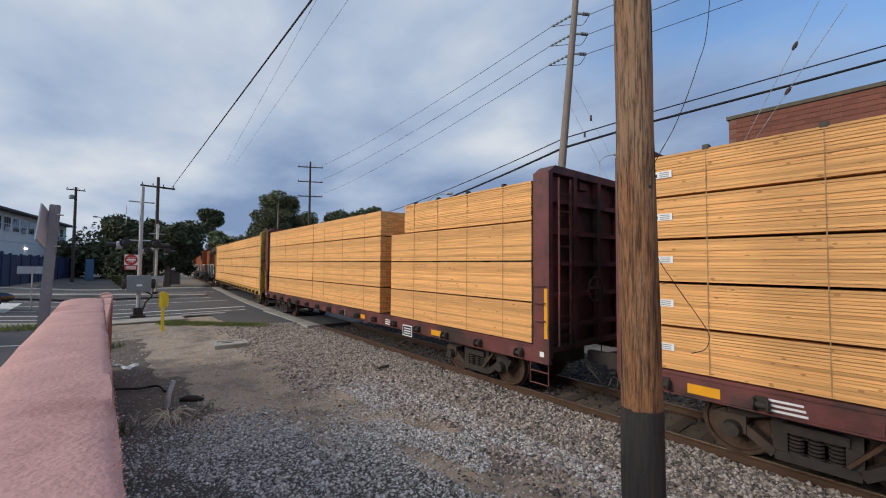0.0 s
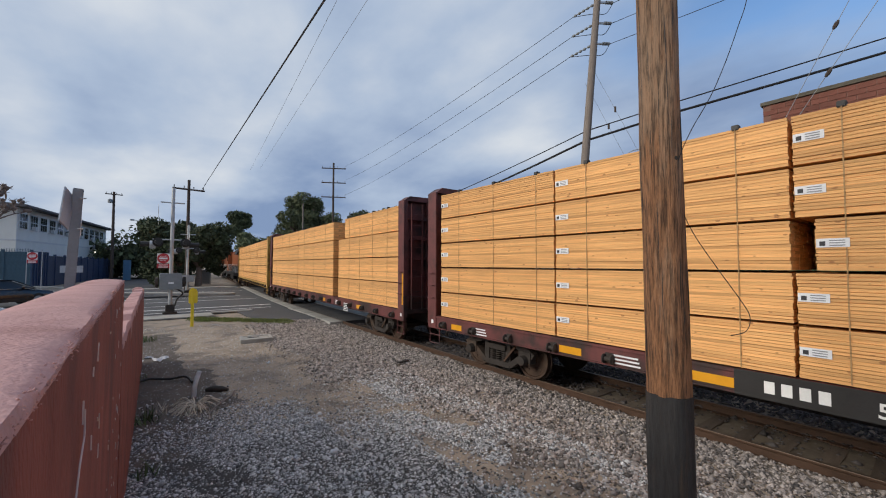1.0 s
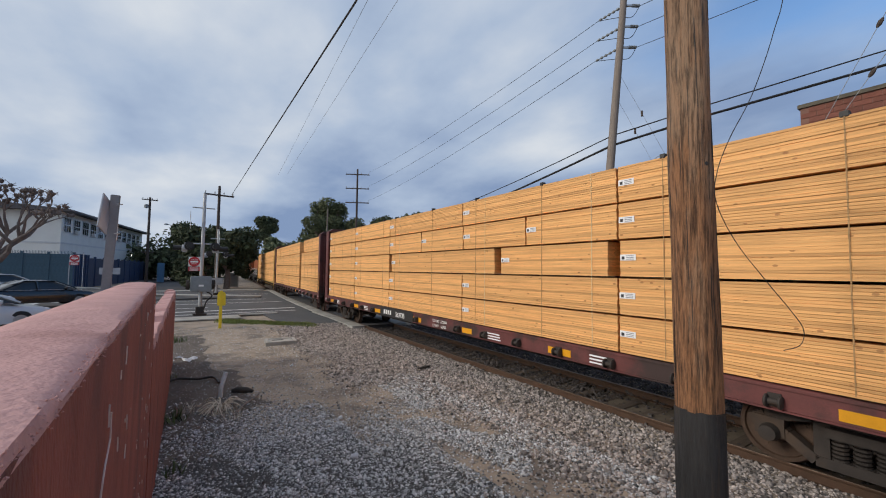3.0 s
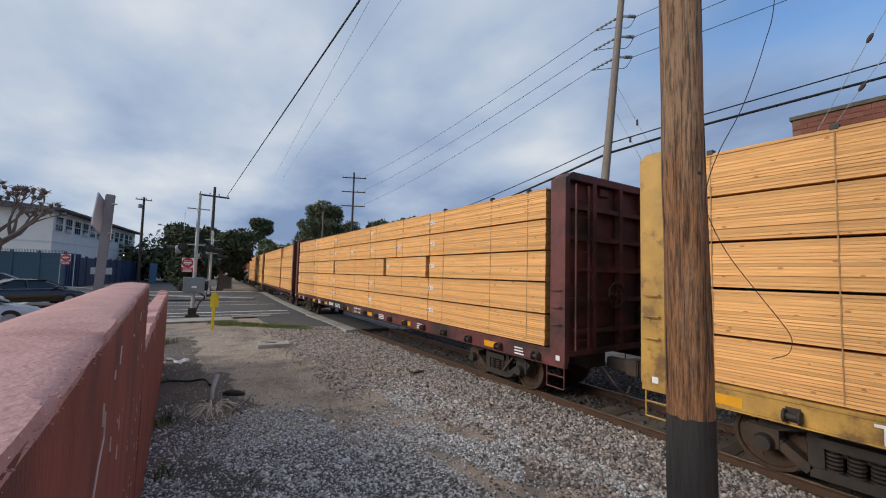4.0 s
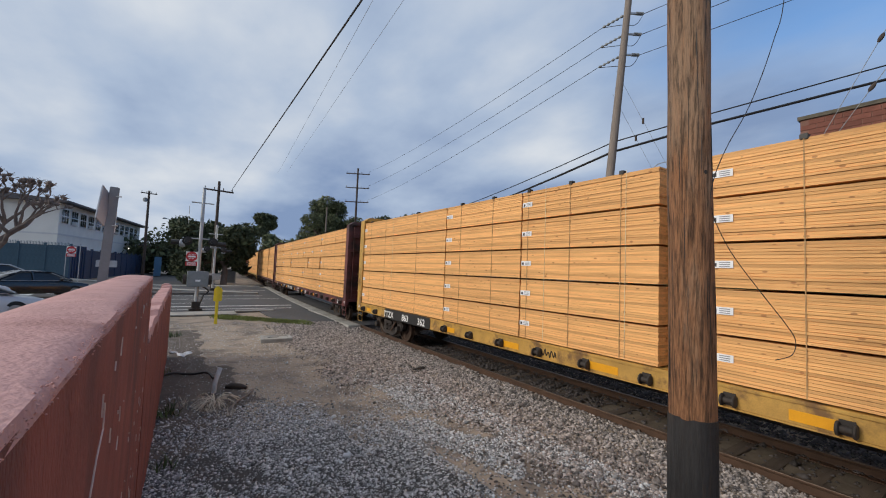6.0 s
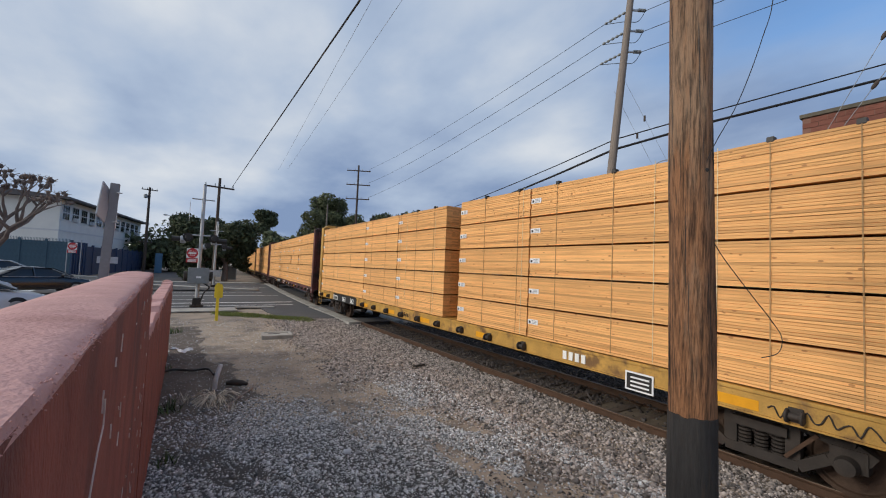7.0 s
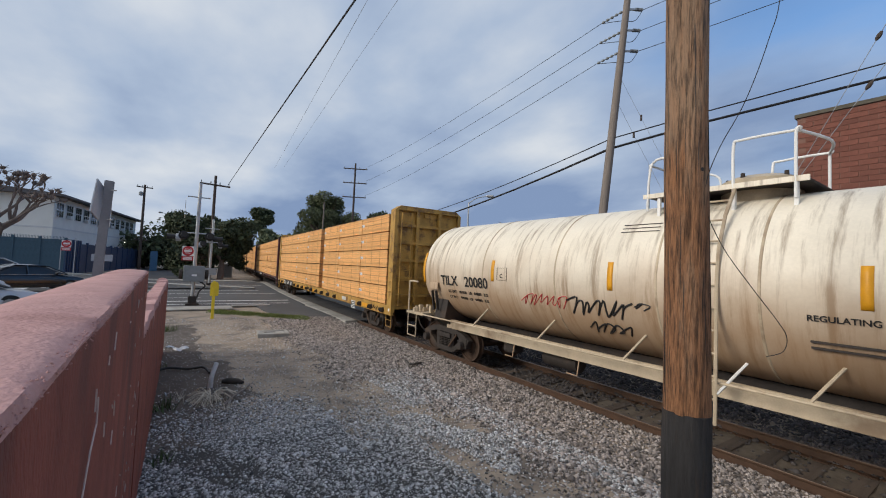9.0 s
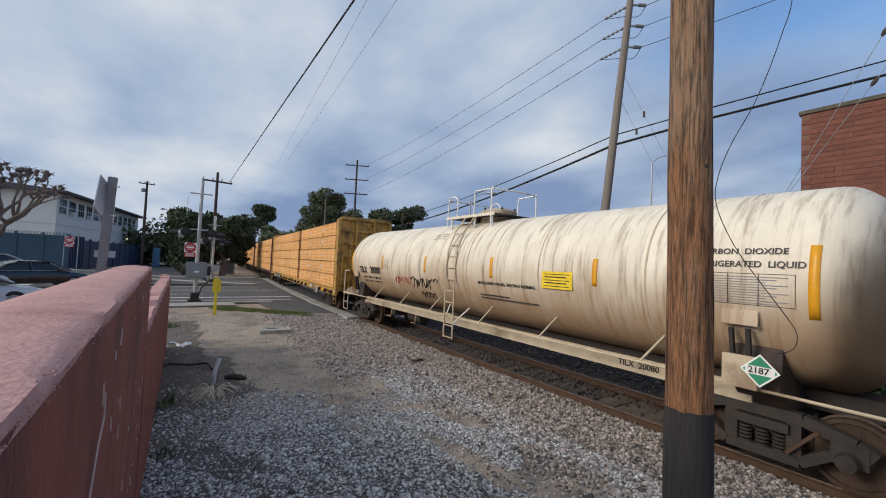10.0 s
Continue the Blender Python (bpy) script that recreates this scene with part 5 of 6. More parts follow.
# ---- buildings and fences ----
def white_building():
    """Two storeys, a long side along the side street and a blank end wall."""
    b = thing("apartment_building", "white two-storey stucco building with a low dark roof", "building", at=pose(-11.4, 68.2, .9, 0, 0, -10.2))
    part("wall", Shape().box(-32, 0, 0, 36, -2, 8.5), WHITE_WALL, b, "off-white stucco walls")
    part("band", Shape().box(-32.05, .05, -.05, 36.05, 4.5, 4.7), TRIM, b, "thin band between the storeys")
    out = [(-33.2, 8.5), (1.2, 8.5), (1.2, 8.75), (-16, 10.0), (-33.2, 8.75)]
    part("roof", Shape().prism(out, "y", -1.2, 37.2), ROOF, b, "dark low-pitched roof with wide eaves")
    for floor, z in ((0, 1.0), (1, 5.95)):
        for i in range(12):
            y = 1.5 + i * 2.85
            w = part("window", Shape().box(.0, .09, y - 1.05, y + 1.05, z, z + 2.0), TRIM, b, "white framed window", bevel=0.01)
            for k in range(3):
                for q in range(2):
                    part("pane", Shape().box(.085, .10, y - .95 + k * .66, y - .95 + k * .66 + .56, z + .12 + .92 * q, z + .12 + .92 * q + .82), GLASS, w, "dark glass")
            if i % 2 == 1:
                part("air_conditioner", Shape().box(.1, .5, y - .75, y - .05, z + .02, z + .5), TRIM, w, "window air conditioner", bevel=0.02)
    for y in (16.5, 29.5):
        part("wall_lamp", Shape().box(.05, .3, y - .18, y + .18, 3.7, 3.95), glow("lamp_glow", (1.0, .95, .85), 3.0), b, "small lit wall lamp")
    for x in (-8, -17, -26):
        w = part("window", Shape().box(x - .6, x + .6, -.06, 0, 5.0, 6.4), TRIM, b, "white framed window")
        part("pane", Shape().box(x - .5, x + .5, -.075, -.06, 5.1, 6.3), GLASS, w)


white_building()


def fence(name, label, a, b, top, n, material, spikes=True, foot=None):
    f = thing(name, label, "fence", kind="structure")
    a, b = Vector(a), Vector(b)
    d = (b - a)
    L = d.length
    post = Shape().box(-.11, .11, -.11, .11, -3.4, .12).mesh("post", material)
    slat = Shape().box(-.5 * L / n * .99, .5 * L / n * .99, -.02, .02, -3.3, -.1).mesh("panel", material)
    ang = math.degrees(math.atan2(d.y, d.x))
    for i in range(n):
        p = a + d * ((i + .5) / n)
        part("panel", slat, material, f, at=pose(p.x, p.y, top, 0, 0, ang))
    for i in range(0, n + 1, max(1, n // 9)):
        p = a + d * (i / n)
        part("post", post, material, f, at=pose(p.x, p.y, top, 0, 0, ang))
    part("top_rail", Shape().beam((a.x, a.y, top - .12), (b.x, b.y, top - .12), .08, .08), material, f)
    if spikes:
        sp = Shape()
        for i in range(n * 3):
            p = a + d * (i / (n * 3))
            sp.tube([(p.x, p.y, top - .15), (p.x, p.y, top + .16), (p.x, p.y, top + .24)], [.018, .018, .002], 4)
        part("spike_row", sp, material, f, "row of thin spikes")


fence("fence_teal", "teal metal fence with spikes along the street", (-26, 53.5, 0), (-7.8, 53.0, 0), 3.85, 60, FENCE_TEAL)
fence("fence_blue", "dark blue solid fence along the side street", (-7.4, 56, 0), (-3.8, 96, 0), 3.55, 50, FENCE_BLUE, False)
fence("gate_dark", "dark blue closed gate panels", (-7.8, 53.0, 0), (-7.2, 56.5, 0), 3.7, 6, FENCE_BLUE, False)
thing("utility_box", "light blue painted block by the fence", "utility box", at=pose(-1.0, 84, .0), shape=Shape().box(-.75, .25, -.8, .8, 0, 3.3), material=BLUE_BOX, bevel=0.04)


def brick_building():
    b = thing("brick_building", "windowless red brick building with a flat roof", "building", at=pose(17.0, 4.2, -.2))
    part("wall", Shape().box(0, 26, -40, 0, 0, 8.3), MORTAR, b, "mortar joints and rendered core")
    course, long = .165, .41
    data = [Shape().box(-.014 - .003 * k, .03, -.195 + .002 * k, .195 - .002 * k, .006, course - .006).mesh("brick", BLOCK, bevel=0.004) for k in range(3)]
    rng = random.Random(17)
    rest = Shape()
    for r in range(50):
        for q in range(40):
            y = -.2 - long * q - (long / 2 if r % 2 else 0) + (0 if r % 2 == 0 else .0)
            z = .02 + course * r
            if q < 11 and r > 24:
                part("brick", data[rng.randrange(3)], BLOCK, b, at=pose(0, y, z))
            else:
                d = rng.uniform(.012, .020)
                rest.box(-d, .03, y - .195, y + .195, z + .006, z + course - .006)
    tagged(part("brickwork", rest, BLOCK, b, "red bricks with paler joints"), kind="stuff")
    part("coping", Shape().box(-.06, 26.06, -40.06, .06, 8.3, 8.42), COPING, b, "thin dark coping")


brick_building()


# ---- parked cars ----
def car(at, paint, label, length=4.9):
    c = thing("parked_car", label, "car", at=at, group="parked cars")
    L, W = length / 2, .92
    body = Shape()
    # side outline stations: y, width factor, low, belt height
    st = [(-L, .78, .45, .80), (-L + .12, .90, .32, .92), (-L + .7, .98, .26, .98), (-L + 1.5, 1.0, .24, .96), (-.2, 1.0, .24, .93), (.9, 1.0, .24, .92), (L - 1.1, .99, .25, .86), (L - .35, .94, .28, .76), (L - .08, .82, .36, .66), (L, .70, .42, .58)]
    prof = [(-1, 0), (-1.0, .35), (-.985, .75), (-.90, .97), (-.5, 1.03), (0, 1.045), (.5, 1.03), (.90, .97), (.985, .75), (1.0, .35), (1, 0)]
    n = len(prof)
    for y, w, lo, hi in st:
        for px, pz in prof:
            body.v.append((px * W * w, y, lo + (hi - lo) * pz))
    for i in range(len(st) - 1):
        for k in range(n):
            body.f.append((i * n + k, i * n + (k + 1) % n, (i + 1) * n + (k + 1) % n, (i + 1) * n + k))
    body.f += [tuple(range(n)), tuple((len(st) - 1) * n + k for k in range(n))]
    part("body", body, paint, c, "glossy painted body", smooth=True)
    roof_st = [(-L + .75, .80, .95, .99), (-L + 1.25, .76, .95, 1.27), (-.75, .72, .93, 1.43), (.0, .72, .92, 1.45), (.55, .73, .92, 1.38), (1.25, .80, .90, 1.02), (1.45, .82, .90, .93)]
    gl = Shape()
    cp = [(-1.12, 0), (-.98, .75), (-.85, .96), (-.4, 1.0), (.4, 1.0), (.85, .96), (.98, .75), (1.12, 0)]
    n = len(cp)
    for y, w, lo, hi in roof_st:
        for px, pz in cp:
            gl.v.append((px * w, y, lo + (hi - lo) * pz))
    for i in range(len(roof_st) - 1):
        for k in range(n - 1):
            gl.f.append((i * n + k, i * n + k + 1, (i + 1) * n + k + 1, (i + 1) * n + k))
    part("glass_house", gl, GLASS, c, "dark glass windows", smooth=True)
    rf = Shape()
    rp = [(-.90, .955), (-.84, .985), (-.4, 1.02), (.4, 1.02), (.84, .985), (.90, .955)]
    n = len(rp)
    for y, w, lo, hi in roof_st[1:5]:
        for px, pz in rp:
            rf.v.append((px * w, y, lo + (hi - lo) * pz + .006))
    for i in range(3):
        for k in range(n - 1):
            rf.f.append((i * n + k, i * n + k + 1, (i + 1) * n + k + 1, (i + 1) * n + k))
    part("roof", rf, paint, c, smooth=True)
    for sx in (-1, 1):
        part("pillar", Shape().tube([(sx * .86, 1.38, .96), (sx * .70, .52, 1.40), (sx * .70, -.75, 1.42), (sx * .80, -L + .9, 1.0)], .03, 6), paint, c, smooth=True)
        part("pillar", Shape().beam((sx * .875, -.25, .93), (sx * .72, -.3, 1.42), .06, .03), paint, c)
        part("mirror", Shape().spin([(-.08, .04), (0, .09), (.08, .05)], "x", 10, (sx * 1.0, .85, 1.0)), paint, c, smooth=True)
        part("headlight", Shape().spin([(-.1, .03), (0, .07), (.08, .03)], "y", 10, (sx * .62, L - .22, .66)), LABEL, c, "clear headlight", smooth=True)
        part("door_trim", Shape().beam((sx * .915, -1.5, .95), (sx * .915, 1.2, .93), .015, .02), GALV, c, "bright window trim")
        for y in (-L + .95, L - .95):
            w = part("wheel", Shape().spin([(-.11, .29), (-.1, .33), (.1, .33), (.11, .29)], "x", 24, (sx * .80, y, .33)), TYRE, c, "black tyre", smooth=True)
            part("rim", Shape().spin([(-.115, .05), (-.118, .2), (.118, .2), (.115, .05)], "x", 16, (sx * .80, y, .33)), GALV, w, "silver rim")


def park(x, y, turn, paint, label, length=4.9):
    car(pose(x, y, max(lie(x, y + d) for d in (-1, 0, 1)) + .03, 0, 0, turn), paint, label, length)


park(-5.95, 31.0, -60, CARBLACK, "glossy black sedan standing in the street")
park(-9.0, 37.2, -60, CARWHITE, "silver sedan behind a black one")
park(-5.85, 20.3, -64, CARWHITE, "silver white sedan parked in the lot", 4.7)
park(-7.9, 25.2, -62, CARWHITE, "white car parked beside a black sedan", 4.6)


# ---- the train ----
MOVERS, ROLLERS = [], []
WHEEL_R = 0.457


def travel(t):
    """How far the train has gone at t seconds."""
    return 6.222 * t + 0.0192 * t * t


def wheelset_mesh():
    sh = Shape().tube([(-.95, 0, 0), (.95, 0, 0)], .085, 10)
    for s in (-1, 1):
        sh.spin([(s * .69, .485), (s * .715, .487), (s * .72, .457), (s * .83, .452), (s * .832, .40), (s * .80, .385), (s * .80, .20), (s * .85, .17), (s * .86, .09)], "x", 32)
    for s in (-1, 1):
        for k in range(5):
            a = 2 * math.pi * k / 5
            sh.box(s * .80 - .012, s * .80 + .012, math.cos(a) * .30 - .035, math.cos(a) * .30 + .035, math.sin(a) * .30 - .035, math.sin(a) * .30 + .035)
    return sh.mesh("wheelset", WHEEL, smooth=True)


def bearing_cap():
    return Shape().spin([(-.17, .06), (-.165, .10), (-.06, .12), (0, .12)], "x", 16).mesh("bearing_cap", GRIME, smooth=True)


def side_frame_mesh(paint):
    """A cast truck side frame with its windows, springs and pockets."""
    sh = Shape()
    top = [(-1.12, .56), (-.95, .66), (-.45, .80), (.45, .80), (.95, .66), (1.12, .56)]
    for (a, b), (c, d) in zip(top, top[1:]):
        sh.beam((0, a, b), (0, c, d), .16, .15)
    low = [(-.95, .58), (-.72, .46), (-.42, .24), (.42, .24), (.72, .46), (.95, .58)]
    for (a, b), (c, d) in zip(low, low[1:]):
        sh.beam((0, a, b), (0, c, d), .16, .13)
    for y in (-.36, .36):
        sh.beam((0, y, .24), (0, y, .80), .16, .13)
    for y in (-.90, .90):
        sh.box(-.10, .10, y - .17, y + .17, .40, .66)
    for y in (-.2, 0, .2):
        for z in (.30, .35, .40, .45, .50, .55):
            sh.spin([(z, .085), (z + .028, .085)], "z", 10, (0, y, 0))
    sh.box(-.13, .13, -.32, .32, .58, .70)
    return sh.mesh("side_frame", paint, bevel=0.0)


WHEELSET, SIDE, CAP = wheelset_mesh(), side_frame_mesh(GRIME), bearing_cap()


def truck(parent, y):
    t = part("truck", Shape().box(-1.0, 1.0, -.18, .18, .50, .74).spin([(.70, .24), (.86, .24)], "z", 16), GRIME, parent, "dark cast steel truck", at=pose(0, y, 0), bevel=0.0)
    for s in (-1, 1):
        part("side_frame", SIDE, GRIME, t, at=pose(s * 1.0, 0, 0))
        for a in (-.89, .89):
            part("bearing_cap", CAP, GRIME, t, at=pose(-1.06, a, WHEEL_R) if s < 0 else pose(1.06, a, WHEEL_R, 0, 0, 180))
    part("brake_beam", Shape().beam((-.9, -.36, .42), (.9, -.36, .42), .08, .1).beam((-.9, .36, .42), (.9, .36, .42), .08, .1), GRIME, t)
    part("brake_lever", Shape().beam((-1.10, -.62, .72), (-1.13, -.30, .34), .035, .045), RAIL, t, "rusty brake lever")
    for a in (-.89, .89):
        w = part("wheelset", WHEELSET, WHEEL, t, at=pose(0, a, WHEEL_R))
        ROLLERS.append((w, a))
    return t


def bundle_mesh(length, height, seed, layers):
    """A strapped pack of boards: layers of single boards, a little uneven."""
    rng = random.Random(seed)
    sh = Shape()
    h = height / layers
    for i in range(layers):
        for j in range(5):
            x0 = -1.19 + j * .238
            dx = rng.uniform(-.010, .010) if j == 0 else 0
            e0, e1 = rng.uniform(0, .015), rng.uniform(0, .015)
            gap = .0010 + .0042 * rng.random() ** 2
            sh.box(x0 + dx, x0 + .234, -length / 2 + e0, length / 2 - e1, i * h + gap, (i + 1) * h - gap)
    me = bpy.data.meshes.new("lumber_pack")
    me.from_pydata(sh.v, [], sh.f)
    me.materials.append(LUMBER)
    return me


BUNDLES = {}


def bundle(parent, y0, y1, z, height, side, layers, label_spec=None):
    L = round(y1 - y0, 2)
    key = (L, height, layers, (len(BUNDLES) % 3))
    if key not in BUNDLES:
        BUNDLES[key] = bundle_mesh(L - .03, height - .035, len(BUNDLES) + 3, layers)
    m = pose(-.19, (y0 + y1) / 2, z) if side < 0 else pose(.19, (y0 + y1) / 2, z, 0, 0, 180)
    core = ("core", L, height)
    if core not in BUNDLES:
        BUNDLES[core] = Shape().box(-1.17, -.02, -L / 2 + .04, L / 2 - .04, .01, height - .05).mesh("lumber_pack", LUMBER)
    b = part("lumber_pack", BUNDLES[core], LUMBER, parent, at=m)
    tagged(part("lumber_layer", BUNDLES[key], LUMBER, b), "stacked pine boards", kind="stuff")
    if label_spec:
        off, w, hh = label_spec
        yl, zl = L / 2 - off, height * .42
        part("paper_label", Shape().box(-1.2035, -1.2, yl - w, yl, zl, zl + hh), LABEL, b, "white paper label with print")
        part("print", Shape().box(-1.206, -1.2036, yl - .085, yl - .03, zl + .02, zl + .075), INK, b)
        for k in range(3):
            part("print", Shape().box(-1.206, -1.2036, yl - w + .04, yl - .12, zl + .018 + k * .03, zl + .030 + k * .03), POST_GREY, b)
    return b


def tie_down(parent, y, top, side, pale=False):
    x = -1.392 * (1 if side < 0 else -1)
    m = STRAP_LIGHT if pale else STRAP
    s = part("tie_down", Shape().box(min(x, x * .997), max(x, x * .997), y - (.005 if pale else .007), y + (.005 if pale else .007), 1.22, top + .01), m, parent, "pale plastic band" if pale else "dark steel tie-down strap")
    if not pale:
        part("corner_guard", Shape().box(min(x * 1.004, x * .93), max(x * 1.004, x * .93), y - .045, y + .045, top - .055, top + .02), BLACK_PAINT, s, "black corner protector", bevel=0.008)


def bulkhead(parent, y, out, paint, cap, strip):
    """An end wall of the car: side posts, plate, ribs. out is +1 at the front end, -1 at the rear."""
    b = part("bulkhead", Shape().box(-1.36, 1.36, y - .03, y + .03, 1.15, 4.70), paint, parent, "tall steel end bulkhead")
    for s in (-1, 1):
        part("corner_post", Shape().box(s * 1.40 - .03, s * 1.40 + .03, y - .19, y + .19, .84, 4.72), paint, b, "side post of the bulkhead", bevel=0.008)
        part("post_flange", Shape().box(s * 1.36 - .07, s * 1.36 + .07, y + out * .19 - .012, y + out * .19 + .012, .95, 4.70), paint, b)
    part("top_cap", Shape().prism([(-1.43, 4.70), (-1.2, 4.86), (1.2, 4.86), (1.43, 4.70)], "y", y - .20, y + .20), paint, b, "sloped top cap")
    for z in (1.5, 2.15, 2.8, 3.45, 4.1):
        part("rib", Shape().box(-1.34, 1.34, y + out * .10 - .07, y + out * .10 + .07, z, z + .10), paint, b)
    for x in (-.48, .48):
        part("upright", Shape().box(x - .06, x + .06, y + out * .13 - .07, y + out * .13 + .07, 1.15, 4.72), paint, b)
    for z in (1.7, 2.05, 2.4):
        part("handhold", Shape().tube([(-1.44, y - .12, z), (-1.50, y - .12, z), (-1.50, y + .12, z), (-1.44, y + .12, z)], .012, 6), paint, b)
    if strip:
        part("reflector", Shape().box(-1.438, -1.432, y + out * .10, y + out * .10 + out * .08 if out > 0 else y + out * .10 + .07, 1.35, 2.35) if out > 0 else Shape().box(-1.438, -1.432, y - .17, y - .09, 1.35, 2.35), cap, b, "yellow reflector strip")
    lad = Shape()
    yl = y + out * .27
    for x in (-1.18, -.78):
        lad.beam((x, yl, 1.2), (x, yl, 4.6), .04, .03)
    for k in range(9):
        lad.beam((-1.18, yl, 1.4 + .36 * k), (-.78, yl, 1.4 + .36 * k), .025, .025)
    part("end_ladder", lad, paint, b, "steel ladder on the bulkhead")
    part("hand_brake", Shape().tube([(.15 + .27 * math.cos(q), y + out * .28, 2.3 + .27 * math.sin(q)) for q in spread(0, 2 * math.pi, 20)], .022, 6).beam((-.10, y + out * .28, 2.3), (.40, y + out * .28, 2.3), .03, .03).beam((.15, y + out * .28, 2.05), (.15, y + out * .28, 2.55), .03, .03).spin([(y + out * .12, .06), (y + out * .31, .05)], "y", 10, (.15, 0, 2.3)), WHEEL, b, "round spoked hand brake wheel", smooth=True)
    part("plate_mark", Shape().box(-1.437, -1.432, y - .08, y + .02, .98, 1.08), LABEL, b, "small white plate")
    return b


def end_gear(parent, y, out, paint):
    part("coupler", Shape().box(-.09, .09, min(y, y + out * .62), max(y, y + out * .62), .74, .98).box(-.16, .16, y + out * .62 - .13, y + out * .62 + .13, .70, 1.02), GRIME, parent, "dark steel coupler", bevel=0.02)
    part("air_hose", Shape().tube(loop([(-.35, y + out * .1, .8), (-.4, y + out * .4, .55), (-.25, y + out * .55, .35), (-.15, y + out * .6, .5)]), .022, 6), GRIME, parent, "dark hanging air hose", smooth=True)
    for s in (-1, 1):
        st = Shape()
        for z in (.42, .66):
            st.tube([(s * 1.38, y - out * .05, z), (s * 1.38, y - out * .50, z)], .013, 6)
        for yy in (.05, .50):
            st.tube([(s * 1.38, y - out * yy, .42), (s * 1.38, y - out * yy, .92)], .013, 6)
        part("sill_step", st, paint, parent, "steel sill step")


def lumber_car(front, rear, paint, label, columns, tiers, straps, pale_straps, far_columns, layers=15, mark=None, accents=(), label_all=True, posts=True, tier_h=None):
    """A centerbeam flat car with its packs of lumber. Places along it are metres of the train's length at the start."""
    mid = (front + rear) / 2
    car_ = thing("lumber_car", label, "railway car", group="lumber cars")
    Lh = (front - rear) / 2
    # underframe
    part("deck", Shape().box(-1.33, 1.33, -Lh + .02, Lh - .02, 1.06, 1.18), paint, car_, "steel deck", bevel=0.01)
    part("center_sill", Shape().box(-.30, .30, -Lh + .3, Lh - .3, .68, 1.06).prism([(-Lh + 4.5, .68), (-Lh + 6, .48), (Lh - 6, .48), (Lh - 4.5, .68)], "x", -.25, .25), GRIME, car_)
    for s in (-1, 1):
        part("side_sill", Shape().box(s * 1.37 - .035, s * 1.37 + .035, -Lh, Lh, .87, 1.13), paint, car_, "long side sill", bevel=0.005)
        for z0, z1 in ((1.135, 1.185), (.842, .869)):
            part("sill_flange", Shape().box(s * 1.36 - .062, s * 1.36 + .062, -Lh, Lh, z0, z1), paint, car_, bevel=0.004)
    wm = Shape().box(-.02, .06, -.10, .10, -.13, .11).spin([(-.09, .060), (.09, .060)], "y", 14, (-.06, 0, -.03))
    for w0 in (-.13, .08):
        wm.spin([(w0, .10), (w0 + .012, .118), (w0 + .038, .118), (w0 + .05, .10)], "y", 16, (-.06, 0, -.03))
    wm = wm.mesh("winch", GRIME, smooth=True)
    n = int(2 * Lh / 1.22)
    for i in range(n):
        y = -Lh + .75 + i * (2 * Lh - 1.5) / (n - 1)
        if any(k_ in ("text", "logo", "plate", "lines") and y_ - mid - (1.4 if k_ == "lines" else 1.0 if k_ == "text" else .5) < y < y_ - mid + .45 for k_, y_, *_r in accents):
            continue
        for s in (-1, 1):
            part("winch", wm, GRIME, car_, "" if i else "strap winch", at=(pose(-1.415, y, .99) if s < 0 else pose(1.415, y, .99, 0, 0, 180)) @ Matrix.Scale(.74, 4))
    # centre beam: top chord, posts, slanting braces
    part("top_chord", Shape().box(-.16, .16, -Lh + .1, Lh - .1, 4.50, 4.66), paint, car_, "top chord of the centre beam")
    for i in range(9):
        y = -Lh + .9 + i * (2 * Lh - 1.8) / 8
        part("beam_post", Shape().box(-.10, .10, y - .09, y + .09, 1.1, 4.55), paint, car_)
        if i < 8:
            y2 = y + (2 * Lh - 1.8) / 8
            part("beam_brace", Shape().beam((0, y, 1.2), (0, y2, 2.6), .10, .10) if i % 2 == 0 else Shape().beam((0, y, 2.6), (0, y2, 1.2), .10, .10), paint, car_)
    bulkhead(car_, Lh - .20, 1, paint, REFLECT, tiers == 4)
    bulkhead(car_, -Lh + .20, -1, paint, REFLECT, tiers == 4)
    end_gear(car_, Lh, 1, paint)
    end_gear(car_, -Lh, -1, paint)
    for y in (Lh - 2.45, -Lh + 2.45):
        truck(car_, y)
    # load
    h = tier_h or 3.42 / tiers
    for t in range(tiers):
        z = 1.205 + h * (tiers - 1 - t)
        for k, (a, b) in enumerate(columns[t if t < len(columns) else -1]):
            bundle(car_, b - mid, a - mid, z, h, -1, layers, (.03, .30 if tiers == 5 else .28, .11) if label_all else None)
        for a, b in far_columns:
            bundle(car_, b - mid, a - mid, z, h, 1, layers)
    top = 1.205 + h * tiers
    for s in straps:
        tie_down(car_, s - mid, top, -1)
    for s in pale_straps:
        tie_down(car_, s - mid, top, -1, True)
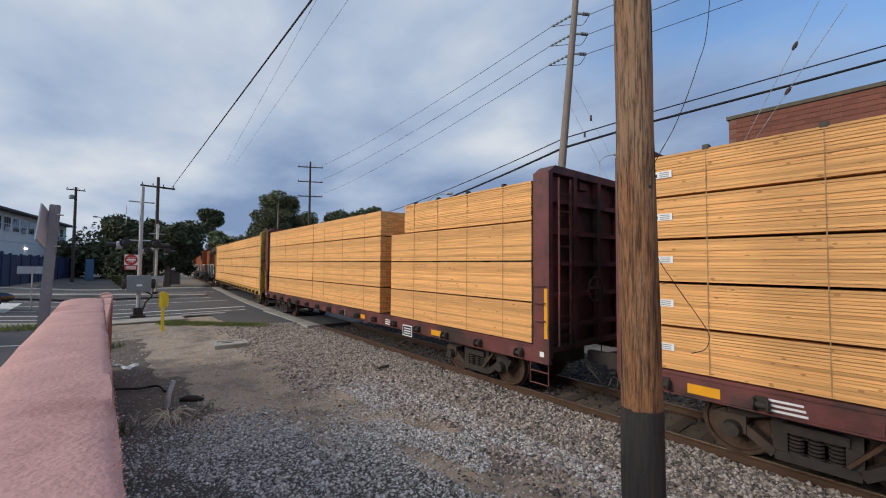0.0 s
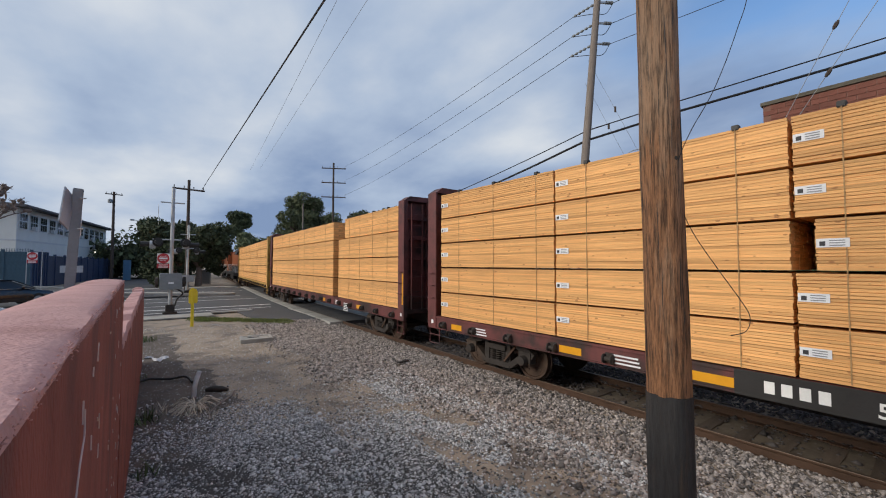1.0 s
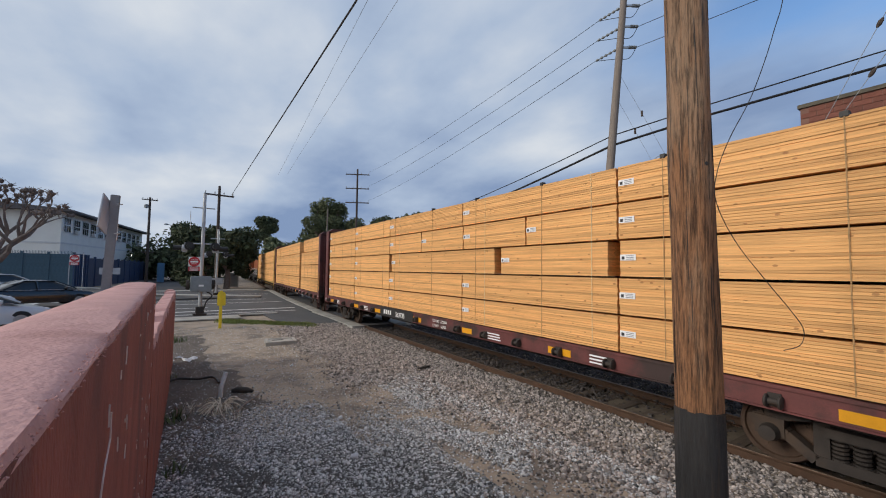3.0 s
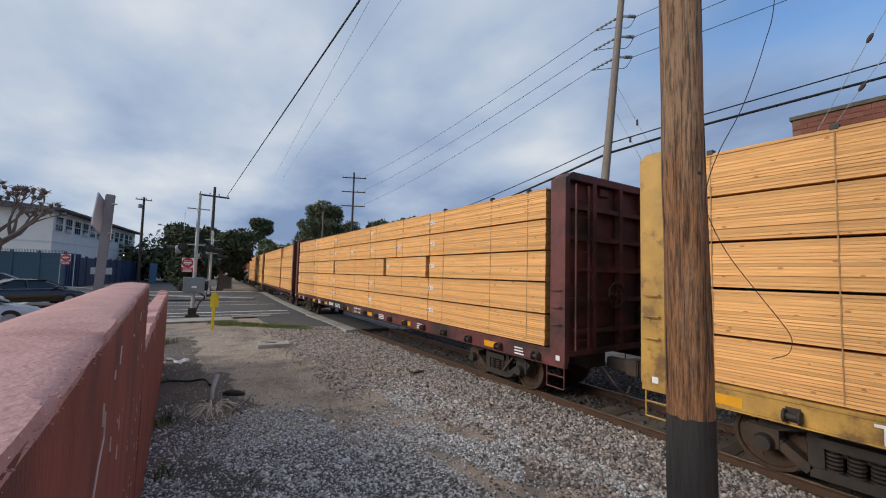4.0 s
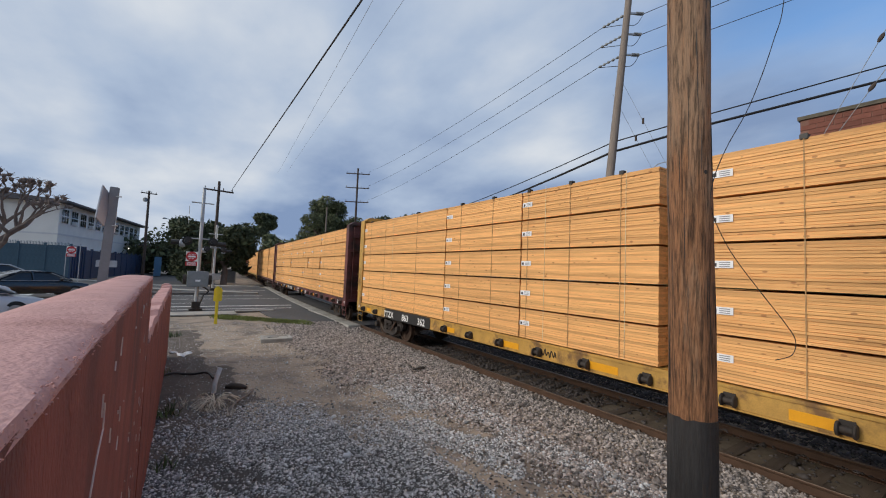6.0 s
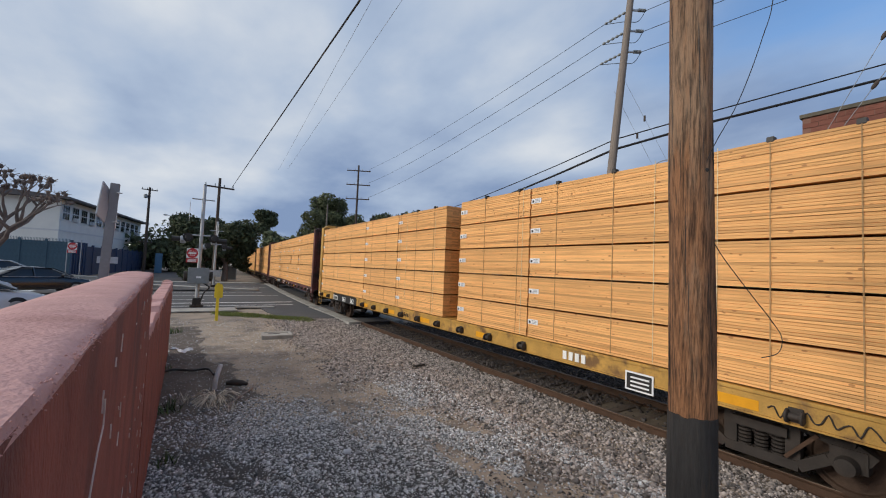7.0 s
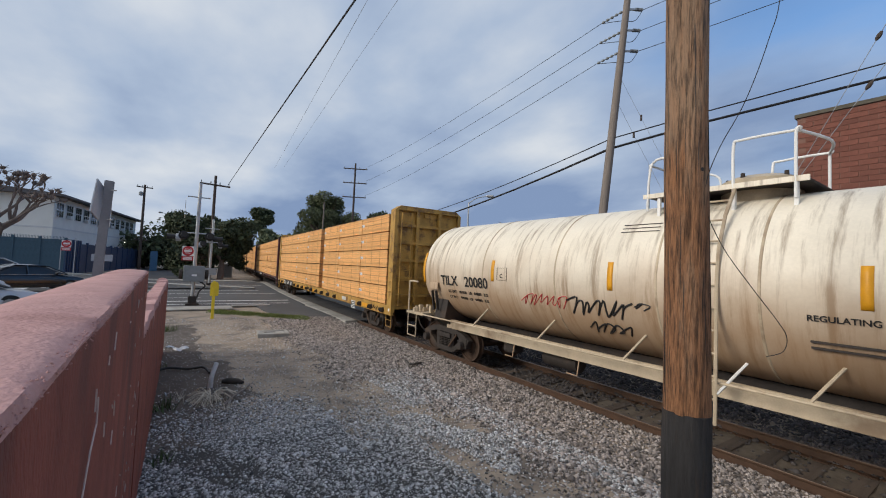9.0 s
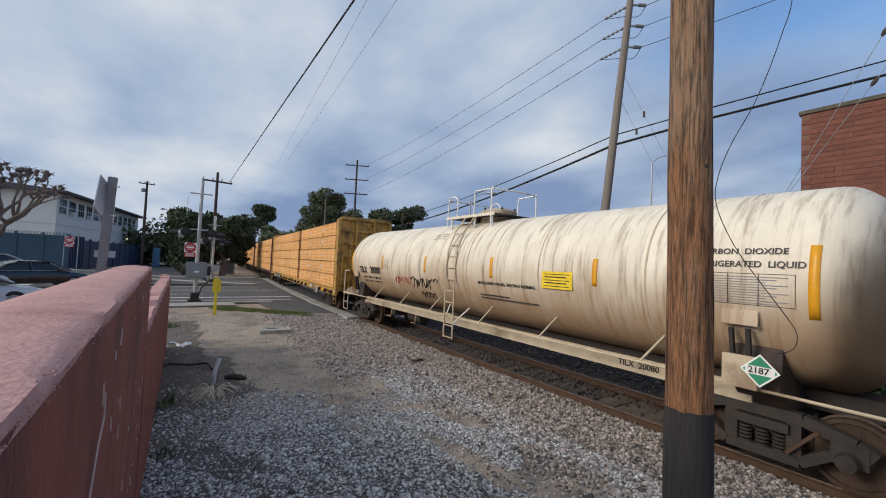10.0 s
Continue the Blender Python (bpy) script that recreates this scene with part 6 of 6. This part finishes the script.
    for kind, y, w, txt in accents:
        y -= mid
        if kind == "amber":
            part("reflector", Shape().box(-1.411, -1.406, y - w / 2, y + w / 2, .905, 1.045), REFLECT, car_, "yellow reflector panel")
        elif kind == "white":
            for k in range(3):
                part("stencil_bar", Shape().box(-1.411, -1.406, y - w / 2 + .02 * k, y + w / 2, .90 + .065 * k, .93 + .065 * k), LABEL, car_)
        elif kind == "logo":
            for k in range(4):
                part("mark_block", Shape().box(-1.4285, -1.404, y + w / 2 - (k + .62) * w / 4, y + w / 2 - k * w / 4, .93, 1.09), WHITE_PAINT, car_, "white mark on the sill")
        elif kind == "black":
            part("black_panel", Shape().box(-1.4245, -1.404, y - w / 2, y + w / 2, .838, 1.189), BLACK_PAINT, car_, "black panel on the sill")
        elif kind == "plate":
            p = part("data_plate", Shape().box(-1.432, -1.425, y - w / 2, y + w / 2, .70, 1.02), LABEL, car_, "white framed black data plate")
            part("plate_field", Shape().box(-1.436, -1.4325, y - w / 2 + .03, y + w / 2 - .03, .73, .99), BLACK_PAINT, p)
            for k in range(3):
                part("text_bar", Shape().box(-1.439, -1.4365, y - w / 2 + .07, y + w / 2 - .1, .77 + .07 * k, .80 + .07 * k), LABEL, p)
        elif kind == "text":
            lettering(txt, w, WHITE_PAINT, car_, side_on(-1.427, y, 1.0 - .37 * w), label="white lettering on the sill")
        elif kind == "lines":
            for k, line in enumerate(txt.split("|")):
                lettering(line, w, WHITE_PAINT, car_, side_on(-1.415, y, 1.03 - .15 * k), label="small white lettering on the sill")
        elif kind == "scrawl":
            pts = [(-1.414, y + w / 2 - w * u / 18, .99 + .075 * math.sin(u * 2.3) + .02 * math.sin(u * 5.1)) for u in range(19)]
            part("scrawl", Shape().tube(loop(pts, 3), .010, 5), GRIME, car_, "sprayed scrawl")
    MOVERS.append((car_, mid, Lh - 2.45))
    return car_


def cols(*edges):
    return list(zip(edges, edges[1:]))


# first lumber car, yellow, behind the locomotives
lumber_car(49.3, 26.05, YELLOW, "yellow centerbeam lumber car loaded with strapped pine boards",
           [cols(48.9, 43.2, 37.6, 32.0, 26.45)], 5, [27.4 + 2.7 * i for i in range(8)], [], cols(48.9, 37.6, 26.45), label_all=False)
# second, maroon and shorter, stacked four high
lumber_car(24.9, 4.73, MAROON, "short maroon centerbeam lumber car stacked four packs high",
           [[(24.3, 17.5), (17.5, 11.45), (10.05, 5.18)]] + [[(24.3, 17.5), (17.5, 11.45), (10.8, 5.18)]] * 3, 4, [23.0, 21.4, 19.5, 16.2, 14.4, 12.6, 9.5, 8.4, 7.2, 6.0], [], cols(24.3, 14.5, 5.18), layers=19,
           accents=[("amber", 8.4, .42, ""), ("plate", 9.75, .5, ""), ("white", 10.9, .3, ""), ("amber", 12.6, .3, ""), ("white", 14.2, .3, "")], label_all=False)
# third, maroon, the long one
upper = cols(2.87, -1.0, -4.73, -9.57, -14.46, -19.36)
second = cols(2.87, -1.0, -4.73, -7.2, -9.6, -12.1, -14.46, -19.36)
third = [(2.87, -1.0), (-1.0, -4.72), (-4.92, -11.0), (-11.22, -14.27), (-14.48, -19.36)]
lumber_car(3.43, -19.91, MAROON, "long maroon centerbeam lumber car with gaps in its middle tier",
           [upper, second, third, upper, upper], 5, [2.07, .78, -.52, -1.73, -4.13, -5.22, -7.9, -10.2, -12.6, -15.3, -17.5, -18.8], [-5.6, -10.6, -13.9], cols(2.87, -4.7, -12.0, -19.36),
           accents=[("amber", 2.15, .42, ""), ("white", 1.2, .4, ""), ("amber", -1.35, .5, ""), ("white", -2.45, .55, ""), ("amber", -3.75, .62, ""), ("black", -5.4, 2.7, ""), ("logo", -4.75, .72, ""),
                    ("text", -5.42, .24, "563735"), ("amber", -7.02, .56, ""), ("lines", -8.05, .115, "LD LMT  222200|LT WT    62700"), ("amber", -9.85, .45, ""), ("white", -10.95, .62, ""), ("amber", -13.1, .6, ""), ("white", -14.1, .5, ""), ("amber", -17.6, .5, ""), ("white", -18.6, .3, "")])
# fourth, yellow, with a gap amidships
full = [(-21.7, -28.0), (-28.0, -31.17), (-31.17, -34.42), (-35.15, -37.93), (-37.93, -41.15), (-41.15, -44.02)]
lumber_car(-21.39, -44.65, YELLOW, "yellow centerbeam lumber car loaded five packs high",
           [full], 5, [-22.45, -23.82, -26.25, -28.75, -30.13, -31.38, -32.56, -33.7, -36.28, -37.54, -38.71, -40.05, -42.42, -43.3], [-24.48, -33.8, -31.9, -40.83, -41.78, -37.7], cols(-21.7, -28.2, -33.0, -38.4, -44.02),
           accents=[("amber", -22.6, .4, ""), ("black", -25.75, 3.2, ""), ("text", -24.06, .31, "TTZX"), ("text", -25.50, .31, "863"), ("text", -26.58, .31, "362"), ("amber", -28.4, .5, ""), ("amber", -30.9, .6, ""), ("scrawl", -32.0, .6, ""),
                    ("amber", -33.4, .6, ""), ("amber", -36.4, .6, ""), ("logo", -39.3, .6, ""), ("plate", -40.63, .5, ""), ("amber", -42.0, .6, ""), ("scrawl", -43.0, 1.2, "")])


def tank_car(front, rear):
    mid = (front + rear) / 2
    c = thing("tank_car", "cream white pressure tank car streaked with rust and soot", "railway car")
    Lh = (front - rear) / 2
    T0 = lambda s: s - mid
    R, ZC = 1.47, 2.555
    a, b = T0(-63.3), T0(-46.2)
    prof = [(a + .74 * (1 - math.cos(radians(90 * k / 12))), R * math.sin(radians(90 * k / 12)) + (.01 if k == 0 else 0)) for k in range(13)]
    prof += [(b - .74 * (1 - math.cos(radians(90 * k / 12))), R * math.sin(radians(90 * k / 12)) + (.01 if k == 0 else 0)) for k in range(12, -1, -1)]
    part("tank", Shape().spin(prof, "y", 64, (0, 0, ZC)), TANK, c, "cream painted tank shell with domed heads", smooth=True)
    for s in (-47.1, -49.6, -51.9, -54.0, -55.4, -58.0, -60.4):
        part("weld_seam", Shape().spin([(-.02, R), (-.012, R + .008), (.012, R + .008), (.02, R)], "y", 64, (0, T0(s), ZC)), DUSTY, c, smooth=True)
    # stub sill, bolsters and walkway along the side
    part("center_sill", Shape().box(-.28, .28, -Lh, Lh, .80, 1.10), GRIME, c, bevel=0.01)
    for s in (-47.5, -61.9):
        y = T0(s)
        sad = Shape().prism([(-1.30, 1.15), (-1.15, 1.95), (-.95, 1.65), (-.4, 1.16), (.4, 1.16), (.95, 1.65), (1.15, 1.95), (1.30, 1.15), (.9, .80), (-.9, .80)], "y", y - .28, y + .28)
        part("bolster", sad, GRIME, c, "grimy tank saddle", bevel=0.01)
        part("placard_bracket", Shape().box(-1.47, -1.44, y - .08, y + .36, 1.99, 2.20), TANK, c, "blank cream plate", bevel=0.006)
        for dy in (.04, .24):
            part("bracket_leg", Shape().beam((-1.44, y + dy, 1.94), (-1.34, y + dy, 1.36), .05, .07), GRIME, c)
        truck(c, y)
    for sx in (-1, 1):
        part("side_sill", Shape().box(sx * 1.05 - .04, sx * 1.05 + .04, T0(-61.8), T0(-47.6), .86, 1.12), DUSTY, c, "dusty cream side sill", bevel=0.006)
        part("handrail", Shape().tube([(sx * 1.40, T0(-63.6), 1.14), (sx * 1.40, T0(-46.0), 1.14)], .022, 8), DUSTY, c, "long dusty side handrail", smooth=True)
        for s in (-49.2, -51.4, -53.4, -55.9, -58.0, -60.3):
            part("rail_stay", Shape().tube([(sx * 1.40, T0(s), 1.14), (sx * 1.12, T0(s) - .28, 1.62)], .022, 6), DUSTY, c, smooth=True)
    # end platforms with rails, brake gear
    for o, ye in ((1, Lh), (-1, -Lh)):
        part("end_platform", Shape().box(-1.42, 1.42, min(ye - o * 1.0, ye), max(ye - o * 1.0, ye), 1.10, 1.18), DUSTY, c, "dusty cream end platform", bevel=0.01)
        part("end_rail", Shape().tube(loop([(-1.40, ye - o * .12, 1.16), (-1.40, ye - o * .12, 2.06), (-1.40, ye - o * .20, 2.16), (-1.40, ye - o * .65, 2.16)], 4), .028, 8), DUSTY, c, "cream end handrail", smooth=True)
        part("end_rail", Shape().tube(loop([(1.40, ye - o * .12, 1.16), (1.40, ye - o * .12, 2.16), (1.40, ye - o * .65, 2.16)], 4), .028, 8), WHITE_PAINT, c, smooth=True)
        part("coupler", Shape().box(-.09, .09, min(ye, ye + o * .5), max(ye, ye + o * .5), .76, .98).box(-.16, .16, ye + o * .5 - .12, ye + o * .5 + .12, .72, 1.02), GRIME, c, "dark steel coupler", bevel=0.02)
        st = Shape()
        for z in (.40, .72):
            st.tube([(-1.40, ye - o * .10, z), (-1.40, ye - o * .62, z)], .018, 6)
        for d in (.10, .62):
            st.tube([(-1.40, ye - o * d, .40), (-1.40, ye - o * d, 1.14)], .018, 6)
        part("sill_step", st, DUSTY, c, "cream sill step")
    yb = Lh - .55
    rng = random.Random(3)
    for i in range(14):
        x, y = rng.uniform(-1.3, -.3), yb + rng.uniform(-.35, .3)
        part("valve_gear", Shape().box(x - .07, x + .07, y - .06, y + .06, 1.18, 1.18 + rng.uniform(.08, .24)), DUSTY, c, "dusty cream brake valve" if i == 0 else "", bevel=0.015)
    part("air_reservoir", Shape().spin([(-.5, .1), (-.45, .2), (.45, .2), (.5, .1)], "y", 14, (-.7, T0(-51.6), .72)), GRIME, c, "dark air reservoir", smooth=True)
    part("brake_cylinder", Shape().box(-.95, -.6, T0(-50.3), T0(-49.9), .6, .95), GRIME, c, bevel=0.03)
    for s in (-50.6, -52.4):
        part("hanger", Shape().tube([(-1.25, T0(s), .9), (-1.30, T0(s), .62), (-1.30, T0(s) + .25, .62)], .014, 5), TANK, c)
    # protective housing, platform with rails, ladder
    yc = T0(-55.22)
    part("valve_housing", Shape().spin([(3.90, .55), (4.30, .55), (4.37, .40), (4.42, .15)], "z", 24, (0, yc + .25, 0)), DUSTY, c, "cream valve housing on top", smooth=True)
    plat = part("top_platform", Shape().box(-.86, .86, yc - .55, yc + 1.75, 4.10, 4.14), GRIME, c, "rusty walkway grating on top of the tank", bevel=0.008)
    for x in (-.88, .88):
        part("platform_edge", Shape().box(x - .02, x + .02, yc - .57, yc + 1.77, 4.08, 4.16), TANK, plat, "cream edge of the walkway")
        part("platform_rail", Shape().tube(loop([(x, yc - .42, 3.85), (x, yc - .42, 4.78), (x * .95, yc - .42, 4.83), (x, yc + .22, 4.83), (x, yc + .34, 4.75), (x, yc + .34, 4.1)], 5), .022, 8), WHITE_PAINT, plat, "white pipe railing", smooth=True)
        part("platform_rail", Shape().tube(loop([(x, yc + 1.2, 4.1), (x, yc + 1.2, 4.68), (x, yc + 1.62, 4.72), (x, yc + 1.7, 3.85)], 5), .022, 8), WHITE_PAINT, plat, smooth=True)
    part("platform_rail", Shape().tube(loop([(-.88, yc - .42, 4.83), (0, yc - .62, 4.81), (.88, yc - .42, 4.83)], 5), .022, 8), WHITE_PAINT, plat, smooth=True)
    part("platform_rail", Shape().tube([(-.88, yc + 1.66, 4.70), (.88, yc + 1.66, 4.70)], .022, 8), WHITE_PAINT, plat, smooth=True)
    for dy in (-.42, .34, 1.5):
        part("platform_leg", Shape().beam((-.84, yc + dy, 3.70), (-.84, yc + dy, 4.1), .05, .05), WHITE_PAINT, plat)
    for k in range(5):
        q = 1.257 * k + .4
        part("housing_bolt", Shape().spin([(4.28, .035), (4.40, .03)], "z", 8, (.47 * math.cos(q), yc + .25 + .47 * math.sin(q), 0)), GRIME, plat)
    yl = T0(-54.68)
    path_l = [(-1.50, .55), (-1.50, 2.6), (-1.44, 3.1), (-1.22, 3.62), (-.84, 4.12)]
    lad = Shape()
    for d in (-.22, .22):
        lad.tube([(x, yl + d, z) for x, z in path_l], .026, 6)
    lad = part("ladder", lad, DUSTY, c, "cream steel side ladder", smooth=True)
    for k in range(11):
        z = .58 + k * .33
        for (xa, za), (xb, zb) in zip(path_l, path_l[1:]):
            if za <= z <= zb:
                x = xa + (xb - xa) * (z - za) / (zb - za)
                part("rung", Shape().tube([(x, yl - .22, z), (x, yl + .22, z)], .016, 6), DUSTY, lad)
    for d in (-.30, .30):
        part("ladder_stay", Shape().tube([(-1.5, yl + .8 * d, 1.0), (-1.12, yl + 1.6 * d, 1.45)], .02, 6), WHITE_PAINT, lad)
    # markings
    def on_shell(z, extra=.004):
        s = (z - ZC) / R
        return -(math.sqrt(max(0, 1 - s * s)) * R + extra), math.degrees(math.asin(s))
    for s in (-46.8, -49.98, -53.17, -56.42, -59.42, -62.55):
        sh = Shape()
        zs = spread(2.16, 3.10, 6) if s in (-46.8, -62.55) else spread(2.36, 2.88, 6)
        for z in zs:
            x, _ = on_shell(z, .006)
            for d in (-.055, .055):
                sh.v.append((x, T0(s) + d, z))
        sh.f = [(2 * i, 2 * i + 1, 2 * i + 3, 2 * i + 2) for i in range(6)]
        st = part("reflective_stripe", sh, REFLECT, c, "orange reflective stripe", smooth=True)
        so = st.modifiers.new("thickness", "SOLIDIFY"); so.thickness = .003
    def write(txt, s, z, size, m=BLACK_PAINT, label=""):
        x, lean = on_shell(z + size * .35, .008)
        lettering(txt, size, m, c, side_on(x, T0(s), z + size * .35, lean) @ Matrix.Translation((0, -size * .35, .004)), label=label)
    write("TILX   20080", -47.72, 2.16, .385, label="black car number on the tank")
    write("LD LMT   187000   LB   84800   KG", -48.0, 1.95, .118)
    write("LT WT     99000   LB   44900   KG", -48.0, 1.79, .118)
    fr = Shape()
    x, _ = on_shell(2.65, .006)
    for a_, b_ in (((-50.15, 2.4), (-50.15, 2.7)), ((-50.48, 2.4), (-50.48, 2.7)), ((-50.15, 2.4), (-50.48, 2.4)), ((-50.15, 2.7), (-50.48, 2.7))):
        fr.beam((x, T0(a_[0]), a_[1]), (x, T0(b_[0]), b_[1]), .012, .004)
    part("stencil_frame", fr, GRIME, c, "small stencilled frame")
    write("C", -50.25, 2.46, .14)
    write("REGULATING VALVES, VENTING NORMAL", -55.88, 2.18, .108)
    write("CARBON  DIOXIDE", -61.22, 2.98, .122)
    write("REFRIGERATED  LIQUID", -61.18, 2.80, .122)
    for k in range(11):
        z = 2.665 - .036 * k
        x, _ = on_shell(z, .007)
        part("text_bar", Shape().box(x, x + .004, T0(-62.30 + .12 * (k % 3)), T0(-61.30), z - .005, z + .005), POST_GREY, c)
    for z in (2.71, 2.28):
        x, _ = on_shell(z, .007)
        part("table_rule", Shape().box(x, x + .004, T0(-62.37), T0(-61.25), z - .003, z + .003), GRIME, c)
    for s in (-61.25, -61.62, -61.98, -62.37):
        part("table_rule", Shape().box(-1.478, -1.472, T0(s) - .003, T0(s) + .003, 2.28, 2.71), GRIME, c)
    for k in range(2):
        x, _ = on_shell(1.95 - .08 * k, .007)
        part("text_bar", Shape().box(x, x + .004, T0(-57.0 - .9 * k), T0(-55.9), 1.90 - .08 * k, 1.93 - .08 * k), GRIME, c)
    x, lean = on_shell(3.52, .006)
    for k in range(3):
        x, lean = on_shell(3.44 + .07 * k, .006)
        part("text_bar", Shape().box(x - .003, x + .004, T0(-53.9), T0(-53.2), 3.44 + .07 * k, 3.453 + .07 * k), GRIME, c)
    x, _ = on_shell(2.5, .006)
    pl = part("warning_panel", Shape().box(x - .003, x + .004, T0(-58.92), T0(-58.12), 2.24, 2.60), mat("lemon_panel_paint", (.80, .56, .02), .5), c, "yellow warning panel with black print")
    for k in range(5):
        part("text_bar", Shape().box(x - .006, x - .003, T0(-58.84 + .06 * (k % 2)), T0(-58.2), 2.285 + .062 * k, 2.299 + .062 * k + (.010 if k in (1, 3) else 0)), BLACK_PAINT, pl)
    # placard
    y = T0(-61.78)
    pk = part("hazard_placard", Shape().box(-.19, .19, -.004, .004, -.19, .19), WHITE_PAINT, c, "green and white diamond placard", at=Matrix.Translation((-1.53, y - .25, 1.42)) @ Matrix.Rotation(radians(90), 4, "Z") @ Matrix.Rotation(radians(45), 4, "Y") @ Matrix.Scale(.82, 4))
    part("placard_field", Shape().box(-.165, .165, .005, .008, -.165, .165), mat("placard_green", (.02, .23, .12), .5), pk)
    part("placard_bar", Shape().box(-.20, .20, .0085, .010, -.07, .07), WHITE_PAINT, pk, at=Matrix.Rotation(radians(-45), 4, "Y"))
    lettering("2187", .118, BLACK_PAINT, c, side_on(-1.545, y - .12, 1.385))
    part("placard_board", Shape().box(-1.525, -1.46, y - .22, y + .20, 1.14, 1.58), DUSTY, c, "dusty placard board", bevel=0.008)
    # sprayed scrawls
    def scrawl(s0, z0, w, h, m, r, seed, n=15):
        q = random.Random(seed)
        pts = []
        for u in range(n):
            z = z0 + h * (.5 + .5 * math.sin(u * 2.2 + q.uniform(-.6, .6)))
            x, _ = on_shell(z, .006)
            pts.append((x, T0(s0) - w * u / n + .09 * math.cos(u * 2.2 + 1.2) + q.uniform(-.05, .05), z))
        part("scrawl", Shape().tube(loop(pts, 4), r, 5), m, c, "sprayed scrawl", smooth=True)
    scrawl(-50.95, 1.90, 1.3, .26, SIGN_RED, .009, 1, 24)
    scrawl(-52.25, 1.84, 1.35, .34, BLACK_PAINT, .019, 2, 22)
    scrawl(-52.6, 1.52, .85, .22, BLACK_PAINT, .018, 3, 14)
    scrawl(-53.6, 2.06, .28, .13, BLACK_PAINT, .012, 4, 6)
    lettering("TILX  20080", .15, GRIME, c, side_on(-1.098, T0(-59.72), .95))
    MOVERS.append((c, mid, Lh - 2.1))


tank_car(-45.7, -64.3)


def locomotive(front, rear):
    mid, Lh = (front + rear) / 2, (front - rear) / 2
    c = thing("locomotive", "orange and black diesel locomotive at the head of the train", "locomotive", group="locomotives")
    part("frame", Shape().box(-1.5, 1.5, -Lh, Lh, 1.1, 1.55), BLACK_PAINT, c, "black frame", bevel=0.03)
    part("hood", Shape().box(-.95, .95, -Lh + 1.2, Lh - 5.5, 1.55, 4.5), LOCO, c, "orange long hood", bevel=0.08)
    part("hood_stripe", Shape().box(-.97, .97, -Lh + 1.3, Lh - 5.6, 1.6, 2.4), BLACK_PAINT, c, "black lower hood")
    part("cab", Shape().box(-1.5, 1.5, Lh - 5.4, Lh - 2.8, 1.55, 4.7), LOCO, c, "orange cab", bevel=0.1)
    part("cab_window", Shape().box(-1.52, -1.49, Lh - 4.9, Lh - 3.4, 3.2, 4.0), GLASS, c)
    part("nose", Shape().box(-.9, .9, Lh - 2.8, Lh - .8, 1.55, 3.2), LOCO, c, "orange nose", bevel=0.1)
    part("radiator", Shape().prism([(-1.45, 4.0), (-1.1, 4.75), (1.1, 4.75), (1.45, 4.0)], "y", -Lh + 1.4, -Lh + 6.0), BLACK_PAINT, c, "flared black radiator")
    part("fuel_tank", Shape().box(-1.3, 1.3, -2.6, 2.6, .45, 1.1), BLACK_PAINT, c, bevel=0.1)
    for s in (-1, 1):
        rl = Shape().tube([(s * 1.48, -Lh + .3, 2.6), (s * 1.48, Lh - 5.5, 2.6)], .02, 6)
        for k in range(9):
            y = -Lh + .3 + k * (2 * Lh - 5.8) / 8
            rl.tube([(s * 1.48, y, 1.5), (s * 1.48, y, 2.6)], .02, 6)
        part("side_railing", rl, WHITE_PAINT, c, "thin pale side railing")
        part("rear_handrail", Shape().tube([(s * 1.3, -Lh, .6), (s * 1.3, -Lh, 2.7)], .03, 6), WHITE_PAINT, c)
    for y in (Lh - 4.0, -Lh + 4.0):
        truck(c, y)
    MOVERS.append((c, mid, Lh - 4.0))


locomotive(72.0, 50.4)
locomotive(94.2, 72.8)


def ride(mid, half, t):
    """Pose of a car whose trucks stand half metres before and behind its middle."""
    s = mid + travel(t)
    ax, ay, _ = line_at(s + half)
    bx, by, _ = line_at(s - half)
    return pose((ax + bx) / 2, (ay + by) / 2, 0, 0, 0, -math.degrees(math.atan2(ax - bx, ay - by)))


def motions():
    for c, mid, half in MOVERS:
        walk(c, [(t, ride(mid, half, t)) for t in spread(0.0, 10.0, 40)])
    for_sway = ((0, -.046, -.0385), (0.5, 0, -.045), (1, .052, -.048), (2.5, 0, 0), (4, -.03, 0), (4.5, 0, 0), (5.5, 0, 0), (7, -.14, 0), (8.2, -.13, 0), (9, -.055, 0), (9.5, 0, 0), (10, 0, 0))
    walk(SWAY, [(t, Matrix.Translation((3.8 + .82 * d, 1.1 - .57 * d, 6.2)) @ Matrix.Rotation(-r, 4, (.57, .82, 0))) for t, d, r in for_sway])
    rows = {}
    for a in (-.89, .89):
        rows[a] = [(k / 15, pose(0, a, WHEEL_R, -math.degrees(travel(k / 15) / WHEEL_R))) for k in range(151)]
    for w, a in ROLLERS:
        walk(w, rows[a])


motions()
